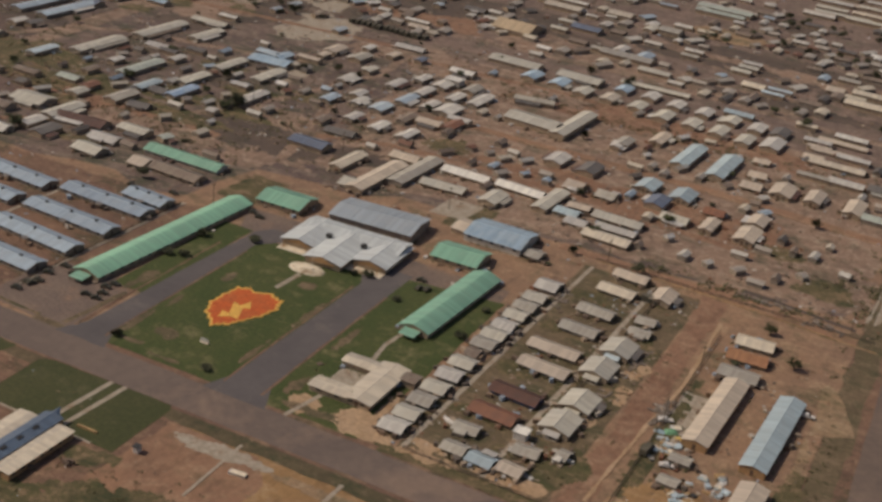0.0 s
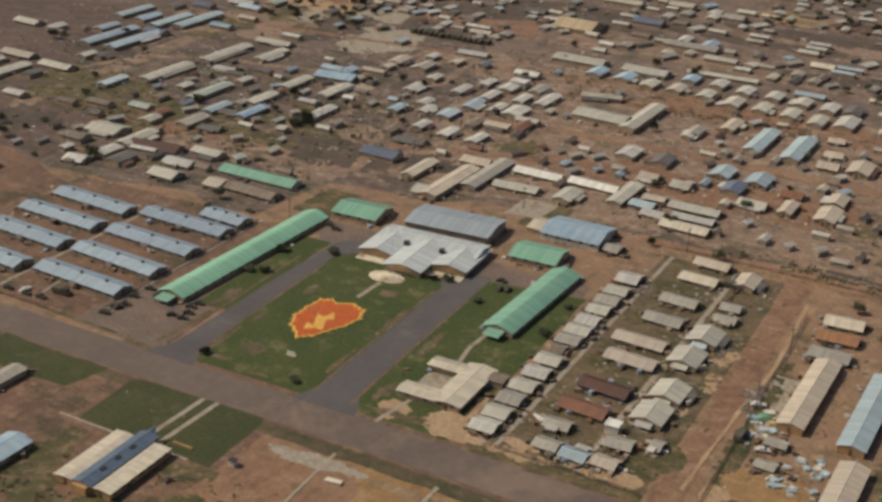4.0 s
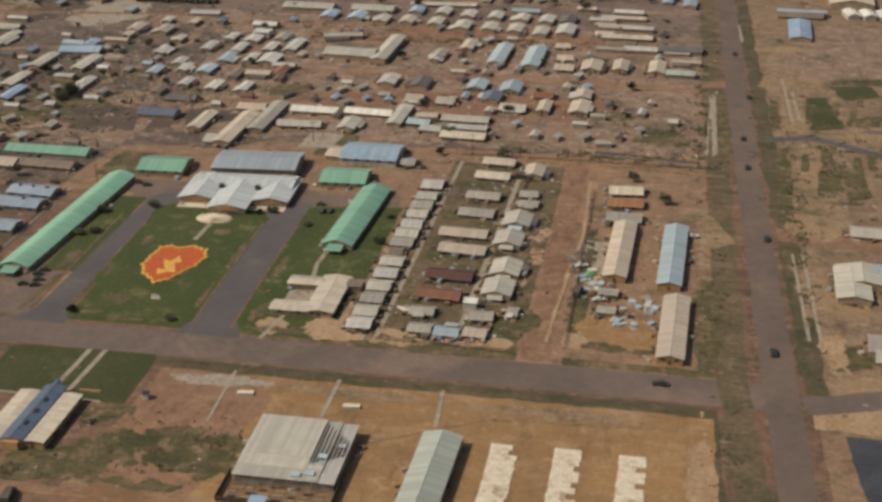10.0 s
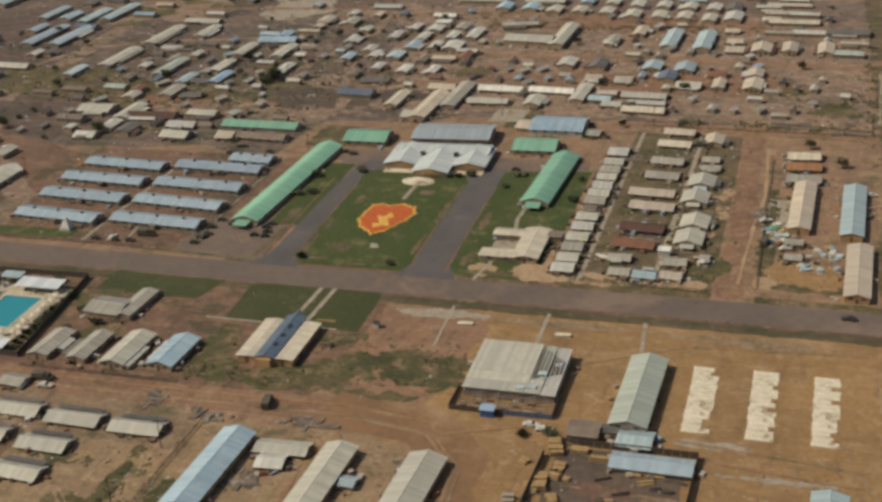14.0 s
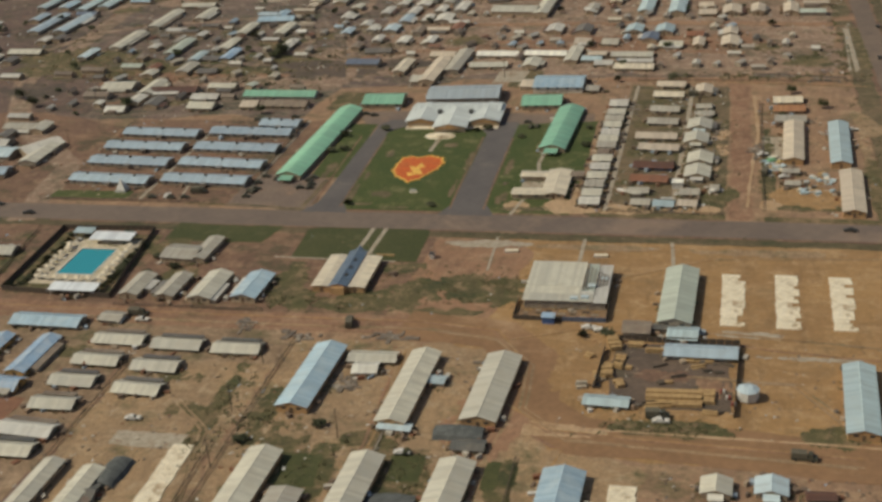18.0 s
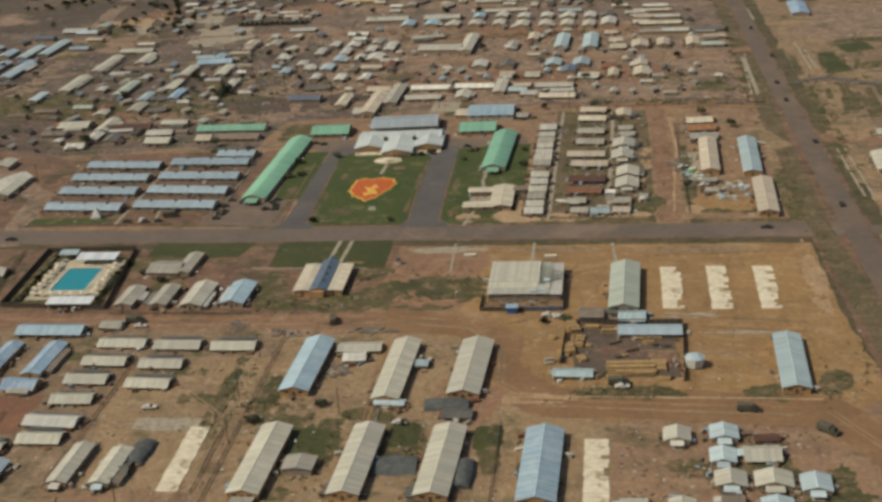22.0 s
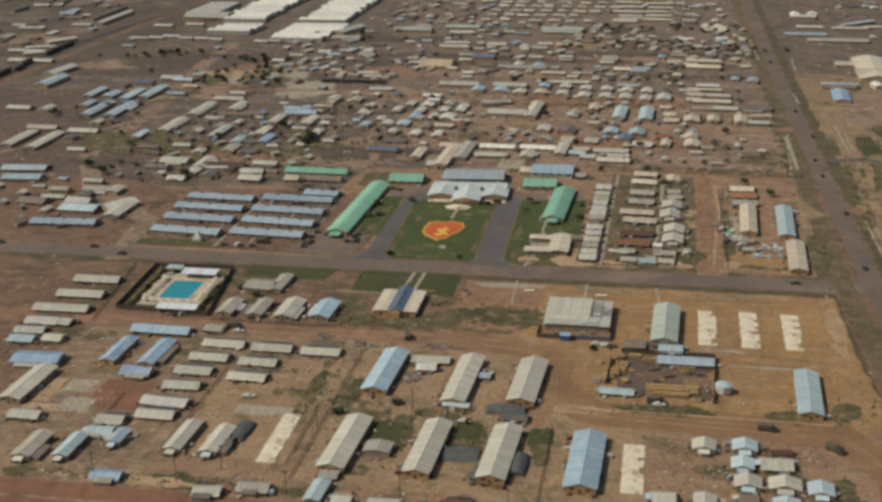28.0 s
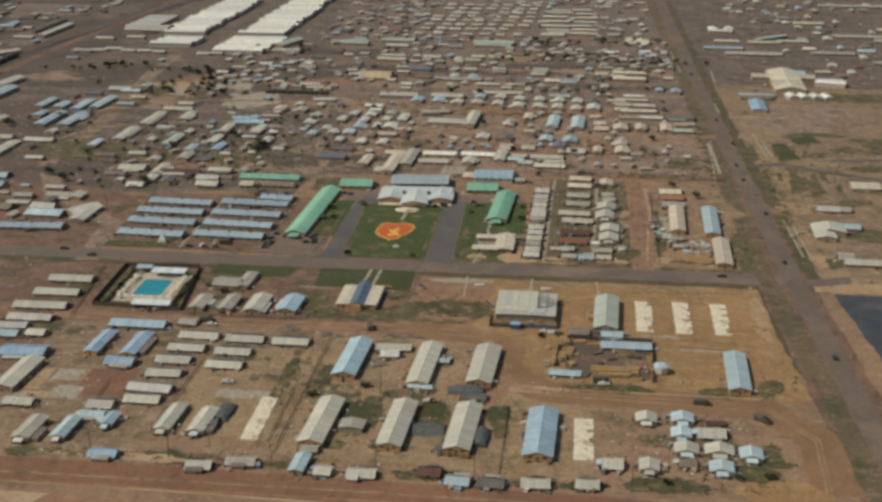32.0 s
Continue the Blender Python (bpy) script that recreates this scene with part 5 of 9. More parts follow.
def lumber_stack(x, y, lx, ly, hz, turn=0.0, mt=WOOD):
    ob = thing("lumber_stack", pose(x, y, 0, 0, 0, turn), "stacked yellow-brown lumber on dark ground", "lumber", "stacks in the timber yard")
    rows = max(2, int(ly / 1.3))
    for r in range(rows):
        z = 0.0
        top = hz * rng.uniform(0.6, 1.0)
        while z < top:
            part("plank_layer", Geo().box(-lx / 2 + rng.uniform(0, 0.5), lx / 2 - rng.uniform(0, 0.5), -ly / 2 + r * ly / rows + 0.05, -ly / 2 + (r + 1) * ly / rows - 0.08, z, z + 0.36), mt, ob)
            z += 0.38
    return ob


for x, y, lx, ly, hz, tn in ((92, -131, 16, 8, 1.8, 2), (101, -129, 5, 7, 1.4, 0), (72.5, -101, 4, 7, 1.8, 15), (71.5, -117, 4, 8, 1.6, 8), (75, -110, 3.5, 5, 1.2, -10), (86, -103.5, 8, 2.5, 1.2, 0), (98, -108.5, 9, 2.5, 1.0, 3), (79, -100.5, 5, 2.5, 1.4, 0), (76, -124, 3, 4, 1.0, 20)):
    lumber_stack(x, y, lx, ly, hz, tn)
for k in range(9):
    lumber_stack(rng.uniform(65, 78), rng.uniform(-127, -99), rng.uniform(2.0, 4.5), rng.uniform(1.6, 3.0), rng.uniform(0.6, 2.0), rng.uniform(-50, 50), (WOOD, WOOD, FENCE, PATH)[k % 4])
for k in range(9):
    lumber_stack(rng.uniform(80, 107), rng.uniform(-124, -108), rng.uniform(2.0, 5.0), rng.uniform(1.0, 2.2), rng.uniform(0.4, 0.9), rng.uniform(-30, 30), (FENCE, POLE, WOOD)[k % 3])
for k in range(5):
    lumber_stack(rng.uniform(84, 104), rng.uniform(-138, -134), rng.uniform(3, 6), rng.uniform(1.2, 2.0), rng.uniform(0.5, 1.2), rng.uniform(-12, 12), (WOOD, FENCE)[k % 2])
blotch("brown_earth", 90, -118, 10, 4, 0.1, UMBER, "brown trodden earth in the timber yard", "ground", 26, 1.5)
blotch("brown_earth", 103, -124, 5, 6, 0.1, RED_DIRT, "brown trodden earth in the timber yard", "ground", 26, 1.5)
tank = thing("water_tank", pose(112.4, -128.4, 0), "white eight-sided water tank with pale blue lid", "tank")
part("stand", Geo().box(-2.3, 2.3, -2.3, 2.3, 0, 0.5), WOOD, tank)
part("body", Geo().tube((0, 0, 0.5), (0, 0, 3.4), 3.1, 3.1, 8), PALE, tank)
part("lid", Geo().tube((0, 0, 3.4), (0, 0, 4.3), 3.3, 1.2, 8), ROOF["iceblue"], tank)
for k in range(3):
    dr = thing("fuel_drums", pose(105 + 1.6 * k, -126 - 3.2 * k, 0), "huddle of rusty red and white drums", "drums", "drums by the fence")
    for i in range(4):
        part("drum", Geo().tube((0.8 * (i % 2), 0.8 * (i // 2), 0), (0.8 * (i % 2), 0.8 * (i // 2), 0.9), 0.32, 0.32, 10), (REDPAINT, PALE)[(i + k) % 2], dr)


# ---- canvas shelters beside the barracks ----
CANVAS = surface("grey_canvas", (0.075, 0.080, 0.078), (0.115, 0.120, 0.118), 0.5, 4.0)


def canvas_shelter(x, y, lx, ly, hz, turn, label):
    """A sagging cover stretched over hoops, with closed ends and corner pegs."""
    ob = thing("canvas_shelter", pose(x, y, 0, 0, 0, turn), label, "shelter", "canvas shelters")
    g, nu, nv = Geo(), 10, 8
    for i in range(nu + 1):
        for j in range(nv + 1):
            u, v = i / nu, j / nv
            sag = 0.10 * abs(math.sin(4 * math.pi * u)) * math.sin(math.pi * v)
            g.v.append((lx * (u - 0.5), ly * (v - 0.5) * (1 - 0.06 * math.sin(9 * u)), max(0.0, hz * math.sin(math.pi * v) ** 0.6 * (1 - 0.35 * abs(2 * u - 1) ** 4) - sag)))
    for i in range(nu):
        for j in range(nv):
            a = i * (nv + 1) + j
            g.f.append((a, a + nv + 1, a + nv + 2, a + 1))
    g.f += [tuple(range(nv, -1, -1)), tuple(nu * (nv + 1) + j for j in range(nv + 1))]
    part("cover", g, CANVAS, ob)
    for sx in (-1, 1):
        part("hoop_post", Geo().box(sx * lx * 0.5 - 0.08, sx * lx * 0.5 + 0.08, -0.08, 0.08, 0, hz * 0.72), POLE, ob)
    for sx in (-1, 1):
        for sy in (-1, 1):
            part("peg", Geo().box(sx * lx * 0.53 - 0.1, sx * lx * 0.53 + 0.1, sy * ly * 0.53 - 0.1, sy * ly * 0.53 + 0.1, 0, 0.35), POLE, ob)
    return ob


for x, y, lx, ly, hz, tn in ((34.5, -154.8, 14, 7.5, 2.6, 0), (23.0, -189.4, 13, 11, 1.5, 2), (43.6, -194.5, 14, 7, 2.6, 88), (-56.0, -184, 13, 8, 2.4, 86), (12.5, -190, 7, 5, 1.6, 4)):
    canvas_shelter(x, y, lx, ly, hz, tn, "sagging dark grey canvas shelter beside barracks")
building("storage_shed", -4.8, -191.5, 8.0, 9.5, 88, 2.2, "grey", "square storage shed", "shed", "", "grey", 9, 0, "between barracks")
building("storage_shed", 78.6, -92.6, 9.0, 8.5, 0, 2.3, "dun", "flat storage shed", "shed", "", "grey", 5, 0, "behind the timber yard")
building("storage_shed", 87.0, -90.6, 7.5, 4.0, 0, 2.2, "darkgrey", "flat storage shed", "shed", "", "grey", 5, 0, "behind the mess hall")

# ---- vehicles ----
def vehicle(kind, m, paint, label):
    ob = thing("jeep" if kind == "jeep" else kind, m, label, "vehicle" if kind == "jeep" else kind)
    L, W, H = {"jeep": (3.6, 1.6, 0.95), "car": (4.7, 1.8, 0.85), "truck": (6.8, 2.3, 1.25)}[kind]
    part("body", Geo().box(-L / 2, L / 2, -W / 2, W / 2, 0.42, H), paint, ob)
    if kind == "truck":
        part("cab", Geo().hexa([(0.9, -1.0, H), (2.4, -1.0, H), (2.4, 1.0, H), (0.9, 1.0, H), (1.0, -0.95, 2.3), (2.1, -0.95, 2.3), (2.1, 0.95, 2.3), (1.0, 0.95, 2.3)]), paint, ob)
        part("cargo_bed", Geo().box(-L / 2, 0.7, -1.12, 1.12, H, 2.5), surface("canvas_cover", (0.09, 0.085, 0.06), (0.13, 0.11, 0.08), 1.0, 6.0) if "canvas_cover" not in bpy.data.materials else bpy.data.materials["canvas_cover"], ob, "canvas-covered bed")
        part("windscreen", Geo().box(2.2, 2.34, -0.8, 0.8, 1.5, 2.1), DARK, ob)
    else:
        top = H + (0.6 if kind == "car" else 0.55)
        part("cabin", Geo().hexa([(-L * 0.32, -W * 0.46, H), (L * 0.2, -W * 0.46, H), (L * 0.2, W * 0.46, H), (-L * 0.32, W * 0.46, H),
                                  (-L * 0.24, -W * 0.4, top), (L * 0.06, -W * 0.4, top), (L * 0.06, W * 0.4, top), (-L * 0.24, W * 0.4, top)]), paint, ob)
        part("windscreen", Geo().hexa([(L * 0.205, -W * 0.4, H), (L * 0.225, -W * 0.4, H), (L * 0.225, W * 0.4, H), (L * 0.205, W * 0.4, H),
                                       (L * 0.07, -W * 0.36, top), (L * 0.09, -W * 0.36, top), (L * 0.09, W * 0.36, top), (L * 0.07, W * 0.36, top)]), DARK, ob)
    for sx in (-0.32, 0.32):
        for sy in (-1, 1):
            r = 0.48 if kind == "truck" else 0.36
            part("wheel", Geo().tube((sx * L, sy * (W / 2 - 0.2), r), (sx * L, sy * (W / 2 + 0.04), r), r, r, 12), RUBBER, ob)
    return ob


fleet = {
    "jeep": vehicle("jeep", pose(-85, 13.4, 0.08, 0, 0, 70), OLIVE, "dark olive utility vehicle parked on gravel"),
    "truck": vehicle("truck", pose(-13.8, -94.5, 0.09, 0, 0, 100), OLIVE, "dark canvas-covered truck on the dirt road"),
    "car": vehicle("car", pose(147.5, -11.6, 0.10, 0, 0, 177), DARK, "dark saloon car on the main road"),
    "white": vehicle("car", pose(67.5, -92.5, 0.09, 0, 0, 3), PALE, "white car parked by the theatre"),
}
for x, y, tn in ((-86.3, 8.1, 10), (-86.1, 13.3, 12), (-84.6, 16.4, 8), (-86, 22.7, 15), (-84.9, 29.9, 10), (-66.6, 18.4, 20), (-62.2, 18.2, 15), (-64.9, 26.3, 12), (-63.9, 29.5, 15), (-62.8, 22.2, 14), (-24.2, 142.6, 10), (17.8, 92.7, 85), (20.5, 93.5, 85), (15.5, 99, 10), (-62.3, 109, 5), (-58, 107, 15), (-79, 27, 15), (-112, 6, 0), (-118, 5.5, 4), (-126, 5.5, 0), (-104, 92, 20), (-96, 104, -10), (-113, 100, 0)):
    copy_thing(fleet["jeep"], pose(x, y, 0.08, 0, 0, tn + rng.uniform(-8, 8)))
for x, y, tn in ((172.5, 317, 92), (174.5, 195, 92), (175.6, 162, 92), (181.0, 94, 92), (180.4, 12, 92), (185.7, -107, 93), (-190, -5, 2), (-172, -13, 182), (178, 250, 92), (165.5, 480, 92), (-240, -5, 2)):
    copy_thing(fleet["car"], pose(x, y, 0.15, 0, 0, tn))
for x, y, tn in ((148.6, -169.4, -40), (126.8, -157.2, -4), (88.5, 137.5, 0), (118.5, 42, 85), (-88, -94, 0), (88, -140.5, 4), (-108, 12, 5)):
    copy_thing(fleet["truck"], pose(x, y, 0.1, 0, 0, tn))
for x, y, tn in ((118, 62, 20), (63.5, -91, 2), (-62, -157, 5), (21, -166, 3), (155, 92, 10), (-120, 7, 90), (89, -143, 3), (126, 38, 15), (-85, -98, 0), (-92, -99, 90)):
    copy_thing(fleet["white"], pose(x, y, 0.12, 0, 0, tn))


# ---- freight wagons on the far railway ----
wagon = thing("freight_wagon", pose(-433, 300, 0.095, 0, 0, 90), "brown boxy freight wagon standing on the railway", "wagon", "wagons on the far railway")
part("body", Geo().box(-5.6, 5.6, -1.35, 1.35, 1.1, 3.7), FENCE, wagon)
part("roof", Geo().tube((-5.7, 0, 3.35), (5.7, 0, 3.35), 1.45, 1.45, 10), ROOF["dun"], wagon, "rounded dun roof")
part("underframe", Geo().box(-5.2, 5.2, -1.0, 1.0, 0.0, 1.1), RUBBER, wagon)
for k in range(13):
    y = 318 + 12.6 * k + (26 if k > 8 else 0) + (30 if k > 19 else 0)
    x = -434 + (4 if k % 7 == 6 else 0) + (0 if y < 488 else 0.153 * (y - 488))
    copy_thing(wagon, pose(x, y, 0.095, 0, 0, 90 if y < 488 else 81.3))
for k, x0 in enumerate((-436.2, -431.8)):
    for dx in (-0.75, 0.75):
        patch("rail", band([(x0 + dx, 230), (x0 + dx, 488), (x0 + dx + 24, 640), (x0 + dx + 66, 851)], 0.12), 0.2, DARK, "steel rail of the far railway", 0.0, "rail", 30)

# ---- poles, trees, bushes ----
up = thing("utility_pole", pose(-54.1, -211, 0), "tall dark timber utility pole with crossarm", "utility pole", "poles along the roads")
part("pole", Geo().tube((0, 0, 0), (0, 0, 9.5), 0.17, 0.11), POLE, up)
part("crossarm", Geo().box(-1.2, 1.2, -0.07, 0.07, 8.7, 8.9), POLE, up)
for x, y in ((-28, -224), (8.3, -219), (-66, -222), (44, -226), (98, -228), (-95, -222), (-34, -150), (-30, -178), (-34, -122), (1, -160), (118, 100), (118, 60), (64, 160), (-6, 165), (-70, 190), (-100, 235), (-130, 210), (-205, 120), (-78, 105), (-190, 60), (156, 160)):
    copy_thing(up, pose(x, y, 0, 0, 0, rng.uniform(0, 90)))


def plant(name, m, height, spread, clumps, mt, label, category):
    """A tree or bush: tapered trunk, limbs, and a crown of many leaf clumps."""
    ob = thing(name, m, label, category)
    g = Geo().tube((0, 0, 0), (0.1, 0, height * 0.5), 0.09 + height * 0.016, 0.06, 7)
    tips = []
    for k in range(6):
        a, r = k * 1.05 + rng.uniform(-0.3, 0.3), spread * rng.uniform(0.35, 0.7)
        tip = (r * math.cos(a), r * math.sin(a), height * rng.uniform(0.55, 0.85))
        g.tube((0.05, 0, height * 0.36), tip, 0.06, 0.02, 5)
        tips.append(tip)
    part("trunk", g, BARK, ob)
    c = Geo()
    for k in range(clumps):
        t = tips[k % 6]
        p = Vector(t) + Vector((rng.gauss(0, spread * 0.3), rng.gauss(0, spread * 0.3), rng.gauss(0, height * 0.12)))
        p.z = max(p.z, 0.25)
        for j in range(3):
            d = Vector((rng.gauss(0, 1), rng.gauss(0, 1), rng.gauss(0, 0.7))).normalized() * rng.uniform(0.25, 0.55)
            e = d.orthogonal().normalized() * 0.3
            q = p + d * 0.4
            c.add([q - d, q + e, q + d, q - e], [(0, 1, 2, 3)])
    part("crown", c, mt, ob)
    return ob


tree = plant("tree", pose(-188, 118, 0), 5.5, 2.8, 260, leaf_mats[0], "small dusty green tree among huts", "tree")
tree2 = plant("tree", pose(-135, 205, 0), 6.5, 3.4, 320, leaf_mats[1], "dark spreading tree among huts", "tree")
bush = plant("bush", pose(-60, 62, 0), 1.8, 1.6, 120, leaf_mats[1], "low dark green bush", "bush")
for x, y in ((-41.9, 3.5), (-8, 3), (-47.5, 88), (-1, 90), (-6, 88), (-65, 60), (-65, 80), (15.5, 80), (44, 92), (45, 70), (-90, -58), (-98, -64), (-100, -50), (-146, -77), (-143, -33), (-120, -31), (62, -96), (70, -95), (-26, -165), (-6, -155), (22, -166), (135, -215), (146, -214), (110, -221)):
    copy_thing(bush, pose(x, y, 0, 0, 0, rng.uniform(0, 360)) @ Matrix.Scale(rng.uniform(0.7, 1.2), 4))
for k in range(80):
    x, y = rng.uniform(-340, 150), rng.uniform(105, 420)
    if abs(x + 18) < 60 and y < 200:
        continue
    src = (tree, tree2, bush, bush)[k % 4]
    copy_thing(src, pose(x, y, 0, 0, 0, rng.uniform(0, 360)) @ Matrix.Scale(rng.uniform(0.5, 0.85), 4))
# dark groves of the far camp
for cx, cy, rx, ry, n_ in ((-241, 454, 26, 14, 16), (-214, 369, 16, 10, 14), (-257, 367, 10, 7, 6), (-310, 465, 16, 3, 8), (-346, 452, 14, 3, 7), (36, 605, 8, 12, 8), (136, 517, 18, 10, 14), (98, 609, 16, 6, 8), (2, 520, 5, 4, 5), (-234, 397, 14, 7, 9), (-139, 204, 5, 3, 4), (60, 545, 30, 6, 8), (-194, 555, 24, 8, 10)):
    for _ in range(n_):
        copy_thing(tree2 if rng.random() < 0.7 else tree, pose(rng.gauss(cx, rx), rng.gauss(cy, ry), 0, 0, 0, rng.uniform(0, 360)) @ Matrix.Scale(rng.uniform(0.4, 0.8), 4))
for k in range(14):
    copy_thing(fleet["truck"], pose(-172 + 3.6 * k, 377 + 0.3 * rng.uniform(-4, 4), 0.1, 0, 0, 90 + rng.uniform(-4, 4)))

for k in range(12):
    for x, y in ((-141.8 + rng.uniform(-0.5, 0.5), -75 + 3.3 * k), (-109.6 + rng.uniform(-0.5, 0.5), -75 + 3.3 * k)):
        copy_thing(bush, pose(x, y, 0.1, 0, 0, rng.uniform(0, 360)) @ Matrix.Scale(rng.uniform(0.55, 0.9), 4))

# ---- small shrine and side things ----
sh = thing("white_shrine", pose(-142.5, 12.5, 0), "small pointed white shrine on the fenced lawn", "shrine")
part("base", Geo().box(-2.2, 2.2, -2.2, 2.2, 0, 1.2), PALE, sh)
part("spire", Geo().add([(-2, -2, 1.2), (2, -2, 1.2), (2, 2, 1.2), (-2, 2, 1.2), (0, 0, 5.4)], [(0, 1, 4), (1, 2, 4), (2, 3, 4), (3, 0, 4)]), PALE, sh)
vm = thing("white_shed", pose(85.4, 26.6, 0), "small bright white shed beside rusty barracks", "shed")
part("body", Geo().box(-2.0, 2.0, -1.8, 1.8, 0, 2.6), PALE, vm)
part("roof", Geo().box(-2.3, 2.3, -2.1, 2.1, 2.6, 2.8), ROOF["bright"], vm)
bo = thing("upturned_boat", pose(64.5, 22, 0, 0, 0, -20), "white upturned boat on the ground", "boat")
verts = []
for s in range(9):
    x0 = -2.6 + 0.65 * s
    w0 = 1.0 * math.sqrt(max(0.02, 1 - (x0 / 2.7) ** 2))
    verts += [(x0, -w0, 0), (x0, -0.4 * w0, 0.8), (x0, 0.4 * w0, 0.8), (x0, w0, 0)]
g = Geo().add(verts, [(4 * s + i, 4 * s + 4 + i, 4 * s + 5 + i, 4 * s + 1 + i) for s in range(8) for i in range(3)])
part("hull", g, PALE, bo)
for x, y, tn in ((30, -36, 6), (62, -38, 4)):
    cr = thing("white_crate", pose(x, y, 0, 0, 0, tn), "pale crate lying on the orange dirt", "crate", "crates in the yard")
    part("body", Geo().box(-2.4, 2.4, -0.9, 0.9, 0, 0.7), PALE, cr)
    part("lid", Geo().box(-2.0, 2.5, -1.0, 0.8, 0.7, 0.8), CONCRETE, cr)
ds = thing("bulletin_hut", pose(2.5, -43, 0), "small white-and-dark sentry hut on bare earth", "hut")
part("body", Geo().box(-0.8, 0.8, -0.8, 0.8, 0, 1.9), PALE, ds)
part("roof", Geo().box(-1.1, 1.1, -1.1, 1.1, 1.9, 2.05), DARK, ds)
for k in range(34):
    x, y = ((rng.gauss(122, 3), rng.gauss(52, 8)), (rng.gauss(138, 5), rng.gauss(34, 3)), (rng.gauss(135, 4), rng.gauss(26, 2)))[k % 3]
    jk = thing("scrap_pile", pose(x, y, 0, 0, 0, rng.uniform(0, 180)), "heap of mixed scrap sheets and crates", "scrap", "scrap beside the workshop")
    for i in range(4):
        a, b, c = rng.uniform(0.3, 1.4), rng.uniform(0.3, 1.0), rng.uniform(0.15, 0.9)
        ox, oy = rng.uniform(-1, 1), rng.uniform(-1, 1)
        part("crate", Geo().box(ox - a, ox + a, oy - b, oy + b, 0, c), rng.choice((PALE, ROOF["paleblue"], CONCRETE, WOOD, DARK, ROOF["iceblue"], ROOF["grey"])), jk)

# hut row beside the footpath
for k, y in enumerate((8.8, 17.2, 26.3, 35.1, 44.6, 53.9, 69.7, 77.6, 85.6, 94.8, 103.2, 111.8, 123.6)):
    building("quarters_hut", 52.9 + 0.012 * y, y, 8.0 + rng.uniform(-0.3, 0.6), 9.6 if k == 12 else 7.7, rng.uniform(-1.5, 1.5), 2.1, ("ash", "tan2", "grey", "tan2")[k % 4], "small quarters hut", "hut", "row of quarters huts", "grey", 9, 1, "in a close row")
building("passage_hut", 53.2, 62, 5.0, 6.5, 1, 1.9, "dun", "low linking hut", "hut", "", "grey", 8, 0, "between quarters huts")


# bright tarpaulins thrown over goods beside the warehouse
for x, y, w, d, h, c1, c2, lb in ((121.5, 57.0, 2.2, 1.6, 0.9, (0.16, 0.36, 0.20), (0.12, 0.26, 0.15), "green"), (124.6, 54.6, 1.2, 0.9, 0.7, (0.62, 0.46, 0.10), (0.50, 0.36, 0.10), "yellow"), (123.8, 49.5, 1.4, 1.1, 0.8, (0.60, 0.52, 0.30), (0.48, 0.40, 0.24), "straw-coloured"), (118.6, 55.4, 1.8, 1.2, 0.5, (0.30, 0.42, 0.46), (0.24, 0.34, 0.38), "grey-blue")):
    tp = thing("tarpaulin", pose(x, y, 0, 0, 0, rng.uniform(-30, 30)), lb + " tarpaulin thrown over stacked goods", "tarpaulin", "tarpaulins beside the warehouse")
    g = Geo()
    for i in range(7):
        for j in range(7):
            u, v = i / 3 - 1, j / 3 - 1
            g.v.append((u * w, v * d, max(0.02, h * (1 - max(abs(u), abs(v)) ** 3) + 0.12 * noise.noise((x + 2 * u, y + 2 * v, 1.0)))))
    g.f = [(i * 7 + j, i * 7 + 7 + j, i * 7 + 8 + j, i * 7 + 1 + j) for i in range(6) for j in range(6)]
    part("cover", g, surface("tarpaulin_" + lb, c1, c2, 0.8, 5.0, rough=0.6), tp)
    part("goods", Geo().box(-w * 0.7, w * 0.7, -d * 0.7, d * 0.7, 0, h * 0.5), WOOD, tp)

# ---- litter and weeds on the ground ----
m_, nt_, b_ = node_mat("litter", 0.9)
g_ = nt_.nodes.new("ShaderNodeNewGeometry")
cr_ = nt_.nodes.new("ShaderNodeValToRGB")
cr_.color_ramp.interpolation = "CONSTANT"
for k, (pos, c) in enumerate(((0.0, (0.15, 0.105, 0.075, 1)), (0.25, (0.24, 0.165, 0.11, 1)), (0.45, (0.36, 0.28, 0.20, 1)), (0.62, (0.13, 0.105, 0.085, 1)), (0.74, (0.42, 0.38, 0.32, 1)), (0.83, (0.20, 0.09, 0.05, 1)), (0.90, (0.28, 0.33, 0.38, 1)), (0.96, (0.56, 0.54, 0.50, 1)))):
    e = cr_.color_ramp.elements[k] if k < 2 else cr_.color_ramp.elements.new(pos)
    e.position, e.color = pos, c
nt_.links.new(g_.outputs["Random Per Island"], cr_.inputs["Fac"])
nt_.links.new(cr_.outputs["Color"], b_.inputs["Base Color"])
LITTER = m_


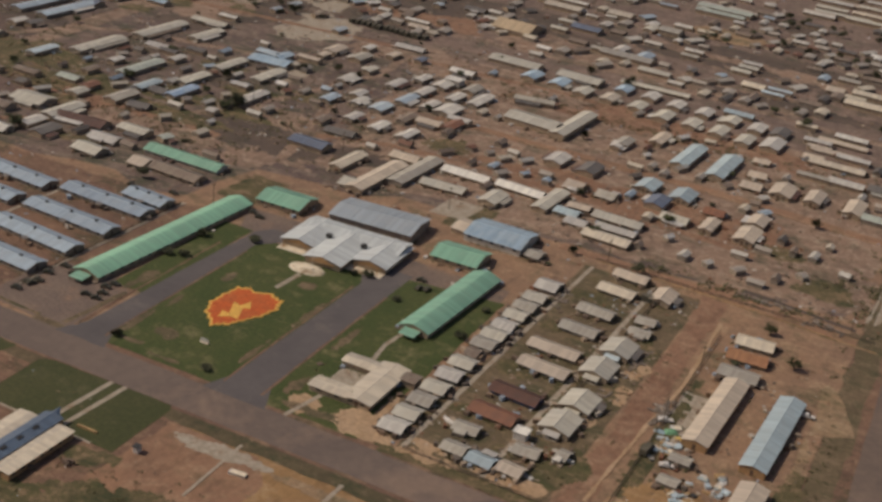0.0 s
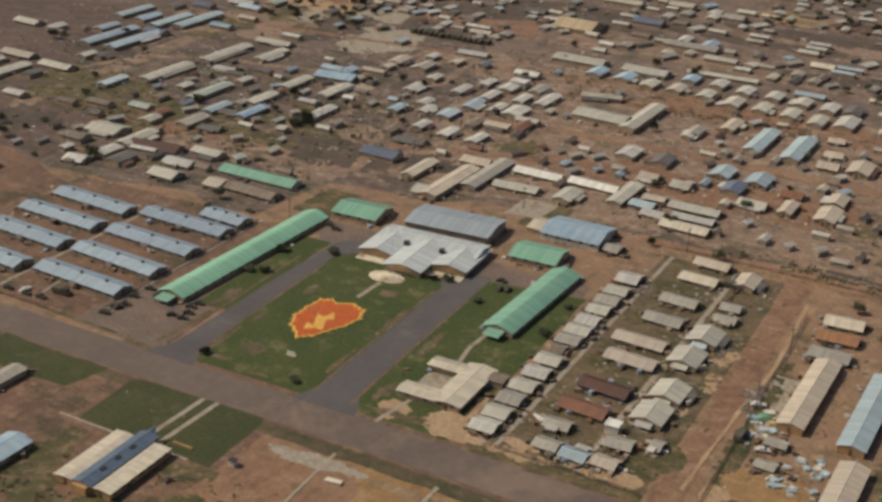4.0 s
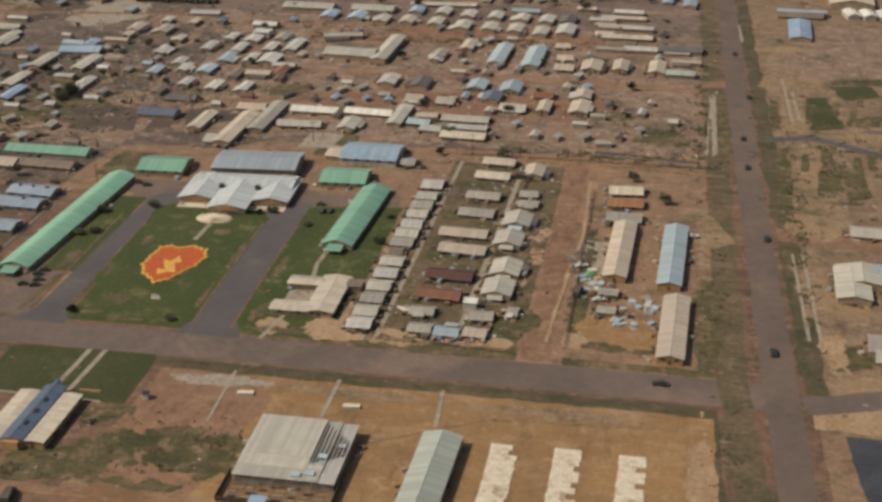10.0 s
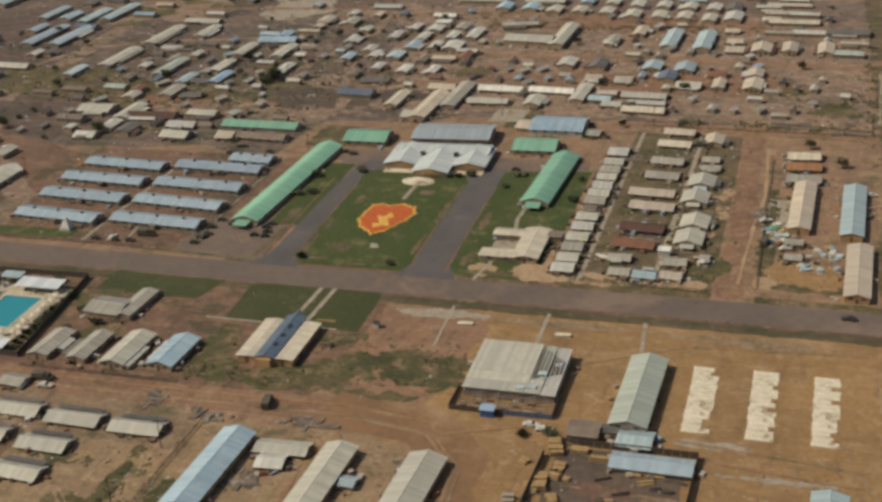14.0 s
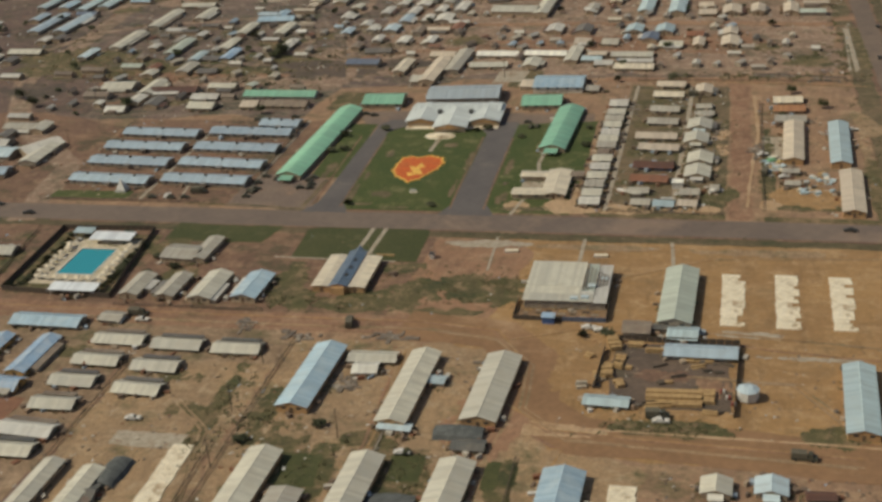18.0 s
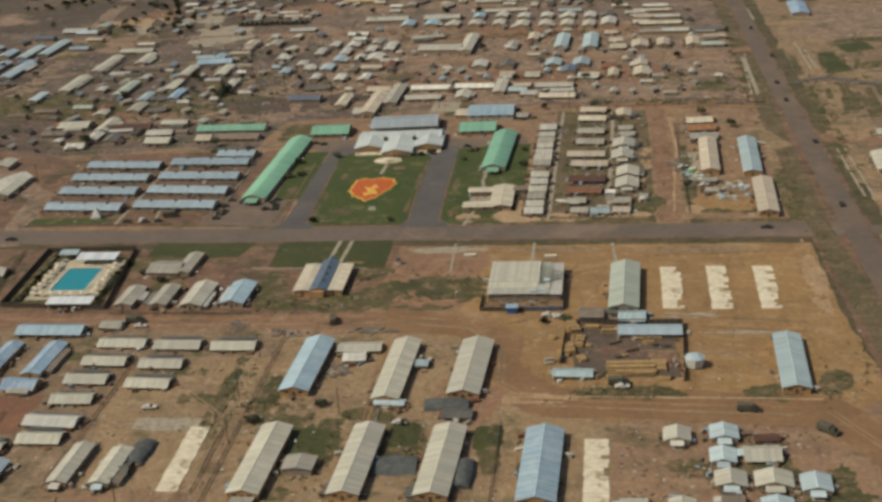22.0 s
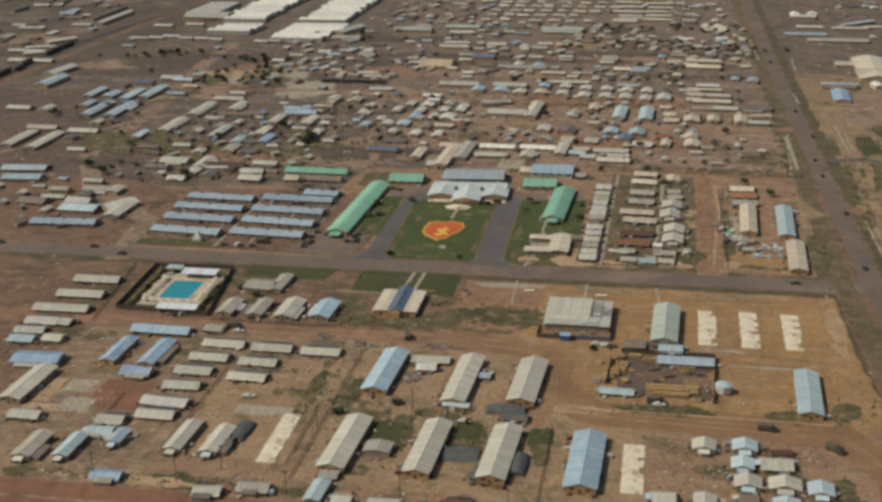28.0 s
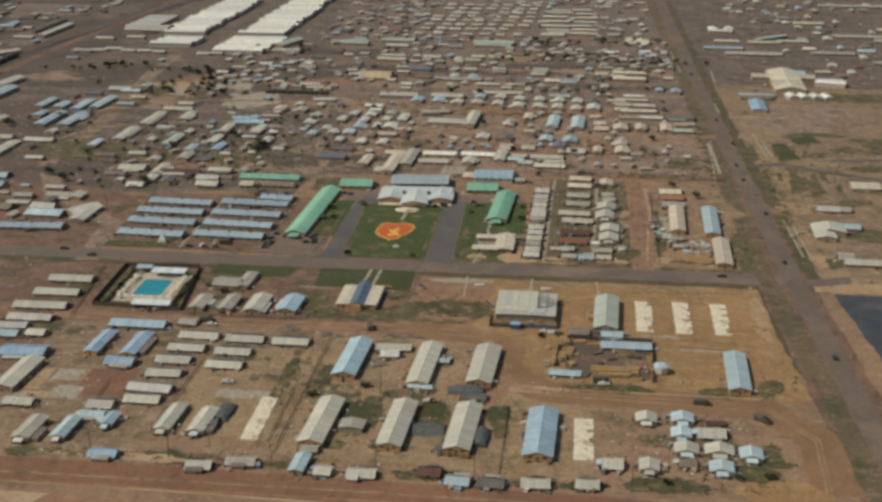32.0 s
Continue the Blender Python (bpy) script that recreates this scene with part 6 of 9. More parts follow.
def litter(x0, x1, y0, y1, count, size, label="scattered scrap, crates and rubble on earth"):
    g = Geo()
    for _ in range(count if y0 < 100 else int(0.6 * count)):
        x, y = rng.uniform(x0, x1), rng.uniform(y0, y1)
        if fractal(x, y, 0.05) < -0.12:
            continue
        a, b, c, th = size * rng.uniform(0.25, 1.2), size * rng.uniform(0.2, 0.7), size * rng.uniform(0.1, 0.5), rng.uniform(0, 3.14)
        u, w = Vector((math.cos(th), math.sin(th), 0)) * a, Vector((-math.sin(th), math.cos(th), 0)) * b
        p, q = Vector((x, y, 0)), Vector((0, 0, c))
        base = [p - u - w, p + u - w, p + u + w, p - u + w]
        g.hexa(base + [v * 1.0 + q for v in base])
    ob = new("litter", g.mesh("litter", LITTER))
    return tagged(ob, label, "litter", kind="stuff")


def weeds(cx, cy, rx, ry, count, size, mt):
    c = Geo()
    for _ in range(count):
        x, y = cx + rng.gauss(0, rx * 0.5), cy + rng.gauss(0, ry * 0.5)
        if fractal(x, y, 0.12) < 0:
            continue
        for j in range(4):
            p = Vector((x + rng.uniform(-size, size), y + rng.uniform(-size, size), rng.uniform(0.1, 0.45) * size + 0.1))
            d = Vector((rng.gauss(0, 1), rng.gauss(0, 1), rng.uniform(0.2, 0.9))).normalized() * size * rng.uniform(0.3, 0.6)
            e = d.orthogonal().normalized() * size * 0.35
            c.add([p - d * 0.5, p + e, p + d, p - e], [(0, 1, 2, 3)])
    ob = new("weeds", c.mesh("weeds", mt))
    return tagged(ob, "ragged clumps of weeds and low shrubs", "weeds", kind="stuff")


for args in ((-90, 36, -168, -106, 520, 0.55), (-140, 60, -222, -165, 700, 0.55), (-175, -100, -205, -95, 420, 0.7), (56, 104, 2, 150, 700, 0.7), (116, 160, 4, 130, 260, 0.6), (60, 170, -150, -96, 260, 0.5)):
    litter(*args)
for args in ((88, 148, -222, -165, 420, 0.6), (-60, 60, 150, 235, 600, 0.9), (60, 165, 160, 345, 900, 0.9), (-60, 60, 235, 345, 600, 0.9), (-130, -55, 175, 320, 800, 1.0), (-250, -130, 105, 320, 1000, 1.0), (-380, -250, 60, 420, 600, 1.0),
             (-60, 165, 330, 480, 600, 1.1), (-260, -60, 320, 480, 700, 1.2), (-180, -90, 5, 130, 260, 0.7), (198, 290, -20, 420, 420, 0.8), (-420, -170, -220, 60, 700, 0.8), (-60, 40, -86, -26, 120, 0.4), (-200, 150, 480, 900, 1100, 1.8), (200, 420, 420, 800, 700, 1.8)):
    litter(*args)
for k, (cx, cy, rx, ry, n_) in enumerate(((-25, -150, 8, 25, 160), (8, -160, 14, 8, 130), (25, -178, 8, 18, 160), (-1, -178, 7, 18, 150), (90, -146, 24, 5, 150), (150, -140, 14, 12, 130), (-62, -222, 30, 5, 120), (120, -222, 30, 6, 160), (167, -80, 4, 60, 220), (163, 40, 4, 50, 220), (157, 220, 4, 90, 220))):
    weeds(cx, cy, rx, ry, n_, 0.8 if cy < 100 else 1.2, weed_mat)
for k, (cx, cy, rx, ry, n_) in enumerate(((193, 110, 4, 90, 220), (220, 180, 40, 50, 400), (-30, -80, 30, 8, 220), (20, -64, 24, 14, 260), (95, 80, 18, 80, 300), (110, 165, 60, 6, 200), (-170, 160, 90, 18, 500), (-240, 220, 90, 60, 600), (-100, 210, 50, 40, 350), (60, 320, 90, 10, 400), (-60, 330, 80, 30, 400), (140, 205, 18, 12, 120), (-38, -150, 5, 40, 130))):
    weeds(cx, cy, rx, ry, n_, 0.8 if cy < 100 else 1.2, weed_mat)


# ---- fences and hedges between the blocks ----
def rail_fence(a, b, label="low dark post-and-rail fence between yards", height=1.3):
    a, b = Vector(a), Vector(b)
    ob = thing("yard_rail_fence", pose(a.x, a.y, 0, 0, 0, math.degrees(math.atan2(b.y - a.y, b.x - a.x))), label, "fence", "yard fences")
    ln = (b - a).length
    n = max(2, int(ln / 4))
    for i in range(n + 1):
        x = ln * i / n
        part("post", Geo().box(x - 0.08, x + 0.08, -0.08, 0.08, 0, height), POLE, ob)
    for z in (0.45, 1.0):
        part("rail", Geo().box(0, ln, -0.05, 0.05, z, z + 0.16), POLE, ob)
    return ob


for a, b in (((-30, -214), (-29, -106)), ((-79, -204), (-78, -122)), ((118, 6), (117, 128)), ((60, 159), (165, 158)), ((-100, -88), (-46, -88)), ((-152, -92), (-160, -26)), ((12, -206), (14, -108)), ((-175, 2), (-104, 1)), ((-88, 8), (-88, 98)), ((60, 1), (103, 0)), ((88, 2), (90, 148)), ((-110, -160), (-108, -205)), ((-34, -205), (-34, -166)), ((52, -165), (52, -222))):
    rail_fence(a, b)


# ---- buildings ----
building("barracks", -72.6, 70.2, 85.7, 11.5, 87.4, 2.1, "green", "long low barracks", "barracks", "green-roofed barracks", wall="tan", pitch=18, arch=True, detail=1, where="beside the parade lawn")
building("barracks", 32.5, 88.5, 53.3, 11.6, 87.4, 2.1, "green", "long low barracks", "barracks", "green-roofed barracks", wall="tan", pitch=18, arch=True, detail=1, where="beside the clubhouse lawn")
building("assembly_hall", -57.4, 125.6, 19.7, 16.0, 1.8, 2.4, "green", "square hall", "hall", "green-roofed halls", wall="tan", pitch=14, detail=1, where="beside headquarters")
building("assembly_hall", 18.7, 124.6, 18.9, 16.0, 2.2, 2.4, "green", "square hall", "hall", "green-roofed halls", wall="tan", pitch=14, detail=1, where="beside headquarters")
building("barracks", -113.2, 135.6, 37.5, 9.5, -1.1, 2.2, "green", "narrow barracks", "barracks", "green-roofed barracks", wall="white", pitch=14, detail=0, where="behind the compound")
building("office_hut", -106.5, 120.7, 24.6, 9.0, -3.5, 2.2, "dun", "low office hut", "hut", wall="tan", pitch=12, detail=1, where="before green barracks")
building("office_hut", -123.4, 119.9, 8.7, 10.0, -2.7, 2.2, "tan", "small office hut", "hut", wall="tan", pitch=12, detail=0)
building("supply_hall", -19.8, 132.0, 34.8, 20.0, 4.0, 3.7, "steel", "broad hall", "hall", wall="grey", pitch=8, detail=0, where="behind headquarters")
building("mess_hall", 23.5, 150.4, 24.1, 19.0, 0.1, 3.0, "milkblue", "wide mess hall", "hall", wall="white", pitch=12, detail=1, where="behind the green hall")
building("annex", 8.9, 149.5, 7.7, 12.0, -4.5, 2.5, "tan", "small annex", "annex", wall="tan", pitch=12, detail=0, where="beside the blue hall")
building("shed", 40.1, 145.1, 6.5, 8.0, -4.5, 2.1, "grey", "small storage shed", "shed", wall="grey", pitch=8, detail=0)
building("barracks", 76.7, 151.3, 13.6, 7.8, -4.5, 2.1, "tan", "narrow barracks hut", "barracks", "barracks between the footpaths", wall="grey", pitch=13, detail=1, where="between footpaths")
building("barracks", 76.3, 136.2, 14.2, 7.8, -4.5, 2.1, "cream", "narrow barracks hut", "barracks", "barracks between the footpaths", wall="grey", pitch=13, detail=1, where="between footpaths")
building("barracks", 75.8, 115.7, 13.4, 7.8, -4.5, 2.1, "grey", "narrow barracks hut", "barracks", "barracks between the footpaths", wall="grey", pitch=13, detail=1, where="between footpaths")
building("barracks", 75.7, 99.3, 13.7, 7.8, -4.5, 2.1, "grey", "narrow barracks hut", "barracks", "barracks between the footpaths", wall="grey", pitch=13, detail=1, where="between footpaths")
building("barracks", 74.0, 80.9, 17.8, 7.8, -3.3, 2.1, "tan", "narrow barracks hut", "barracks", "barracks between the footpaths", wall="grey", pitch=13, detail=1, where="between footpaths")
building("barracks", 75.9, 67.4, 17.2, 7.8, -4.7, 2.1, "tan", "narrow barracks hut", "barracks", "barracks between the footpaths", wall="grey", pitch=13, detail=1, where="between footpaths")
building("barracks", 75.0, 46.8, 16.5, 7.8, -4.5, 2.1, "rustdark", "narrow barracks hut", "barracks", "barracks between the footpaths", wall="blue", pitch=13, detail=1, where="between footpaths")
building("barracks", 74.1, 32.4, 15.2, 7.8, -4.5, 2.1, "rust", "narrow barracks hut", "barracks", "barracks between the footpaths", wall="grey", pitch=13, detail=1, where="between footpaths")
building("hut", 70.8, 20.3, 8.2, 6.4, 1.0, 1.9, "grey", "small hut", "hut", "small huts by the main road", wall="grey", pitch=12, detail=1, where="on a cluttered yard")
building("hut", 72.4, 9.0, 7.7, 6.4, -2.2, 1.9, "grey", "small hut", "hut", "small huts by the main road", wall="grey", pitch=12, detail=1, where="on a cluttered yard")
building("hut", 81.1, 7.9, 8.2, 6.4, -4.0, 1.9, "paleblue", "small hut", "hut", "small huts by the main road", wall="grey", pitch=12, detail=1, where="on a cluttered yard")
building("hut", 90.0, 19.7, 8.0, 6.4, 4.1, 1.9, "grey", "small hut", "hut", "small huts by the main road", wall="grey", pitch=12, detail=1, where="on a cluttered yard")
building("hut", 89.9, 8.7, 7.8, 6.4, -4.8, 1.9, "tan", "small hut", "hut", "small huts by the main road", wall="grey", pitch=12, detail=1, where="on a cluttered yard")
building("hut", 99.6, 24.0, 3.8, 6.4, -4.5, 1.9, "grey", "small hut", "hut", "small huts by the main road", wall="grey", pitch=12, detail=1, where="on a cluttered yard")
building("house", 92.0, 141.9, 11.8, 8.1, 88.4, 2.1, "tan", "small gabled house", "house", "gabled houses", wall="tan", pitch=17, detail=1, where="on bare earth")
building("hut", 92.6, 119.9, 7.3, 6.4, 2.6, 1.9, "grey", "small hut", "hut", "small huts by the main road", wall="grey", pitch=12, detail=1, where="on a cluttered yard")
building("hut", 93.7, 110.5, 7.6, 6.4, -1.0, 1.9, "grey", "small hut", "hut", "small huts by the main road", wall="grey", pitch=12, detail=1, where="on a cluttered yard")
building("house", 91.7, 93.8, 11.8, 10.4, 88.4, 2.1, "tan2", "small gabled house", "house", "gabled houses", wall="tan", pitch=17, detail=1, where="on bare earth")
building("house", 90.8, 76.9, 11.8, 10.4, 88.4, 2.1, "tan2", "small gabled house", "house", "gabled houses", wall="tan", pitch=17, detail=1, where="on bare earth")
building("house", 93.1, 53.4, 11.8, 10.4, 88.4, 2.1, "tan2", "small gabled house", "house", "gabled houses", wall="tan", pitch=17, detail=1, where="on bare earth")
building("house", 92.6, 38.6, 11.8, 10.4, 88.4, 2.1, "tan2", "small gabled house", "house", "gabled houses", wall="tan", pitch=17, detail=1, where="on bare earth")
building("barracks", 129.2, 128.5, 13.1, 8.6, 4.3, 2.2, "cream", "short barracks hut", "barracks", "three short barracks", wall="tan", pitch=13, detail=1, where="beside the dirt street")
building("barracks", 129.5, 116.7, 13.9, 8.6, 2.8, 2.2, "orange", "short barracks hut", "barracks", "three short barracks", wall="tan", pitch=13, detail=1, where="beside the dirt street")
building("barracks", 130.0, 103.3, 13.4, 8.6, -1.8, 2.2, "grey", "short barracks hut", "barracks", "three short barracks", wall="tan", pitch=13, detail=1, where="beside the dirt street")
building("warehouse", 130.4, 74.0, 45.3, 8.4, 88.4, 2.5, "tan", "long gabled warehouse", "warehouse", "warehouses by the wide road", wall="ochre", pitch=15, detail=1, where="near the road corner")
building("warehouse", 148.6, 72.3, 48.0, 8.5, 88.4, 2.5, "paleblue", "long gabled warehouse", "warehouse", "warehouses by the wide road", wall="ochre", pitch=15, detail=1, where="near the road corner")
building("warehouse", 150.3, 20.4, 41.0, 8.7, 88.4, 2.5, "tan", "long gabled warehouse", "warehouse", "warehouses by the wide road", wall="ochre", pitch=15, detail=1, where="near the road corner")
building("shed", 128.6, 42.5, 6.7, 5.0, -2.3, 1.9, "grey", "small storage shed", "shed", wall="grey", pitch=8, detail=0)
building("shed", 128.9, 29.8, 6.3, 5.0, -4.5, 1.9, "grey", "small storage shed", "shed", wall="grey", pitch=8, detail=0)
building("barracks", -151.9, 78.7, 37.6, 9.8, -4.0, 2.1, "steelblue", "long barracks", "barracks", "rows of blue-roofed barracks", wall="grey", pitch=15, detail=1, where="in parallel rows")
building("barracks", -152.6, 61.0, 38.3, 9.8, -3.5, 2.1, "steelblue", "long barracks", "barracks", "rows of blue-roofed barracks", wall="grey", pitch=15, detail=1, where="in parallel rows")
building("barracks", -151.8, 42.5, 38.1, 9.8, -4.0, 2.1, "steelblue", "long barracks", "barracks", "rows of blue-roofed barracks", wall="grey", pitch=15, detail=1, where="in parallel rows")
building("barracks", -151.5, 21.9, 36.6, 9.8, -4.5, 2.1, "steelblue", "long barracks", "barracks", "rows of blue-roofed barracks", wall="grey", pitch=15, detail=1, where="in parallel rows")
building("barracks", -108.9, 80.8, 39.4, 9.8, -2.8, 2.1, "steelblue", "long barracks", "barracks", "rows of blue-roofed barracks", wall="grey", pitch=15, detail=1, where="in parallel rows")
building("barracks", -108.8, 60.7, 39.5, 9.8, -3.4, 2.1, "steelblue", "long barracks", "barracks", "rows of blue-roofed barracks", wall="grey", pitch=15, detail=1, where="in parallel rows")
building("barracks", -108.6, 41.5, 38.9, 9.8, -4.9, 2.1, "steelblue", "long barracks", "barracks", "rows of blue-roofed barracks", wall="grey", pitch=15, detail=1, where="in parallel rows")
building("barracks", -108.9, 23.0, 38.3, 9.8, -3.4, 2.1, "steelblue", "long barracks", "barracks", "rows of blue-roofed barracks", wall="grey", pitch=15, detail=1, where="in parallel rows")
building("barracks", -98.7, 92.3, 19.5, 9.8, -4.5, 2.1, "steelblue", "long barracks", "barracks", "rows of blue-roofed barracks", wall="grey", pitch=15, detail=1, where="in parallel rows")
building("barracks", -220.7, 27.3, 35.4, 9.8, 2.7, 2.1, "steelblue", "long barracks", "barracks", "rows of blue-roofed barracks", wall="grey", pitch=15, detail=1, where="in parallel rows")
building("quarters", -96.5, -75.0, 17.0, 7.6, 87.4, 2.1, "grey", "gabled quarters", "house", "quarters beside the pool", wall="tan", pitch=16, detail=1, where="beside the pool")
building("quarters", -83.0, -74.5, 18.0, 7.2, 87.4, 2.1, "grey", "gabled quarters", "house", "quarters beside the pool", wall="tan", pitch=16, detail=1, where="beside the pool")
building("quarters", -69.8, -74.0, 21.0, 9.2, 87.4, 2.2, "tan2", "gabled quarters", "house", "quarters beside the pool", wall="tan", pitch=16, detail=1, where="beside the pool")
building("quarters", -54.5, -73.0, 19.5, 9.6, 87.4, 2.2, "milkblue", "gabled quarters", "house", "quarters beside the pool", wall="tan", pitch=16, detail=1, where="beside the pool")
building("bathhouse", -90.4, -48.2, 13.7, 12.0, -4.9, 2.2, "grey", "low bathhouse wing", "building", "bathhouse wings", wall="tan", pitch=12, detail=0, where="beside the pool")
building("bathhouse", -82.5, -44.2, 19.7, 6.5, 87.4, 2.2, "grey", "low bathhouse wing", "building", "bathhouse wings", wall="tan", pitch=12, detail=0, where="beside the pool")
building("mess_hall", 90.5, -70.7, 39.0, 11.0, 88.4, 3.0, "palegreen", "long mess hall", "hall", wall="grey", pitch=16, detail=2, where="on the dirt yard")
building("annex", 92.9, -94.0, 9.7, 9.0, -2.7, 2.2, "paleblue", "kitchen annex", "annex", wall="grey", pitch=8, detail=0, where="behind the mess hall")
building("open_shed", 98.7, -104.8, 21.9, 8.0, -0.8, 2.2, "steelblue", "long open shed", "shed", "timber-yard sheds", wall="grey", pitch=8, detail=0, where="in the timber yard")
building("open_shed", 73.3, -135.0, 13.3, 6.0, -2.9, 1.9, "paleblue", "low shed", "shed", "timber-yard sheds", wall="grey", pitch=8, detail=0, where="at the timber yard edge")
building("warehouse", 142.9, -128.8, 37.0, 9.3, 88.4, 2.5, "paleblue", "large gabled warehouse", "warehouse", wall="ochre", pitch=15, detail=1, where="on the dirt yard")
building("barracks", -15.3, -130.6, 37.4, 10.3, 87.4, 2.5, "milkblue", "long gabled barracks", "barracks", "long barracks by the dirt road", wall="ochre", pitch=16, detail=2, where="along the dirt road")
building("barracks", 15.5, -133.9, 41.3, 9.4, 87.4, 2.5, "tan2", "long gabled barracks", "barracks", "long barracks by the dirt road", wall="ochre", pitch=16, detail=2, where="along the dirt road")
building("barracks", 39.9, -132.3, 37.7, 10.8, 87.4, 2.5, "tan2", "long gabled barracks", "barracks", "long barracks by the dirt road", wall="ochre", pitch=16, detail=2, where="along the dirt road")
building("passage_hut", 0.0, -116.4, 15.4, 7.0, 2.0, 1.9, "tan2", "low linking hut", "hut", wall="tan", pitch=10, detail=0, where="between two barracks")
building("passage_hut", -0.6, -123.3, 8.1, 7.0, 4.3, 1.9, "white", "low linking hut", "hut", wall="tan", pitch=10, detail=0, where="between two barracks")
building("barracks", -16.9, -189.6, 38.0, 9.9, 87.4, 2.5, "tan2", "long gabled barracks", "barracks", "long barracks on the southern block", wall="ochre", pitch=16, detail=2, where="on grassy earth")
building("barracks", 11.9, -189.2, 38.2, 9.8, 87.4, 2.5, "tan2", "long gabled barracks", "barracks", "long barracks on the southern block", wall="ochre", pitch=16, detail=2, where="on grassy earth")
building("barracks", 36.7, -189.4, 38.0, 10.2, 87.4, 2.5, "tan2", "long gabled barracks", "barracks", "long barracks on the southern block", wall="ochre", pitch=16, detail=2, where="on grassy earth")
building("barracks", 65.6, -191.1, 38.7, 11.4, 88.4, 2.5, "milkblue", "long gabled barracks", "barracks", "long barracks on the southern block", wall="ochre", pitch=16, detail=2, where="on grassy earth")
building("hut", -86.3, -112.0, 17.7, 7.8, -1.3, 1.9, "tan2", "narrow hut", "hut", "narrow huts on the dusty lot", wall="grey", pitch=14, detail=0, where="on the dusty lot")
building("hut", -88.0, -125.5, 16.0, 7.8, -1.8, 1.9, "tan2", "narrow hut", "hut", "narrow huts on the dusty lot", wall="grey", pitch=14, detail=0, where="on the dusty lot")
building("hut", -89.8, -138.5, 15.2, 7.8, -1.8, 1.9, "tan2", "narrow hut", "hut", "narrow huts on the dusty lot", wall="grey", pitch=14, detail=0, where="on the dusty lot")
building("hut", -89.7, -151.8, 14.7, 7.8, 0.3, 1.9, "tan2", "narrow hut", "hut", "narrow huts on the dusty lot", wall="grey", pitch=14, detail=0, where="on the dusty lot")
building("hut", -90.8, -166.5, 18.3, 7.8, -4.5, 2.1, "white", "narrow hut", "hut", "narrow huts on the dusty lot", wall="grey", pitch=14, detail=0, where="on the dusty lot")
building("hut", -90.6, -176.6, 14.6, 7.8, -0.7, 1.9, "tan2", "narrow hut", "hut", "narrow huts on the dusty lot", wall="grey", pitch=14, detail=0, where="on the dusty lot")
building("hut", -65.6, -113.6, 17.2, 7.8, -1.4, 1.9, "tan2", "narrow hut", "hut", "narrow huts on the dusty lot", wall="grey", pitch=14, detail=0, where="on the dusty lot")
building("hut", -45.1, -114.4, 16.2, 7.8, 0.1, 1.9, "tan2", "narrow hut", "hut", "narrow huts on the dusty lot", wall="grey", pitch=14, detail=0, where="on the dusty lot")
building("hut", -67.2, -127.5, 15.7, 7.8, -1.7, 1.9, "tan2", "narrow hut", "hut", "narrow huts on the dusty lot", wall="grey", pitch=14, detail=0, where="on the dusty lot")
building("hut", -67.3, -141.2, 15.5, 7.8, -3.2, 1.9, "tan2", "narrow hut", "hut", "narrow huts on the dusty lot", wall="grey", pitch=14, detail=0, where="on the dusty lot")
building("hut", -105.2, -182.9, 10.6, 7.8, -1.4, 1.9, "tan2", "narrow hut", "hut", "narrow huts on the dusty lot", wall="grey", pitch=14, detail=0, where="on the dusty lot")
building("quarters", -126.4, -125.5, 23.5, 6.8, 87.4, 2.2, "blue", "yellow-walled quarters", "house", "blue-roofed quarters", wall="yellow", pitch=16, detail=1, where="on red earth")
building("quarters", -110.1, -125.8, 24.0, 7.4, 87.4, 2.2, "blue", "yellow-walled quarters", "house", "blue-roofed quarters", wall="yellow", pitch=16, detail=1, where="on red earth")
building("quarters", -111.2, -143.2, 12.5, 8.8, -3.8, 2.2, "blue", "yellow-walled quarters", "house", "blue-roofed quarters", wall="yellow", pitch=16, detail=1, where="on red earth")
building("canteen", -117.0, -102.3, 25.6, 9.0, -1.5, 2.2, "milkblue", "long canteen", "canteen", wall="tan", pitch=12, detail=1, where="beside the dirt road")
building("shed", -95.6, -97.7, 8.6, 7.0, -4.5, 1.9, "grey", "small storage shed", "shed", wall="grey", pitch=8, detail=0)
building("warehouse", -148.3, -160.1, 30.2, 9.3, 87.4, 2.5, "tan2", "large gabled warehouse", "warehouse", wall="tan", pitch=14, detail=1)
building("barracks", -168.3, -49.6, 21.9, 8.6, -0.0, 2.1, "tan2", "narrow barracks hut", "barracks", "western barracks huts", wall="grey", pitch=14, detail=1, where="west of the pool")
building("barracks", -168.3, -67.9, 21.8, 8.6, 0.4, 2.1, "tan2", "narrow barracks hut", "barracks", "western barracks huts", wall="grey", pitch=14, detail=1, where="west of the pool")
building("barracks", -169.5, -85.0, 25.2, 8.6, 0.3, 2.1, "tan2", "narrow barracks hut", "barracks", "western barracks huts", wall="grey", pitch=14, detail=1, where="west of the pool")
building("hut", -171.5, -99.4, 14.7, 8.8, 0.6, 1.9, "ash", "small hut", "hut", "western huts", wall="grey", pitch=12, detail=1)
building("hut", -161.9, -99.4, 7.6, 7.5, -4.5, 1.9, "ash", "small hut", "hut", "western huts", wall="grey", pitch=12, detail=1)
building("hut", -172.2, -109.6, 13.1, 7.5, 2.5, 1.9, "ash", "small hut", "hut", "western huts", wall="grey", pitch=12, detail=1)
building("hut", -158.7, -116.3, 8.9, 7.5, -3.4, 1.9, "tan2", "small hut", "hut", "western huts", wall="grey", pitch=12, detail=1)
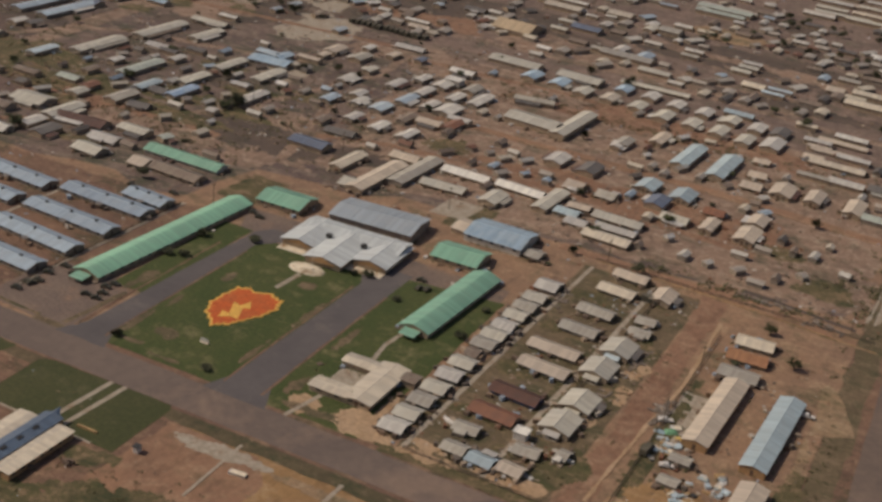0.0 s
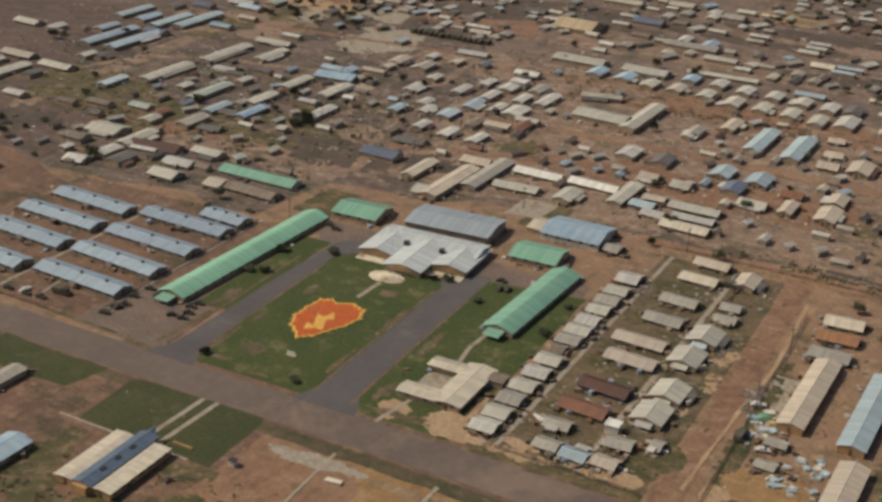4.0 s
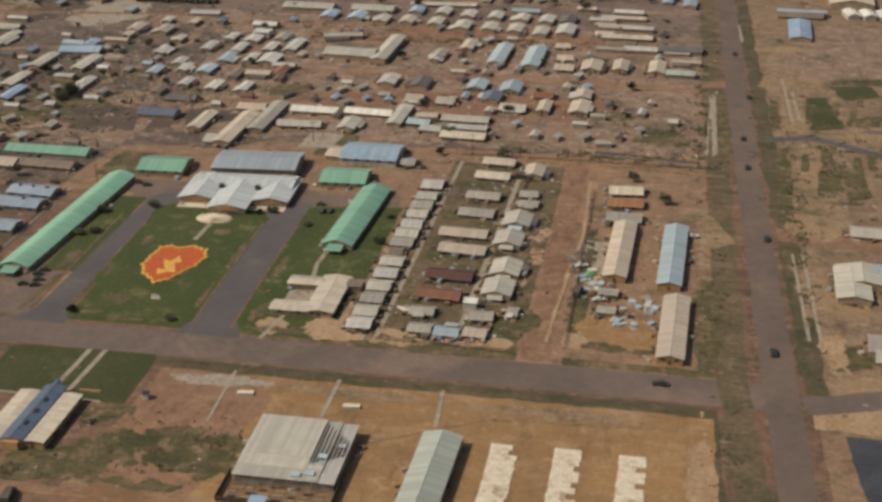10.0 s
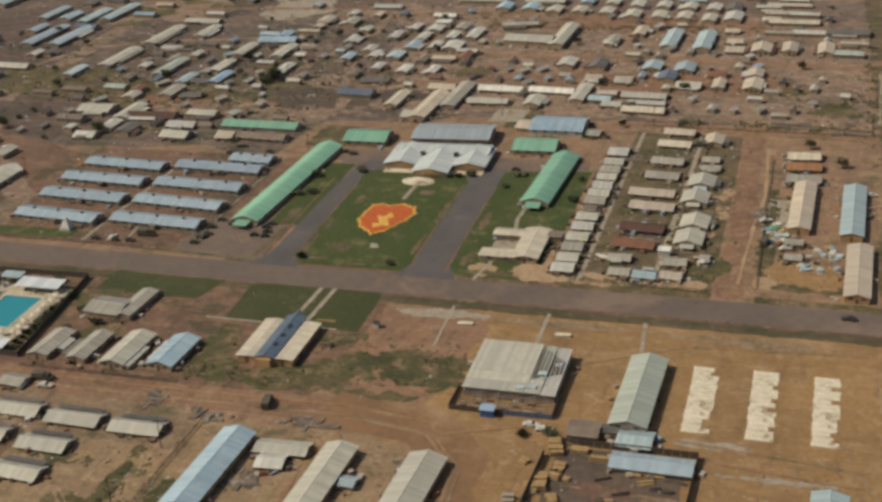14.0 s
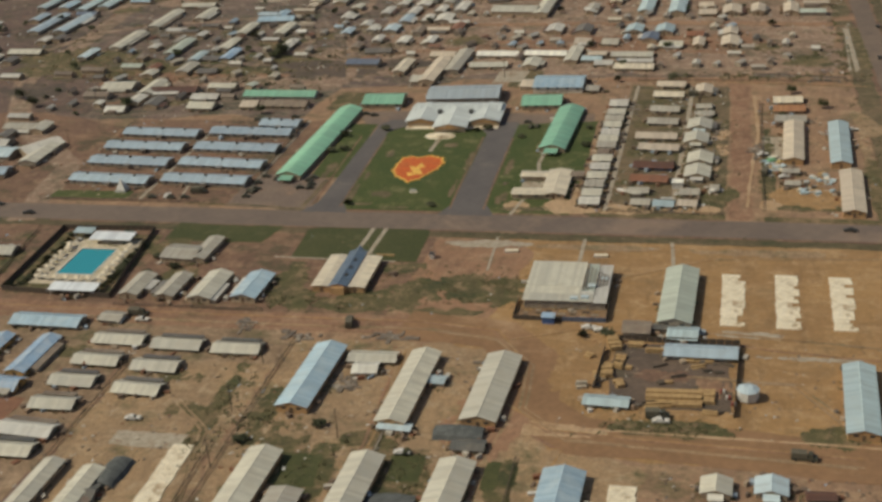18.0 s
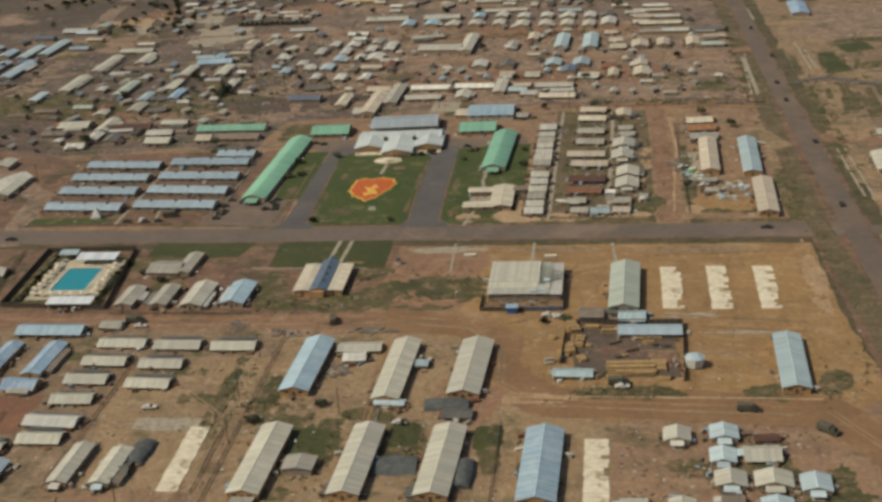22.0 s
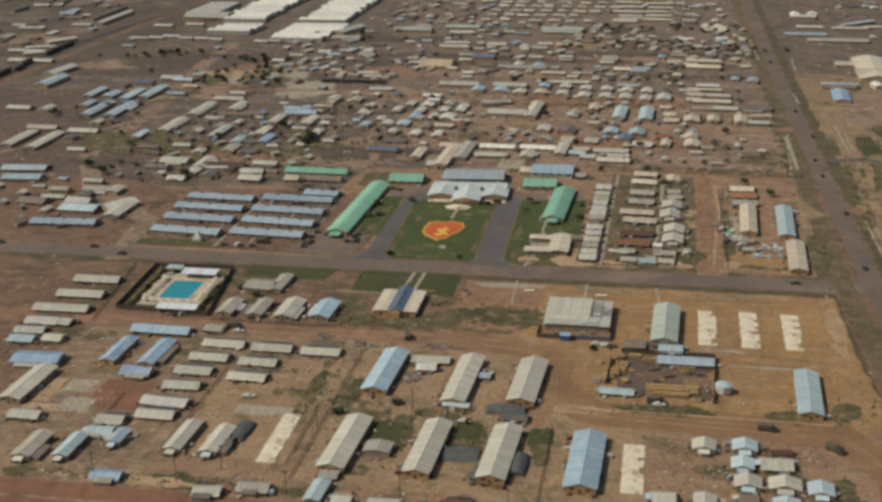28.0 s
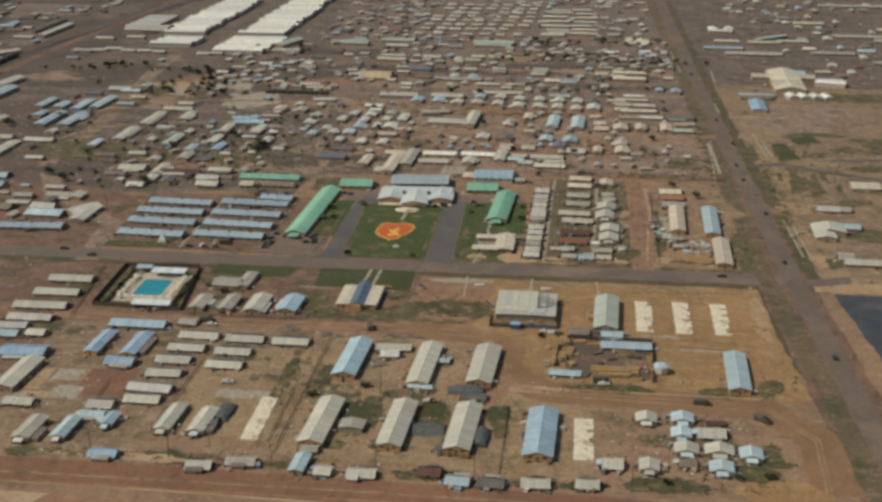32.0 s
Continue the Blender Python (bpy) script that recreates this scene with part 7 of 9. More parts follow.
building("hut", -171.4, -118.6, 11.3, 7.5, -1.0, 1.9, "paleblue", "small hut", "hut", "western huts", wall="grey", pitch=12, detail=1)
building("hut", -155.4, -137.5, 19.7, 11.2, 3.2, 2.2, "blue", "small hut", "hut", "western huts", wall="grey", pitch=12, detail=1)
building("hut", -138.0, -183.5, 12.5, 7.5, -2.2, 1.9, "tan2", "small hut", "hut", "western huts", wall="grey", pitch=12, detail=1)
building("house", -124.1, -206.4, 18.2, 7.4, 87.4, 2.2, "grey", "gabled house", "house", "southwestern houses", wall="tan", pitch=16, detail=1, where="on bare earth")
building("house", -110.8, -204.9, 16.8, 6.2, 87.4, 2.2, "paleblue", "gabled house", "house", "southwestern houses", wall="tan", pitch=16, detail=1, where="on bare earth")
building("house", -104.9, -192.6, 10.0, 7.5, 0.9, 2.1, "paleblue", "gabled house", "house", "southwestern houses", wall="tan", pitch=16, detail=1, where="on bare earth")
building("house", -96.8, -196.2, 10.6, 5.6, 87.4, 2.1, "steelblue", "gabled house", "house", "southwestern houses", wall="tan", pitch=16, detail=1, where="on bare earth")
building("house", -74.4, -192.5, 21.8, 6.7, 87.4, 2.2, "tan2", "gabled house", "house", "southwestern houses", wall="tan", pitch=16, detail=1, where="on bare earth")
building("house", -61.5, -193.7, 19.9, 6.8, 87.4, 2.2, "tan2", "gabled house", "house", "southwestern houses", wall="tan", pitch=16, detail=1, where="on bare earth")
building("roadside_hut", -90.2, -221.7, 10.6, 7.2, 0.2, 1.9, "blue", "small roadside hut", "hut", "huts along the red road", wall="tan", pitch=14, detail=1, where="along the red road")
building("roadside_hut", -53.5, -226.9, 9.4, 7.2, 4.0, 1.9, "tan2", "small roadside hut", "hut", "huts along the red road", wall="tan", pitch=14, detail=1, where="along the red road")
building("roadside_hut", -39.4, -222.5, 11.0, 7.2, 2.7, 1.9, "grey", "small roadside hut", "hut", "huts along the red road", wall="tan", pitch=14, detail=1, where="along the red road")
building("roadside_hut", -18.2, -222.7, 13.5, 5.8, 87.4, 2.1, "paleblue", "small roadside hut", "hut", "huts along the red road", wall="tan", pitch=14, detail=1, where="along the red road")
building("roadside_hut", -9.0, -226.1, 6.5, 7.2, -4.6, 1.9, "tan2", "small roadside hut", "hut", "huts along the red road", wall="tan", pitch=14, detail=1, where="along the red road")
building("roadside_hut", 4.6, -226.7, 10.5, 7.2, -0.4, 1.9, "tan2", "small roadside hut", "hut", "huts along the red road", wall="tan", pitch=14, detail=1, where="along the red road")
building("roadside_hut", 38.4, -228.4, 8.8, 7.2, -4.0, 1.9, "paleblue", "small roadside hut", "hut", "huts along the red road", wall="tan", pitch=14, detail=1, where="along the red road")
building("roadside_hut", 49.9, -228.7, 9.7, 7.2, -3.1, 1.9, "darkgrey", "small roadside hut", "hut", "huts along the red road", wall="tan", pitch=14, detail=1, where="along the red road")
building("roadside_hut", 65.2, -227.4, 10.3, 7.2, 1.8, 1.9, "tan2", "small roadside hut", "hut", "huts along the red road", wall="tan", pitch=14, detail=1, where="along the red road")
building("roadside_hut", 83.0, -226.1, 8.4, 7.2, -1.8, 1.9, "tan2", "small roadside hut", "hut", "huts along the red road", wall="tan", pitch=14, detail=1, where="along the red road")
building("roadside_hut", 28.1, -223.0, 8.6, 7.2, -4.5, 1.9, "rustdark", "small roadside hut", "hut", "huts along the red road", wall="tan", pitch=14, detail=1, where="along the red road")
building("bungalow", 104.7, -173.8, 7.7, 8.2, 88.4, 1.9, "tan2", "small gabled bungalow", "bungalow", "bungalow cluster", wall="tan", pitch=17, detail=1, where="in a crowded cluster")
building("bungalow", 118.3, -172.5, 7.7, 8.6, 88.4, 1.9, "iceblue", "small gabled bungalow", "bungalow", "bungalow cluster", wall="tan", pitch=17, detail=1, where="in a crowded cluster")
building("bungalow", 117.1, -185.2, 7.7, 7.6, 88.4, 1.9, "iceblue", "small gabled bungalow", "bungalow", "bungalow cluster", wall="tan", pitch=17, detail=1, where="in a crowded cluster")
building("bungalow", 128.2, -183.1, 10.7, 8.6, 2.0, 1.9, "tan2", "small gabled bungalow", "bungalow", "bungalow cluster", wall="tan", pitch=17, detail=1, where="in a crowded cluster")
building("bungalow", 118.3, -197.3, 7.7, 9.0, 88.4, 1.9, "tan2", "small gabled bungalow", "bungalow", "bungalow cluster", wall="tan", pitch=17, detail=1, where="in a crowded cluster")
building("bungalow", 129.9, -197.3, 7.7, 10.6, 88.4, 1.9, "tan2", "small gabled bungalow", "bungalow", "bungalow cluster", wall="tan", pitch=17, detail=1, where="in a crowded cluster")
building("bungalow", 141.0, -198.9, 8.4, 8.5, 88.4, 1.9, "iceblue", "small gabled bungalow", "bungalow", "bungalow cluster", wall="tan", pitch=17, detail=1, where="in a crowded cluster")
building("bungalow", 129.6, -210.2, 7.7, 8.8, 88.4, 1.9, "iceblue", "small gabled bungalow", "bungalow", "bungalow cluster", wall="tan", pitch=17, detail=1, where="in a crowded cluster")
building("bungalow", 91.7, -210.5, 7.7, 8.6, 0.9, 1.9, "tan2", "small gabled bungalow", "bungalow", "bungalow cluster", wall="tan", pitch=17, detail=1, where="in a crowded cluster")
building("bungalow", 104.5, -211.4, 8.3, 7.4, 88.4, 1.9, "tan2", "small gabled bungalow", "bungalow", "bungalow cluster", wall="tan", pitch=17, detail=1, where="in a crowded cluster")
building("bungalow", 118.1, -207.2, 6.4, 6.5, -0.2, 1.9, "dun", "small gabled bungalow", "bungalow", "bungalow cluster", wall="tan", pitch=17, detail=1, where="in a crowded cluster")
building("building", 206.8, 361.8, 35.8, 11.8, 88.4, 2.2, "blue", "low building", "building", "buildings beyond the wide road", wall="tan", pitch=12, detail=0, where="beyond the wide road")
building("building", 208.7, 391.8, 24.7, 8.8, -2.0, 2.2, "dun", "low building", "building", "buildings beyond the wide road", wall="tan", pitch=12, detail=0, where="beyond the wide road")
building("building", 236.7, 434.3, 20.1, 28.0, 0.2, 3.7, "tan", "low building", "building", "buildings beyond the wide road", wall="tan", pitch=12, detail=0, where="beyond the wide road")
building("building", 249.5, 476.4, 16.1, 22.0, 2.0, 3.7, "paleblue", "low building", "building", "buildings beyond the wide road", wall="tan", pitch=12, detail=0, where="beyond the wide road")
building("building", 207.4, 59.9, 23.6, 11.7, 88.4, 2.2, "tan2", "low building", "building", "buildings beyond the wide road", wall="tan", pitch=12, detail=0, where="beyond the wide road")
building("building", 213.7, 69.5, 10.1, 12.5, -0.4, 2.2, "paleblue", "low building", "building", "buildings beyond the wide road", wall="tan", pitch=12, detail=0, where="beyond the wide road")
building("building", 216.9, 102.9, 12.7, 8.8, -4.5, 2.2, "tan2", "low building", "building", "buildings beyond the wide road", wall="tan", pitch=12, detail=0, where="beyond the wide road")
building("building", 212.2, 19.7, 8.0, 11.2, -4.5, 2.2, "grey", "low building", "building", "buildings beyond the wide road", wall="tan", pitch=12, detail=0, where="beyond the wide road")
building("building", 219.7, 103.6, 19.3, 8.8, -3.5, 2.2, "grey", "low building", "building", "buildings beyond the wide road", wall="tan", pitch=12, detail=0, where="beyond the wide road")
building("building", 211.0, 65.8, 14.6, 17.6, 88.4, 2.2, "tan2", "low building", "building", "buildings beyond the wide road", wall="tan", pitch=12, detail=0, where="beyond the wide road")
building("building", 223.5, 71.3, 10.2, 8.8, -4.5, 2.2, "paleblue", "low building", "building", "buildings beyond the wide road", wall="tan", pitch=12, detail=0, where="beyond the wide road")
building("building", 221.7, 13.2, 23.9, 8.8, -2.0, 2.2, "tan2", "low building", "building", "buildings beyond the wide road", wall="tan", pitch=12, detail=0, where="beyond the wide road")
building("building", 245.9, 150.8, 17.1, 14.0, -1.9, 2.2, "cream", "low building", "building", "buildings beyond the wide road", wall="tan", pitch=12, detail=0, where="beyond the wide road")
building("building", 297.9, 582.3, 38.9, 8.8, -2.0, 2.2, "grey", "low building", "building", "buildings beyond the wide road", wall="tan", pitch=12, detail=0, where="beyond the wide road")
building("building", 227.0, 573.2, 50.5, 10.0, -2.0, 2.2, "grey", "low building", "building", "buildings beyond the wide road", wall="tan", pitch=12, detail=0, where="beyond the wide road")
building("building", 202.2, 597.3, 35.4, 11.2, -2.0, 2.2, "steelblue", "low building", "building", "buildings beyond the wide road", wall="tan", pitch=12, detail=0, where="beyond the wide road")
building("building", 239.0, 468.5, 51.1, 16.0, -2.0, 3.0, "tan", "low building", "building", "buildings beyond the wide road", wall="tan", pitch=12, detail=0, where="beyond the wide road")
building("building", 274.7, 452.2, 19.6, 20.0, -2.0, 2.6, "white", "low building", "building", "buildings beyond the wide road", wall="tan", pitch=12, detail=0, where="beyond the wide road")
building("building", 207.1, 685.2, 22.7, 12.0, -2.0, 3.0, "white", "low building", "building", "buildings beyond the wide road", wall="tan", pitch=12, detail=0, where="beyond the wide road")
building("building", 243.5, 631.8, 31.1, 8.8, 0.3, 2.2, "tan", "low building", "building", "buildings beyond the wide road", wall="tan", pitch=12, detail=0, where="beyond the wide road")
building("building", 336.4, 671.0, 43.5, 8.8, -2.0, 2.2, "grey", "low building", "building", "buildings beyond the wide road", wall="tan", pitch=12, detail=0, where="beyond the wide road")
building("school", -19.5, 285.9, 27.0, 14.0, -4.5, 3.0, "tan2", "broad wing", "building", "wings of the broad building", wall="tan", pitch=13, detail=0, where="among the far huts")
building("school", -2.7, 295.9, 42.6, 8.4, 87.4, 3.0, "tan2", "broad wing", "building", "wings of the broad building", wall="tan", pitch=13, detail=0, where="among the far huts")
building("warehouse", 55.7, 294.9, 33.1, 8.5, 87.4, 2.5, "paleblue", "gabled warehouse", "warehouse", "pair of gabled warehouses", wall="tan", pitch=16, detail=0, where="among the far huts")
building("warehouse", 73.2, 292.3, 33.6, 9.4, 88.4, 2.5, "paleblue", "gabled warehouse", "warehouse", "pair of gabled warehouses", wall="tan", pitch=16, detail=0, where="among the far huts")
building("house", 52.2, 245.1, 13.7, 9.3, 87.4, 2.2, "paleblue", "small gabled house", "house", "gabled houses", wall="tan", pitch=17, detail=1, where="on bare earth")
building("house", 68.4, 244.1, 14.3, 10.0, 88.4, 2.2, "paleblue", "small gabled house", "house", "gabled houses", wall="tan", pitch=17, detail=1, where="on bare earth")
building("house", 103.1, 282.3, 16.2, 10.4, 88.4, 2.2, "tan", "small gabled house", "house", "gabled houses", wall="tan", pitch=17, detail=1, where="on bare earth")
building("house", 117.2, 284.5, 16.5, 7.9, 88.4, 2.2, "tan", "small gabled house", "house", "gabled houses", wall="tan", pitch=17, detail=1, where="on bare earth")
building("house", 134.8, 284.3, 18.8, 8.3, 88.4, 2.2, "tan", "small gabled house", "house", "gabled houses", wall="tan", pitch=17, detail=1, where="on bare earth")
building("house", 102.8, 220.2, 16.5, 9.2, 88.4, 2.2, "tan", "small gabled house", "house", "gabled houses", wall="tan", pitch=17, detail=1, where="on bare earth")
building("house", 102.8, 238.5, 12.8, 7.9, 88.4, 2.2, "tan", "small gabled house", "house", "gabled houses", wall="tan", pitch=17, detail=1, where="on bare earth")
building("house", 87.0, 219.6, 14.8, 6.2, 88.4, 2.2, "tan", "small gabled house", "house", "gabled houses", wall="tan", pitch=17, detail=1, where="on bare earth")
building("house", 84.7, 235.9, 9.2, 7.5, 0.2, 2.2, "rust", "small gabled house", "house", "gabled houses", wall="tan", pitch=17, detail=1, where="on bare earth")
building("house", 37.2, 309.4, 17.4, 7.0, 87.4, 2.2, "tan", "small gabled house", "house", "gabled houses", wall="tan", pitch=17, detail=1, where="on bare earth")
building("house", 89.8, 279.5, 9.7, 8.8, -0.8, 2.1, "tan", "small gabled house", "house", "gabled houses", wall="tan", pitch=17, detail=1, where="on bare earth")
building("house", 88.6, 295.5, 8.5, 7.5, 3.7, 2.1, "tan", "small gabled house", "house", "gabled houses", wall="tan", pitch=17, detail=1, where="on bare earth")
building("house", 85.6, 315.7, 8.1, 6.2, 2.0, 2.1, "tan", "small gabled house", "house", "gabled houses", wall="tan", pitch=17, detail=1, where="on bare earth")
building("house", 73.1, 217.2, 12.3, 8.8, -4.5, 2.1, "tan2", "small gabled house", "house", "gabled houses", wall="tan", pitch=17, detail=1, where="on bare earth")
building("house", 26.7, 222.9, 8.9, 10.0, -4.5, 2.1, "tan", "small gabled house", "house", "gabled houses", wall="tan", pitch=17, detail=1, where="on bare earth")
building("house", 41.4, 222.0, 9.1, 8.8, -4.5, 2.1, "grey", "small gabled house", "house", "gabled houses", wall="tan", pitch=17, detail=1, where="on bare earth")
building("barracks", 54.3, 199.3, 21.5, 8.1, -1.5, 2.2, "tan2", "short barracks hut", "barracks", "huts north of the compound", wall="tan", pitch=12, detail=0, where="north of the compound")
building("barracks", 56.8, 179.0, 20.0, 8.8, -3.7, 2.2, "cream", "short barracks hut", "barracks", "huts north of the compound", wall="tan", pitch=12, detail=0, where="north of the compound")
building("barracks", 57.1, 188.8, 17.1, 6.2, -1.6, 2.2, "ash", "short barracks hut", "barracks", "huts north of the compound", wall="tan", pitch=12, detail=0, where="north of the compound")
building("barracks", 34.6, 192.9, 10.7, 7.5, -4.5, 2.1, "paleblue", "short barracks hut", "barracks", "huts north of the compound", wall="tan", pitch=12, detail=0, where="north of the compound")
building("barracks", 36.5, 201.8, 9.9, 6.2, 1.9, 2.1, "tan", "short barracks hut", "barracks", "huts north of the compound", wall="tan", pitch=12, detail=0, where="north of the compound")
building("barracks", 41.2, 186.1, 9.6, 7.5, -4.5, 1.9, "ash", "short barracks hut", "barracks", "huts north of the compound", wall="tan", pitch=12, detail=0, where="north of the compound")
building("house", 4.9, 184.0, 14.3, 8.5, 87.4, 2.2, "tan2", "gabled house", "house", "gabled houses", wall="tan", pitch=16, detail=0)
building("barracks", -17.2, 182.7, 20.0, 8.1, 2.2, 2.1, "tan2", "short barracks hut", "barracks", "huts north of the compound", wall="tan", pitch=12, detail=0, where="north of the compound")
building("barracks", 24.5, 199.1, 25.6, 7.1, 87.4, 2.1, "tan2", "short barracks hut", "barracks", "huts north of the compound", wall="tan", pitch=12, detail=0, where="north of the compound")
building("barracks", -15.4, 201.7, 22.3, 8.0, -2.0, 2.1, "bright", "long low barracks", "barracks", "whitish barracks", wall="tan", pitch=14, detail=0, where="north of the compound")
building("barracks", 9.7, 202.3, 22.5, 8.0, -4.5, 2.1, "bright", "long low barracks", "barracks", "whitish barracks", wall="tan", pitch=14, detail=0, where="north of the compound")
building("workshop", -42.8, 171.8, 39.0, 8.4, 87.4, 2.5, "tan", "gabled workshop", "workshop", wall="tan", pitch=14, detail=0, where="north of the compound")
building("workshop", -47.4, 159.0, 9.1, 10.0, -4.5, 2.2, "tan2", "gabled workshop", "workshop", wall="tan", pitch=14, detail=0, where="north of the compound")
building("quonset", -61.0, 179.1, 22.1, 6.7, 87.4, 2.2, "cream", "rounded storehouse", "storehouse", wall="tan", pitch=18, detail=0)
building("hut", -44.5, 201.0, 13.8, 8.8, -3.3, 2.2, "tan", "low hut", "hut", wall="tan", pitch=12, detail=0)
building("covered_walk", -33.8, 189.3, 37.0, 8.2, 87.4, 2.1, "grey", "narrow covered walk", "shed", wall="grey", pitch=10, detail=0)
building("hut", -52.8, 296.4, 20.6, 6.9, 87.4, 2.1, "ash", "tightly packed hut", "hut", "packed huts north of headquarters", wall="grey", pitch=13, detail=0, where="in a packed cluster")
building("hut", -58.6, 271.4, 15.1, 10.1, 87.4, 2.1, "ash", "tightly packed hut", "hut", "packed huts north of headquarters", wall="grey", pitch=13, detail=0, where="in a packed cluster")
building("hut", -77.6, 307.1, 17.0, 8.3, 87.4, 2.1, "ash", "tightly packed hut", "hut", "packed huts north of headquarters", wall="grey", pitch=13, detail=0, where="in a packed cluster")
building("hut", -80.1, 288.1, 14.6, 6.2, 87.4, 2.1, "ash", "tightly packed hut", "hut", "packed huts north of headquarters", wall="grey", pitch=13, detail=0, where="in a packed cluster")
building("hut", -80.9, 270.9, 15.4, 6.6, 87.4, 2.1, "steelblue", "tightly packed hut", "hut", "packed huts north of headquarters", wall="grey", pitch=13, detail=0, where="in a packed cluster")
building("hut", -68.3, 271.0, 14.0, 5.9, 87.4, 2.1, "ash", "tightly packed hut", "hut", "packed huts north of headquarters", wall="grey", pitch=13, detail=0, where="in a packed cluster")
building("hut", -96.6, 288.8, 14.4, 6.1, 87.4, 2.1, "ash", "tightly packed hut", "hut", "packed huts north of headquarters", wall="grey", pitch=13, detail=0, where="in a packed cluster")
building("hut", -90.4, 306.7, 12.2, 5.7, 87.4, 2.1, "ash", "tightly packed hut", "hut", "packed huts north of headquarters", wall="grey", pitch=13, detail=0, where="in a packed cluster")
building("hut", -64.2, 291.4, 14.0, 6.0, 87.4, 2.1, "ash", "tightly packed hut", "hut", "packed huts north of headquarters", wall="grey", pitch=13, detail=0, where="in a packed cluster")
building("hut", -84.7, 250.8, 12.7, 7.9, 87.4, 2.1, "iceblue", "tightly packed hut", "hut", "packed huts north of headquarters", wall="grey", pitch=13, detail=0, where="in a packed cluster")
building("hut", -109.4, 245.4, 11.7, 6.2, 87.4, 2.1, "steelblue", "tightly packed hut", "hut", "packed huts north of headquarters", wall="grey", pitch=13, detail=0, where="in a packed cluster")
building("hut", -87.5, 229.8, 11.0, 5.7, 87.4, 2.1, "ash", "tightly packed hut", "hut", "packed huts north of headquarters", wall="grey", pitch=13, detail=0, where="in a packed cluster")
building("hut", -72.3, 226.9, 12.9, 6.2, 87.4, 2.1, "white", "tightly packed hut", "hut", "packed huts north of headquarters", wall="grey", pitch=13, detail=0, where="in a packed cluster")
building("hut", -57.1, 226.7, 13.3, 5.8, 87.4, 2.1, "white", "tightly packed hut", "hut", "packed huts north of headquarters", wall="grey", pitch=13, detail=0, where="in a packed cluster")
building("hut", -47.1, 253.0, 15.8, 6.8, 87.4, 2.1, "rust", "tightly packed hut", "hut", "packed huts north of headquarters", wall="grey", pitch=13, detail=0, where="in a packed cluster")
building("hut", -96.3, 251.3, 11.7, 5.7, 87.4, 2.1, "ash", "tightly packed hut", "hut", "packed huts north of headquarters", wall="grey", pitch=13, detail=0, where="in a packed cluster")
building("hut", -67.9, 246.1, 13.8, 5.9, 87.4, 2.1, "dun", "tightly packed hut", "hut", "packed huts north of headquarters", wall="grey", pitch=13, detail=0, where="in a packed cluster")
building("hut", -81.8, 208.3, 14.7, 7.5, 4.5, 2.1, "dkgrey", "tightly packed hut", "hut", "packed huts north of headquarters", wall="grey", pitch=13, detail=0, where="in a packed cluster")
building("hut", -121.7, 352.9, 17.8, 7.5, 2.0, 1.9, "ash", "tightly packed hut", "hut", "packed huts north of headquarters", wall="grey", pitch=13, detail=0, where="in a packed cluster")
building("hut", -118.6, 278.8, 14.3, 6.1, 87.4, 2.1, "ash", "tightly packed hut", "hut", "packed huts north of headquarters", wall="grey", pitch=13, detail=0, where="in a packed cluster")
building("barracks_hut", -237.7, 230.9, 34.6, 8.0, 87.4, 2.2, "tan2", "scattered hut", "hut", "scattered huts northwest", wall="grey", pitch=13, detail=0, where="among scrub")
building("barracks_hut", -233.0, 275.9, 37.8, 8.3, 87.4, 2.2, "tan2", "scattered hut", "hut", "scattered huts northwest", wall="grey", pitch=13, detail=0, where="among scrub")
building("barracks_hut", -199.9, 216.6, 30.2, 7.5, 87.4, 2.2, "palegreen", "scattered hut", "hut", "scattered huts northwest", wall="grey", pitch=13, detail=0, where="among scrub")
building("barracks_hut", -249.6, 203.8, 17.4, 6.2, 87.4, 2.2, "iceblue", "scattered hut", "hut", "scattered huts northwest", wall="grey", pitch=13, detail=0, where="among scrub")
building("barracks_hut", -307.3, 268.8, 41.0, 8.4, 87.4, 2.2, "steelblue", "scattered hut", "hut", "scattered huts northwest", wall="grey", pitch=13, detail=0, where="among scrub")
building("barracks_hut", -290.2, 268.7, 39.6, 8.4, 87.4, 2.2, "steelblue", "scattered hut", "hut", "scattered huts northwest", wall="grey", pitch=13, detail=0, where="among scrub")
building("barracks_hut", -171.8, 221.3, 20.6, 6.6, 87.4, 2.2, "tan2", "scattered hut", "hut", "scattered huts northwest", wall="grey", pitch=13, detail=0, where="among scrub")
building("barracks_hut", -163.9, 201.7, 19.4, 6.4, 87.4, 2.2, "blue", "scattered hut", "hut", "scattered huts northwest", wall="grey", pitch=13, detail=0, where="among scrub")
building("barracks_hut", -172.2, 252.4, 22.5, 6.8, 87.4, 2.2, "tan2", "scattered hut", "hut", "scattered huts northwest", wall="grey", pitch=13, detail=0, where="among scrub")
building("barracks_hut", -160.9, 273.1, 22.1, 12.5, 4.5, 2.2, "milkblue", "scattered hut", "hut", "scattered huts northwest", wall="grey", pitch=13, detail=0, where="among scrub")
building("barracks_hut", -148.9, 251.7, 23.3, 6.8, 87.4, 2.2, "tan2", "scattered hut", "hut", "scattered huts northwest", wall="grey", pitch=13, detail=0, where="among scrub")
building("barracks_hut", -136.3, 218.5, 21.0, 6.6, 87.4, 2.2, "ash", "scattered hut", "hut", "scattered huts northwest", wall="grey", pitch=13, detail=0, where="among scrub")
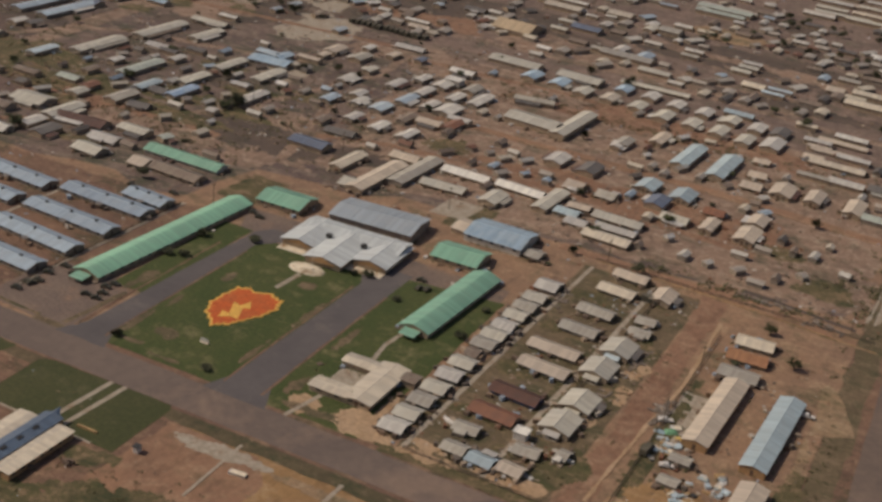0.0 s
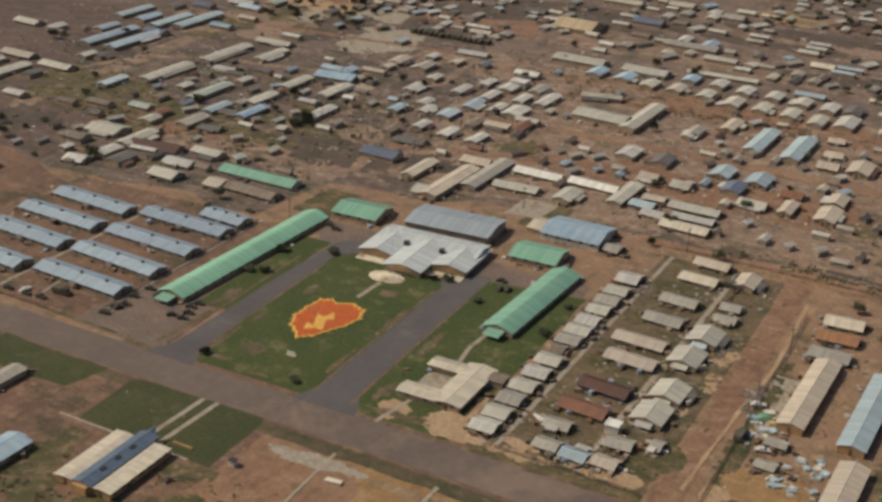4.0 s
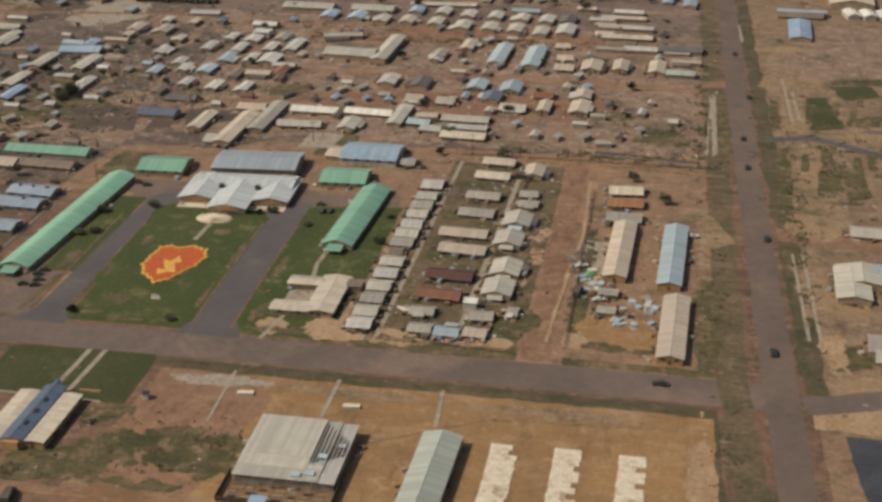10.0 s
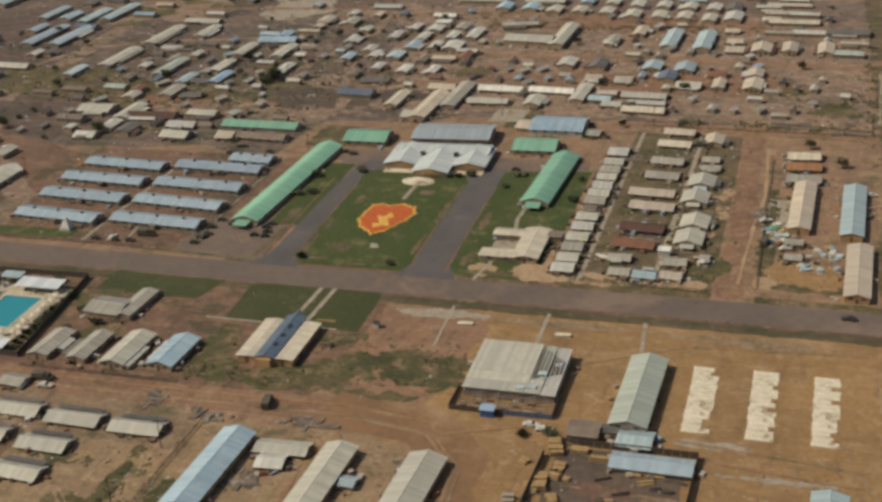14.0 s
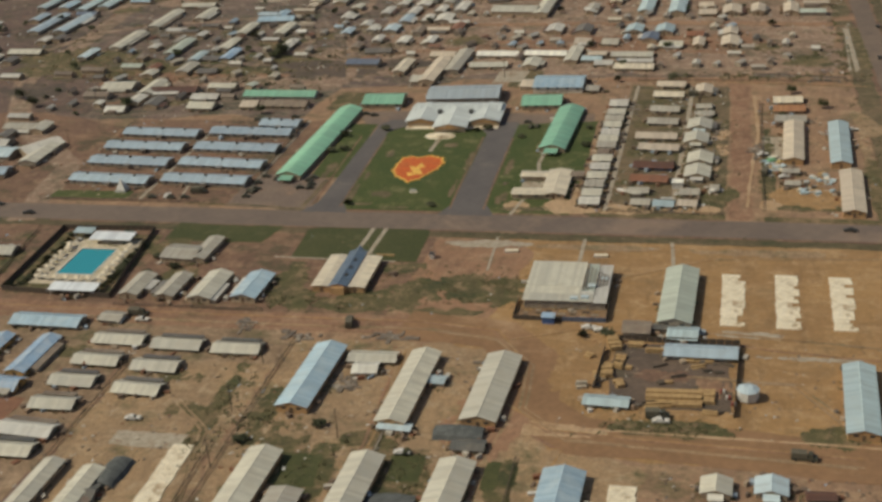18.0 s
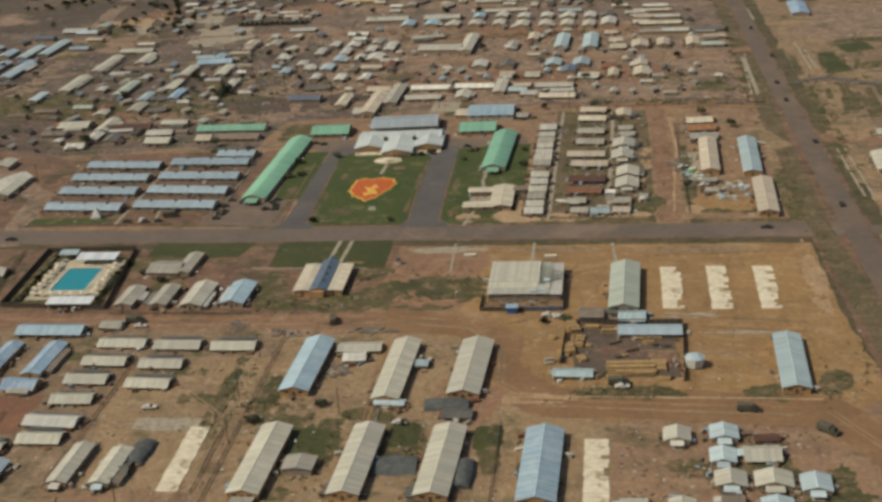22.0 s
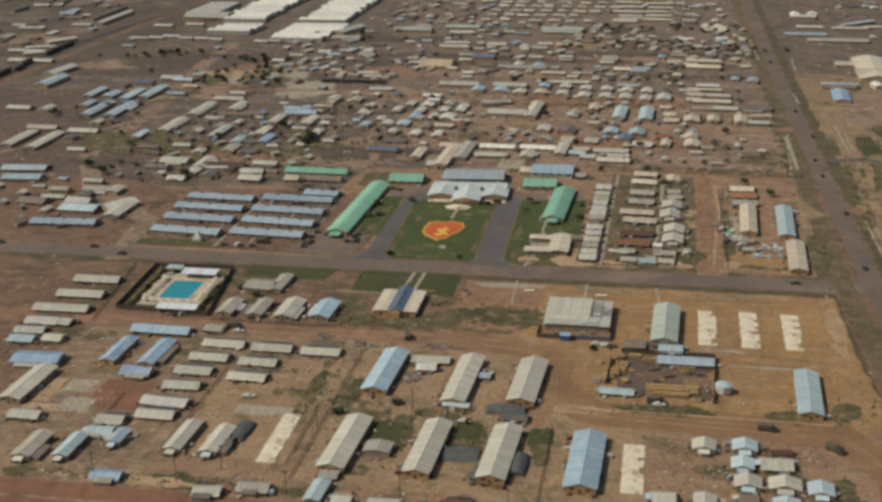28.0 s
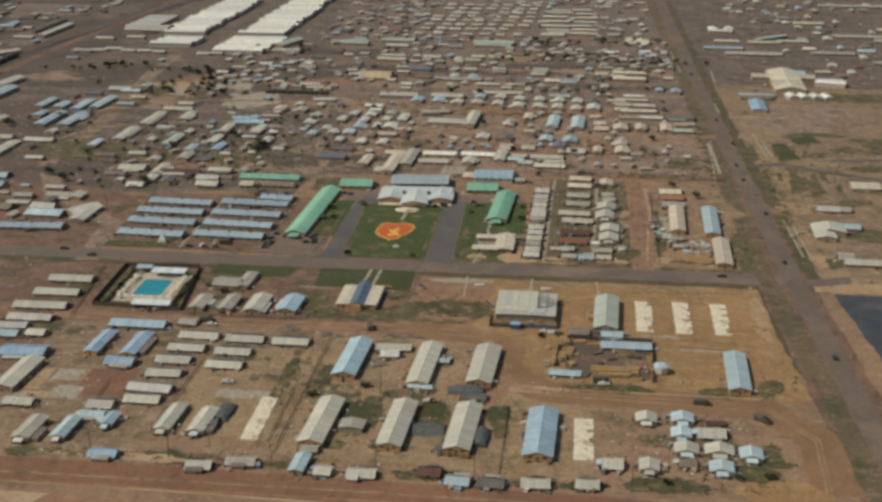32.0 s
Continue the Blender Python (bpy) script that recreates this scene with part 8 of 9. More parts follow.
building("barracks_hut", -224.5, 309.2, 22.4, 7.5, 0.0, 2.2, "tan2", "scattered hut", "hut", "scattered huts northwest", wall="grey", pitch=13, detail=0, where="among scrub")
building("barracks_hut", -210.8, 286.4, 24.0, 6.9, 87.4, 2.2, "tan2", "scattered hut", "hut", "scattered huts northwest", wall="grey", pitch=13, detail=0, where="among scrub")
building("barracks_hut", -204.2, 146.6, 17.6, 13.0, 0.5, 2.2, "tan2", "scattered hut", "hut", "scattered huts northwest", wall="grey", pitch=13, detail=0, where="among scrub")
building("barracks_hut", -185.3, 144.5, 21.4, 7.8, 87.4, 2.2, "tan2", "scattered hut", "hut", "scattered huts northwest", wall="grey", pitch=13, detail=0, where="among scrub")
building("barracks_hut", -171.9, 141.3, 24.8, 10.0, 4.5, 2.2, "rustdark", "scattered hut", "hut", "scattered huts northwest", wall="grey", pitch=13, detail=0, where="among scrub")
building("barracks_hut", -147.5, 117.4, 13.9, 10.0, -4.5, 2.2, "tan2", "scattered hut", "hut", "scattered huts northwest", wall="grey", pitch=13, detail=0, where="among scrub")
building("barracks_hut", -190.7, 112.1, 10.5, 8.8, -0.6, 1.9, "white", "scattered hut", "hut", "scattered huts northwest", wall="grey", pitch=13, detail=0, where="among scrub")
building("barracks_hut", -151.3, 131.6, 14.4, 8.8, -0.7, 1.9, "ash", "scattered hut", "hut", "scattered huts northwest", wall="grey", pitch=13, detail=0, where="among scrub")
building("barracks_hut", -166.7, 173.9, 11.0, 7.5, 4.5, 1.9, "dkgrey", "scattered hut", "hut", "scattered huts northwest", wall="grey", pitch=13, detail=0, where="among scrub")
building("barracks_hut", -172.9, 196.7, 10.0, 7.5, -4.5, 1.9, "dkgrey", "scattered hut", "hut", "scattered huts northwest", wall="grey", pitch=13, detail=0, where="among scrub")
building("barracks_hut", -181.7, 198.7, 16.2, 6.1, 87.4, 1.9, "paleblue", "scattered hut", "hut", "scattered huts northwest", wall="grey", pitch=13, detail=0, where="among scrub")
building("barracks_hut", -222.3, 50.3, 21.4, 12.5, -3.4, 2.2, "iceblue", "scattered hut", "hut", "scattered huts northwest", wall="grey", pitch=13, detail=0, where="among scrub")
building("barracks_hut", -199.4, 49.6, 24.0, 9.3, 87.4, 2.2, "tan2", "scattered hut", "hut", "scattered huts northwest", wall="grey", pitch=13, detail=0, where="among scrub")
building("barracks_hut", -228.6, 63.7, 14.7, 10.0, -4.9, 2.2, "ash", "scattered hut", "hut", "scattered huts northwest", wall="grey", pitch=13, detail=0, where="among scrub")
building("barracks_hut", -254.1, 60.6, 16.1, 10.0, -3.9, 2.2, "dun", "scattered hut", "hut", "scattered huts northwest", wall="grey", pitch=13, detail=0, where="among scrub")
building("barracks_hut", -280.9, 101.8, 23.2, 11.2, 4.5, 2.2, "paleblue", "scattered hut", "hut", "scattered huts northwest", wall="grey", pitch=13, detail=0, where="among scrub")
building("barracks_hut", -289.1, 121.3, 27.2, 10.0, 4.5, 2.2, "paleblue", "scattered hut", "hut", "scattered huts northwest", wall="grey", pitch=13, detail=0, where="among scrub")
building("barracks_hut", -324.8, 185.1, 35.8, 8.1, 87.4, 2.2, "tan2", "scattered hut", "hut", "scattered huts northwest", wall="grey", pitch=13, detail=0, where="among scrub")
building("barracks_hut", -306.0, 182.3, 39.7, 8.4, 87.4, 2.2, "tan2", "scattered hut", "hut", "scattered huts northwest", wall="grey", pitch=13, detail=0, where="among scrub")
building("barracks_hut", -322.7, 214.9, 21.5, 8.8, -1.6, 2.2, "tan", "scattered hut", "hut", "scattered huts northwest", wall="grey", pitch=13, detail=0, where="among scrub")
building("barracks_hut", -291.4, 209.5, 20.7, 8.8, -1.7, 2.2, "tan2", "scattered hut", "hut", "scattered huts northwest", wall="grey", pitch=13, detail=0, where="among scrub")
building("barracks_hut", -330.7, 317.8, 28.5, 7.4, 87.4, 2.2, "paleblue", "scattered hut", "hut", "scattered huts northwest", wall="grey", pitch=13, detail=0, where="among scrub")
building("barracks_hut", -300.3, 313.6, 31.7, 7.7, 87.4, 2.2, "paleblue", "scattered hut", "hut", "scattered huts northwest", wall="grey", pitch=13, detail=0, where="among scrub")
building("barracks_hut", -287.8, 323.4, 38.2, 8.3, 87.4, 2.2, "paleblue", "scattered hut", "hut", "scattered huts northwest", wall="grey", pitch=13, detail=0, where="among scrub")
building("barracks_hut", -365.2, 266.7, 18.1, 8.8, -4.5, 2.2, "tan2", "scattered hut", "hut", "scattered huts northwest", wall="grey", pitch=13, detail=0, where="among scrub")
building("barracks_hut", -434.6, 425.6, 39.5, 8.8, -2.0, 2.2, "tan2", "scattered hut", "hut", "scattered huts northwest", wall="grey", pitch=13, detail=0, where="among scrub")
building("barracks_hut", -455.8, 464.8, 37.4, 7.5, -2.0, 2.2, "tan2", "scattered hut", "hut", "scattered huts northwest", wall="grey", pitch=13, detail=0, where="among scrub")
building("barracks_hut", -291.4, 373.3, 18.1, 10.0, -2.0, 2.2, "ash", "scattered hut", "hut", "scattered huts northwest", wall="grey", pitch=13, detail=0, where="among scrub")
building("far_building", -354.9, 641.7, 43.5, 30.0, -2.0, 3.7, "tan2", "distant low building", "building", "distant buildings", wall="tan", pitch=12, detail=0, where="far off")
building("far_building", -194.5, 543.8, 25.6, 12.5, 2.0, 3.0, "grey", "distant low building", "building", "distant buildings", wall="tan", pitch=12, detail=0, where="far off")
building("far_building", -138.5, 586.8, 26.6, 12.5, -2.0, 3.0, "palegreen", "distant low building", "building", "distant buildings", wall="tan", pitch=12, detail=0, where="far off")
building("far_building", -92.6, 511.8, 25.5, 12.0, -2.0, 3.0, "cream", "distant low building", "building", "distant buildings", wall="tan", pitch=12, detail=0, where="far off")
building("far_building", -58.2, 524.8, 16.6, 12.0, -2.0, 3.0, "cream", "distant low building", "building", "distant buildings", wall="tan", pitch=12, detail=0, where="far off")
building("pavilion", -94.5, 438.2, 25.2, 22.0, -2.0, 3.0, "sand", "distant pavilion", "pavilion", wall="tan", pitch=18, detail=0, where="far off")
building("far_building", -20.6, 512.5, 13.8, 12.5, -2.0, 3.0, "grey", "distant low building", "building", "distant buildings", wall="tan", pitch=12, detail=0, where="far off")
building("far_building", -137.5, 394.6, 14.1, 7.5, -2.0, 2.2, "tan", "distant low building", "building", "distant buildings", wall="tan", pitch=12, detail=0, where="far off")
building("far_building", -23.3, 435.9, 31.8, 11.2, -2.0, 2.2, "grey", "distant low building", "building", "distant buildings", wall="tan", pitch=12, detail=0, where="far off")
building("far_building", -66.4, 372.9, 29.7, 12.5, -1.5, 2.2, "tan2", "distant low building", "building", "distant buildings", wall="tan", pitch=12, detail=0, where="far off")
building("far_building", -28.5, 373.0, 25.2, 12.5, -2.0, 2.2, "tan2", "distant low building", "building", "distant buildings", wall="tan", pitch=12, detail=0, where="far off")
building("far_building", 9.3, 388.1, 38.4, 6.2, 2.0, 2.2, "tan2", "distant low building", "building", "distant buildings", wall="tan", pitch=12, detail=0, where="far off")
building("far_building", 113.0, 447.7, 26.7, 11.0, -2.0, 3.0, "cream", "distant low building", "building", "distant buildings", wall="tan", pitch=12, detail=0, where="far off")
building("far_building", 91.0, 469.0, 10.7, 10.0, -2.0, 2.2, "tan", "distant low building", "building", "distant buildings", wall="tan", pitch=12, detail=0, where="far off")
building("far_building", 113.2, 373.3, 25.1, 6.2, -2.0, 2.2, "tan", "distant low building", "building", "distant buildings", wall="tan", pitch=12, detail=0, where="far off")
building("far_building", 113.0, 355.3, 24.7, 6.2, -2.0, 2.2, "tan", "distant low building", "building", "distant buildings", wall="tan", pitch=12, detail=0, where="far off")
building("far_building", 117.3, 336.5, 26.9, 7.5, -2.0, 2.2, "cream", "distant low building", "building", "distant buildings", wall="tan", pitch=12, detail=0, where="far off")
building("far_building", 104.9, 341.1, 10.0, 7.5, -2.0, 2.2, "tan", "distant low building", "building", "distant buildings", wall="tan", pitch=12, detail=0, where="far off")
building("far_building", 51.0, 438.8, 13.4, 8.8, -2.0, 2.2, "cream", "distant low building", "building", "distant buildings", wall="tan", pitch=12, detail=0, where="far off")
building("far_building", -131.3, 459.4, 14.2, 8.8, -2.0, 2.2, "dkgrey", "distant low building", "building", "distant buildings", wall="tan", pitch=12, detail=0, where="far off")
building("far_building", -198.1, 483.4, 11.3, 11.2, -2.0, 2.2, "white", "distant low building", "building", "distant buildings", wall="tan", pitch=12, detail=0, where="far off")
building("far_building", -160.3, 475.7, 14.1, 10.0, -2.0, 2.2, "grey", "distant low building", "building", "distant buildings", wall="tan", pitch=12, detail=0, where="far off")
building("white_block", -75.4, 313.1, 9.0, 7.5, -2.0, 3.7, "bright", "tall block", "building", wall="white", pitch=4, detail=0, where="far off")
building("far_building", 362.5, 864.7, 67.5, 8.8, -1.2, 2.2, "grey", "distant low building", "building", "distant buildings", wall="tan", pitch=12, detail=0, where="far off")
building("far_building", 47.2, 704.5, 45.2, 7.5, -2.0, 2.2, "tan", "distant low building", "building", "distant buildings", wall="tan", pitch=12, detail=0, where="far off")
building("far_building", 43.6, 655.2, 22.3, 7.5, -2.0, 2.2, "tan", "distant low building", "building", "distant buildings", wall="tan", pitch=12, detail=0, where="far off")
building("far_building", 103.3, 658.2, 11.9, 14.0, -2.0, 2.2, "grey", "distant low building", "building", "distant buildings", wall="tan", pitch=12, detail=0, where="far off")
building("far_building", 120.0, 616.2, 8.0, 20.0, -2.0, 2.2, "cream", "distant low building", "building", "distant buildings", wall="tan", pitch=12, detail=0, where="far off")
building("far_building", 131.7, 617.4, 7.5, 20.0, -2.0, 2.2, "cream", "distant low building", "building", "distant buildings", wall="tan", pitch=12, detail=0, where="far off")
building("shed", -17.2, -210.8, 6.7, 6.0, -1.3, 1.9, "grey", "small storage shed", "shed", wall="grey", pitch=8, detail=0)
building("shed", 10.4, -203.1, 10.6, 6.0, 0.1, 1.9, "darkgrey", "small storage shed", "shed", wall="grey", pitch=8, detail=0)
building("shed", 31.5, -204.7, 5.9, 5.0, 1.1, 1.9, "darkgrey", "small storage shed", "shed", wall="grey", pitch=8, detail=0)
building("shed", 38.5, -161.4, 9.6, 6.0, 0.3, 1.9, "darkgrey", "small storage shed", "shed", wall="grey", pitch=8, detail=0)
building("shed", 22.7, -128.3, 5.6, 5.0, -4.5, 1.9, "paleblue", "small storage shed", "shed", wall="grey", pitch=8, detail=0)
building("shed", 16.4, -126.6, 6.7, 5.0, -4.5, 1.9, "darkgrey", "small storage shed", "shed", wall="grey", pitch=8, detail=0)
building("shed", 16.2, -154.6, 10.1, 4.0, -4.5, 1.9, "iceblue", "small storage shed", "shed", wall="grey", pitch=8, detail=0)
building("shed", 130.2, -174.7, 7.8, 4.0, 4.5, 1.9, "rustdark", "small storage shed", "shed", wall="grey", pitch=8, detail=0)
building("shed", -59.0, -194.6, 6.9, 8.0, 4.5, 1.9, "darkgrey", "small storage shed", "shed", wall="grey", pitch=8, detail=0)
building("building", 239.1, 449.9, 78.9, 24.7, 88.4, 3.7, "cream", "low building", "building", "buildings beyond the wide road", wall="tan", pitch=12, detail=0, where="beyond the wide road")

# ---- lean-tos and porches built on to the huts ----
def annex(ob, lx, ly, low=1.45):
    """A lower lean-to against one long side: its wall and its single roof slope."""
    s, ln, dp = rng.choice((-1, 1)), rng.uniform(0.35, 0.8) * lx, rng.uniform(1.6, 3.0)
    x = rng.uniform(-lx + ln, lx - ln)
    roof = ROOF[rng.choice(("ash", "grey", "dun", "dkgrey", "tan2", "rustdark", "white"))]
    y0, y1 = s * (ly - 0.02), s * (ly + dp)
    part("annex_wall", Geo().box(x - ln + 0.2, x + ln - 0.2, min(y0, y1), max(y0, y1) , 0, low), WALL["grey"], ob)
    part("annex_roof", slope(2 * ln, dp, 0.42, 0.3), roof, ob, "lower lean-to roof", at=pose(x, s * ly, low, 0, 0, 0 if s < 0 else 180))


def porch(ob, lx, ly, eave):
    """A small roofed porch before one gable end."""
    part("porch_roof", Geo().hexa([(-lx - 2.6, -ly * 0.55, eave - 0.55), (-lx - 0.1, -ly * 0.55, eave - 0.1), (-lx - 0.1, ly * 0.55, eave - 0.1), (-lx - 2.6, ly * 0.55, eave - 0.55), (-lx - 2.6, -ly * 0.55, eave - 0.45), (-lx - 0.1, -ly * 0.55, eave), (-lx - 0.1, ly * 0.55, eave), (-lx - 2.6, ly * 0.55, eave - 0.45)]), ROOF[rng.choice(("ash", "tan2", "white", "iceblue"))], ob, "small sloping porch roof")
    for s in (-1, 1):
        part("porch_post", Geo().box(-lx - 2.5, -lx - 2.38, s * ly * 0.5 - 0.06, s * ly * 0.5 + 0.06, 0, eave - 0.5), POLE, ob)
    part("porch_step", Geo().box(-lx - 2.6, -lx - 0.05, -ly * 0.5, ly * 0.5, 0, 0.2), PATH, ob)


def half_size(ob):
    xs = [v.co for c in ob.children if c.name.startswith("wall") for v in c.data.vertices]
    return max(v.x for v in xs), max(v.y for v in xs)


for ob in [o for o in bpy.data.objects if o.parent is None and "roof" in o.get("label", "")]:
    base_name = ob.name.split(".")[0]
    if base_name == "bungalow" or (base_name == "house" and ob.location.y < 100):
        porch(ob, *half_size(ob), 2.0)
    if base_name in ("barracks_hut", "hut", "house", "far_building", "roadside_hut", "quarters") and rng.random() < 0.6 and ob.get("group") != "narrow huts on the dusty lot":
        annex(ob, *half_size(ob))
    if ob.get("group") == "narrow huts on the dusty lot":
        lx, ly = half_size(ob)
        ln = lx * rng.uniform(0.8, 0.98)
        part("annex_wall", Geo().box(-ln + 0.2, ln - 0.2, ly - 0.02, ly + 2.2, 0, 1.5), WALL["grey"], ob)
        part("annex_roof", slope(2 * ln, 2.4, 0.35, 0.3), ROOF[rng.choice(("darkgrey", "dkgrey", "dun"))], ob, "dark tarred lean-to roof", at=pose(0, ly, 1.5, 0, 0, 180))

for ob in [o for o in bpy.data.objects if o.parent is None and o.get("group") in ("rows of blue-roofed barracks", "green-roofed barracks")]:
    lx, ly = half_size(ob)
    if ob.get("group") == "green-roofed barracks":
        if lx > 20:
            part("canopy", Geo().hexa([(-lx - 5.0, -ly * 0.55, 1.75), (-lx - 0.4, -ly * 0.55, 2.1), (-lx - 0.4, ly * 0.55, 2.1), (-lx - 5.0, ly * 0.55, 1.75), (-lx - 5.0, -ly * 0.55, 1.9), (-lx - 0.4, -ly * 0.55, 2.3), (-lx - 0.4, ly * 0.55, 2.3), (-lx - 5.0, ly * 0.55, 1.9)]), ROOF["green"], ob, "low green canopy over the entrance")
            for sy in (-1, 1):
                part("canopy_post", Geo().box(-lx - 4.8, -lx - 4.65, sy * ly * 0.5 - 0.08, sy * ly * 0.5 + 0.08, 0, 1.8), POLE, ob)
        continue
    for u in (0.05,):
        part("entry_roof", Geo().hexa([(u * lx - 1.5, -ly - 2.2, 1.85), (u * lx + 1.5, -ly - 2.2, 1.85), (u * lx + 1.5, -ly - 0.3, 2.1), (u * lx - 1.5, -ly - 0.3, 2.1), (u * lx - 1.5, -ly - 2.2, 1.95), (u * lx + 1.5, -ly - 2.2, 1.95), (u * lx + 1.5, -ly - 0.3, 2.2), (u * lx - 1.5, -ly - 0.3, 2.2)]), ROOF["dkgrey"], ob, "dark entry roof")
        for sx in (-1, 1):
            part("entry_post", Geo().box(u * lx + sx * 1.35 - 0.07, u * lx + sx * 1.35 + 0.07, -ly - 2.15, -ly - 2.0, 0, 1.9), POLE, ob)
    for u in (-0.62, 0.0, 0.62):
        z = max(v.co.z for c in ob.children if c.name.startswith("wall") for v in c.data.vertices)
        part("ridge_vent", Geo().box(u * lx - 0.5, u * lx + 0.5, -0.45, 0.45, z, z + 0.6), DARK, ob, "dark ridge vent")

# ---- crates, barrels and lean-tos against the walls ----
yards = [o for o in bpy.data.objects if o.parent is None and "roof" in o.get("label", "") and o.matrix_world.translation.y < 345]
yards = [(o.matrix_world.copy(), max((v.co.x for c in o.children if c.name.startswith("wall") for v in c.data.vertices), default=3), max((v.co.y for c in o.children if c.name.startswith("wall") for v in c.data.vertices), default=3)) for o in yards]
for lot in range(6):
    g = Geo()
    for m, lx, ly in yards[lot::6]:
        for k in range(8):
            u, s = rng.uniform(-lx, lx), rng.choice((-1, 1))
            p = m @ Vector((u, s * (ly + rng.uniform(0.6, 2.6)), 0)) if k % 3 else m @ Vector((s * (lx + rng.uniform(0.6, 2.6)), rng.uniform(-ly, ly), 0))
            a, b, c, th = rng.uniform(0.3, 1.3), rng.uniform(0.25, 0.8), rng.uniform(0.4, 1.5), rng.uniform(0, 3.14)
            d, e = Vector((math.cos(th), math.sin(th), 0)) * a, Vector((-math.sin(th), math.cos(th), 0)) * b
            base = [p - d - e, p + d - e, p + d + e, p - d + e]
            g.hexa(base + [q + Vector((0, 0, c)) for q in base])
    tagged(new("yard_clutter", g.mesh("yard_clutter", LITTER)), "crates, barrels and scrap beside hut walls", "clutter", kind="stuff")

# ---- weeds along the walls ----
for lot in range(4):
    g = Geo()
    for m, lx, ly in yards[lot::4]:
        if lx > 40:
            continue
        for k in range(26):
            s = rng.choice((-1, 1))
            p = m @ Vector((rng.uniform(-lx, lx), s * (ly + abs(rng.gauss(0.5, 0.8))), 0)) if k % 3 else m @ Vector((s * (lx + abs(rng.gauss(0.5, 0.8))), rng.uniform(-ly, ly), 0))
            if fractal(p.x, p.y, 0.06) < -0.2:
                continue
            for j in range(3):
                c = p + Vector((rng.uniform(-0.7, 0.7), rng.uniform(-0.7, 0.7), rng.uniform(0.15, 0.5)))
                d = Vector((rng.gauss(0, 1), rng.gauss(0, 1), rng.uniform(0.2, 0.9))).normalized() * rng.uniform(0.3, 0.65)
                f = d.orthogonal().normalized() * 0.32
                g.add([c - d * 0.5, c + f, c + d, c - f], [(0, 1, 2, 3)])
    tagged(new("wall_weeds", g.mesh("wall_weeds", weed_mat)), "dark weeds growing along hut walls", "weeds", kind="stuff")

# ---- rows and scatters of far huts ----
taken = [(o.matrix_world.translation.x, o.matrix_world.translation.y) for o in bpy.data.objects if o.parent is None and "roof" in o.get("label", "")]


def free(x, y, r):
    return all((x - a) ** 2 + (y - b) ** 2 > r * r for a, b in taken)


def small_hut(x, y, ln, wd, turn, roof, group, where, eave=2.1, name="far_hut"):
    hut = building(name, x, y, ln, wd, turn, eave, roof, "small hut", "hut", group, "grey", 15, 0, where)
    taken.append((x, y))
    if y < 480 and rng.random() < 0.45:
        annex(hut, ln / 2 - 0.4, wd / 2 - 0.4, 1.3)


def camp_hut(x, y, ln, wd, turn, roof):
    """One far building of the camp, named by its size."""
    name, noun = ("storehouse", "long storehouse") if ln > 24 else ("camp_house", "gabled camp house") if ln > 12 else ("camp_hut", "small camp hut")
    where = "beyond the wide road" if x > 180 else "near the far railway" if x < -380 else "in the far camp" if y > 330 else "among trodden yards"
    hut = building(name, x, y, ln, wd, turn, 3.0 if ln > 24 else 2.3, roof, noun, "storehouse" if ln > 24 else "hut", "buildings of the far camp", "tan" if (x + y) % 3 else "grey", 15, 0, where)
    taken.append((x, y))
    if y < 400 and ln < 24 and rng.random() < 0.5:
        annex(hut, ln / 2 - 0.4, wd / 2 - 0.4, 1.4)


camp_hut(299.1, 737.6, 30.3, 10.0, -2.0, "tan")
camp_hut(200.8, 699.1, 16.0, 9.0, 87.4, "bright")
camp_hut(217.1, 702.5, 10.0, 9.0, 87.4, "bright")
camp_hut(-464.1, 653.0, 75, 6.0, 87.4, "dkgrey")
camp_hut(-446.8, 628.5, 70.1, 8.0, 87.4, "ash")
camp_hut(-100.1, 604.2, 31.7, 10.0, -2.0, "palegreen")
camp_hut(-20.8, 608.9, 15.4, 6.0, -2.0, "ash")
camp_hut(1.1, 608.9, 22.0, 6.0, -16.1, "tan2")
camp_hut(58.9, 658.6, 39.2, 7.0, -2.0, "tan2")
camp_hut(128.4, 625.4, 22.0, 8.0, 88.0, "cream")
camp_hut(117.0, 626.3, 22.0, 7.0, 88.0, "cream")
camp_hut(208.6, 632.4, 23.3, 6.0, -2.0, "white")
camp_hut(251.6, 652.9, 40.7, 7.0, 39.7, "steel")
camp_hut(269.5, 633.3, 28.4, 6.0, -2.0, "ash")
camp_hut(-462.1, 588.1, 18.8, 8.0, -2.0, "ash")
camp_hut(-382.1, 590.4, 18.0, 8.0, -2, "tan2")
camp_hut(-354.4, 599.3, 18.0, 8.0, -2, "tan2")
camp_hut(-202.0, 583.3, 38.4, 12.0, 69.3, "palegreen")
camp_hut(-145.5, 594.8, 34.2, 9.0, 22.7, "palegreen")
camp_hut(-97.1, 579.7, 21.7, 9.0, -2.0, "ash")
camp_hut(-9.2, 599.3, 37.7, 10.0, -2.0, "palegreen")
camp_hut(-8.9, 585.6, 33.8, 8.0, -2.0, "palegreen")
camp_hut(-447.4, 509.3, 28.1, 9.0, 54.1, "tan2")
camp_hut(-387.5, 526.0, 10.0, 5.4, 87.4, "ash")
camp_hut(-379.0, 527.7, 14.0, 7.0, -2, "ash")
camp_hut(-376.5, 491.9, 11.0, 6.0, -2, "steel")
camp_hut(-366.1, 530.4, 14.0, 7.0, -2, "ash")
camp_hut(-354.6, 538.5, 16.0, 8.0, -2, "ash")
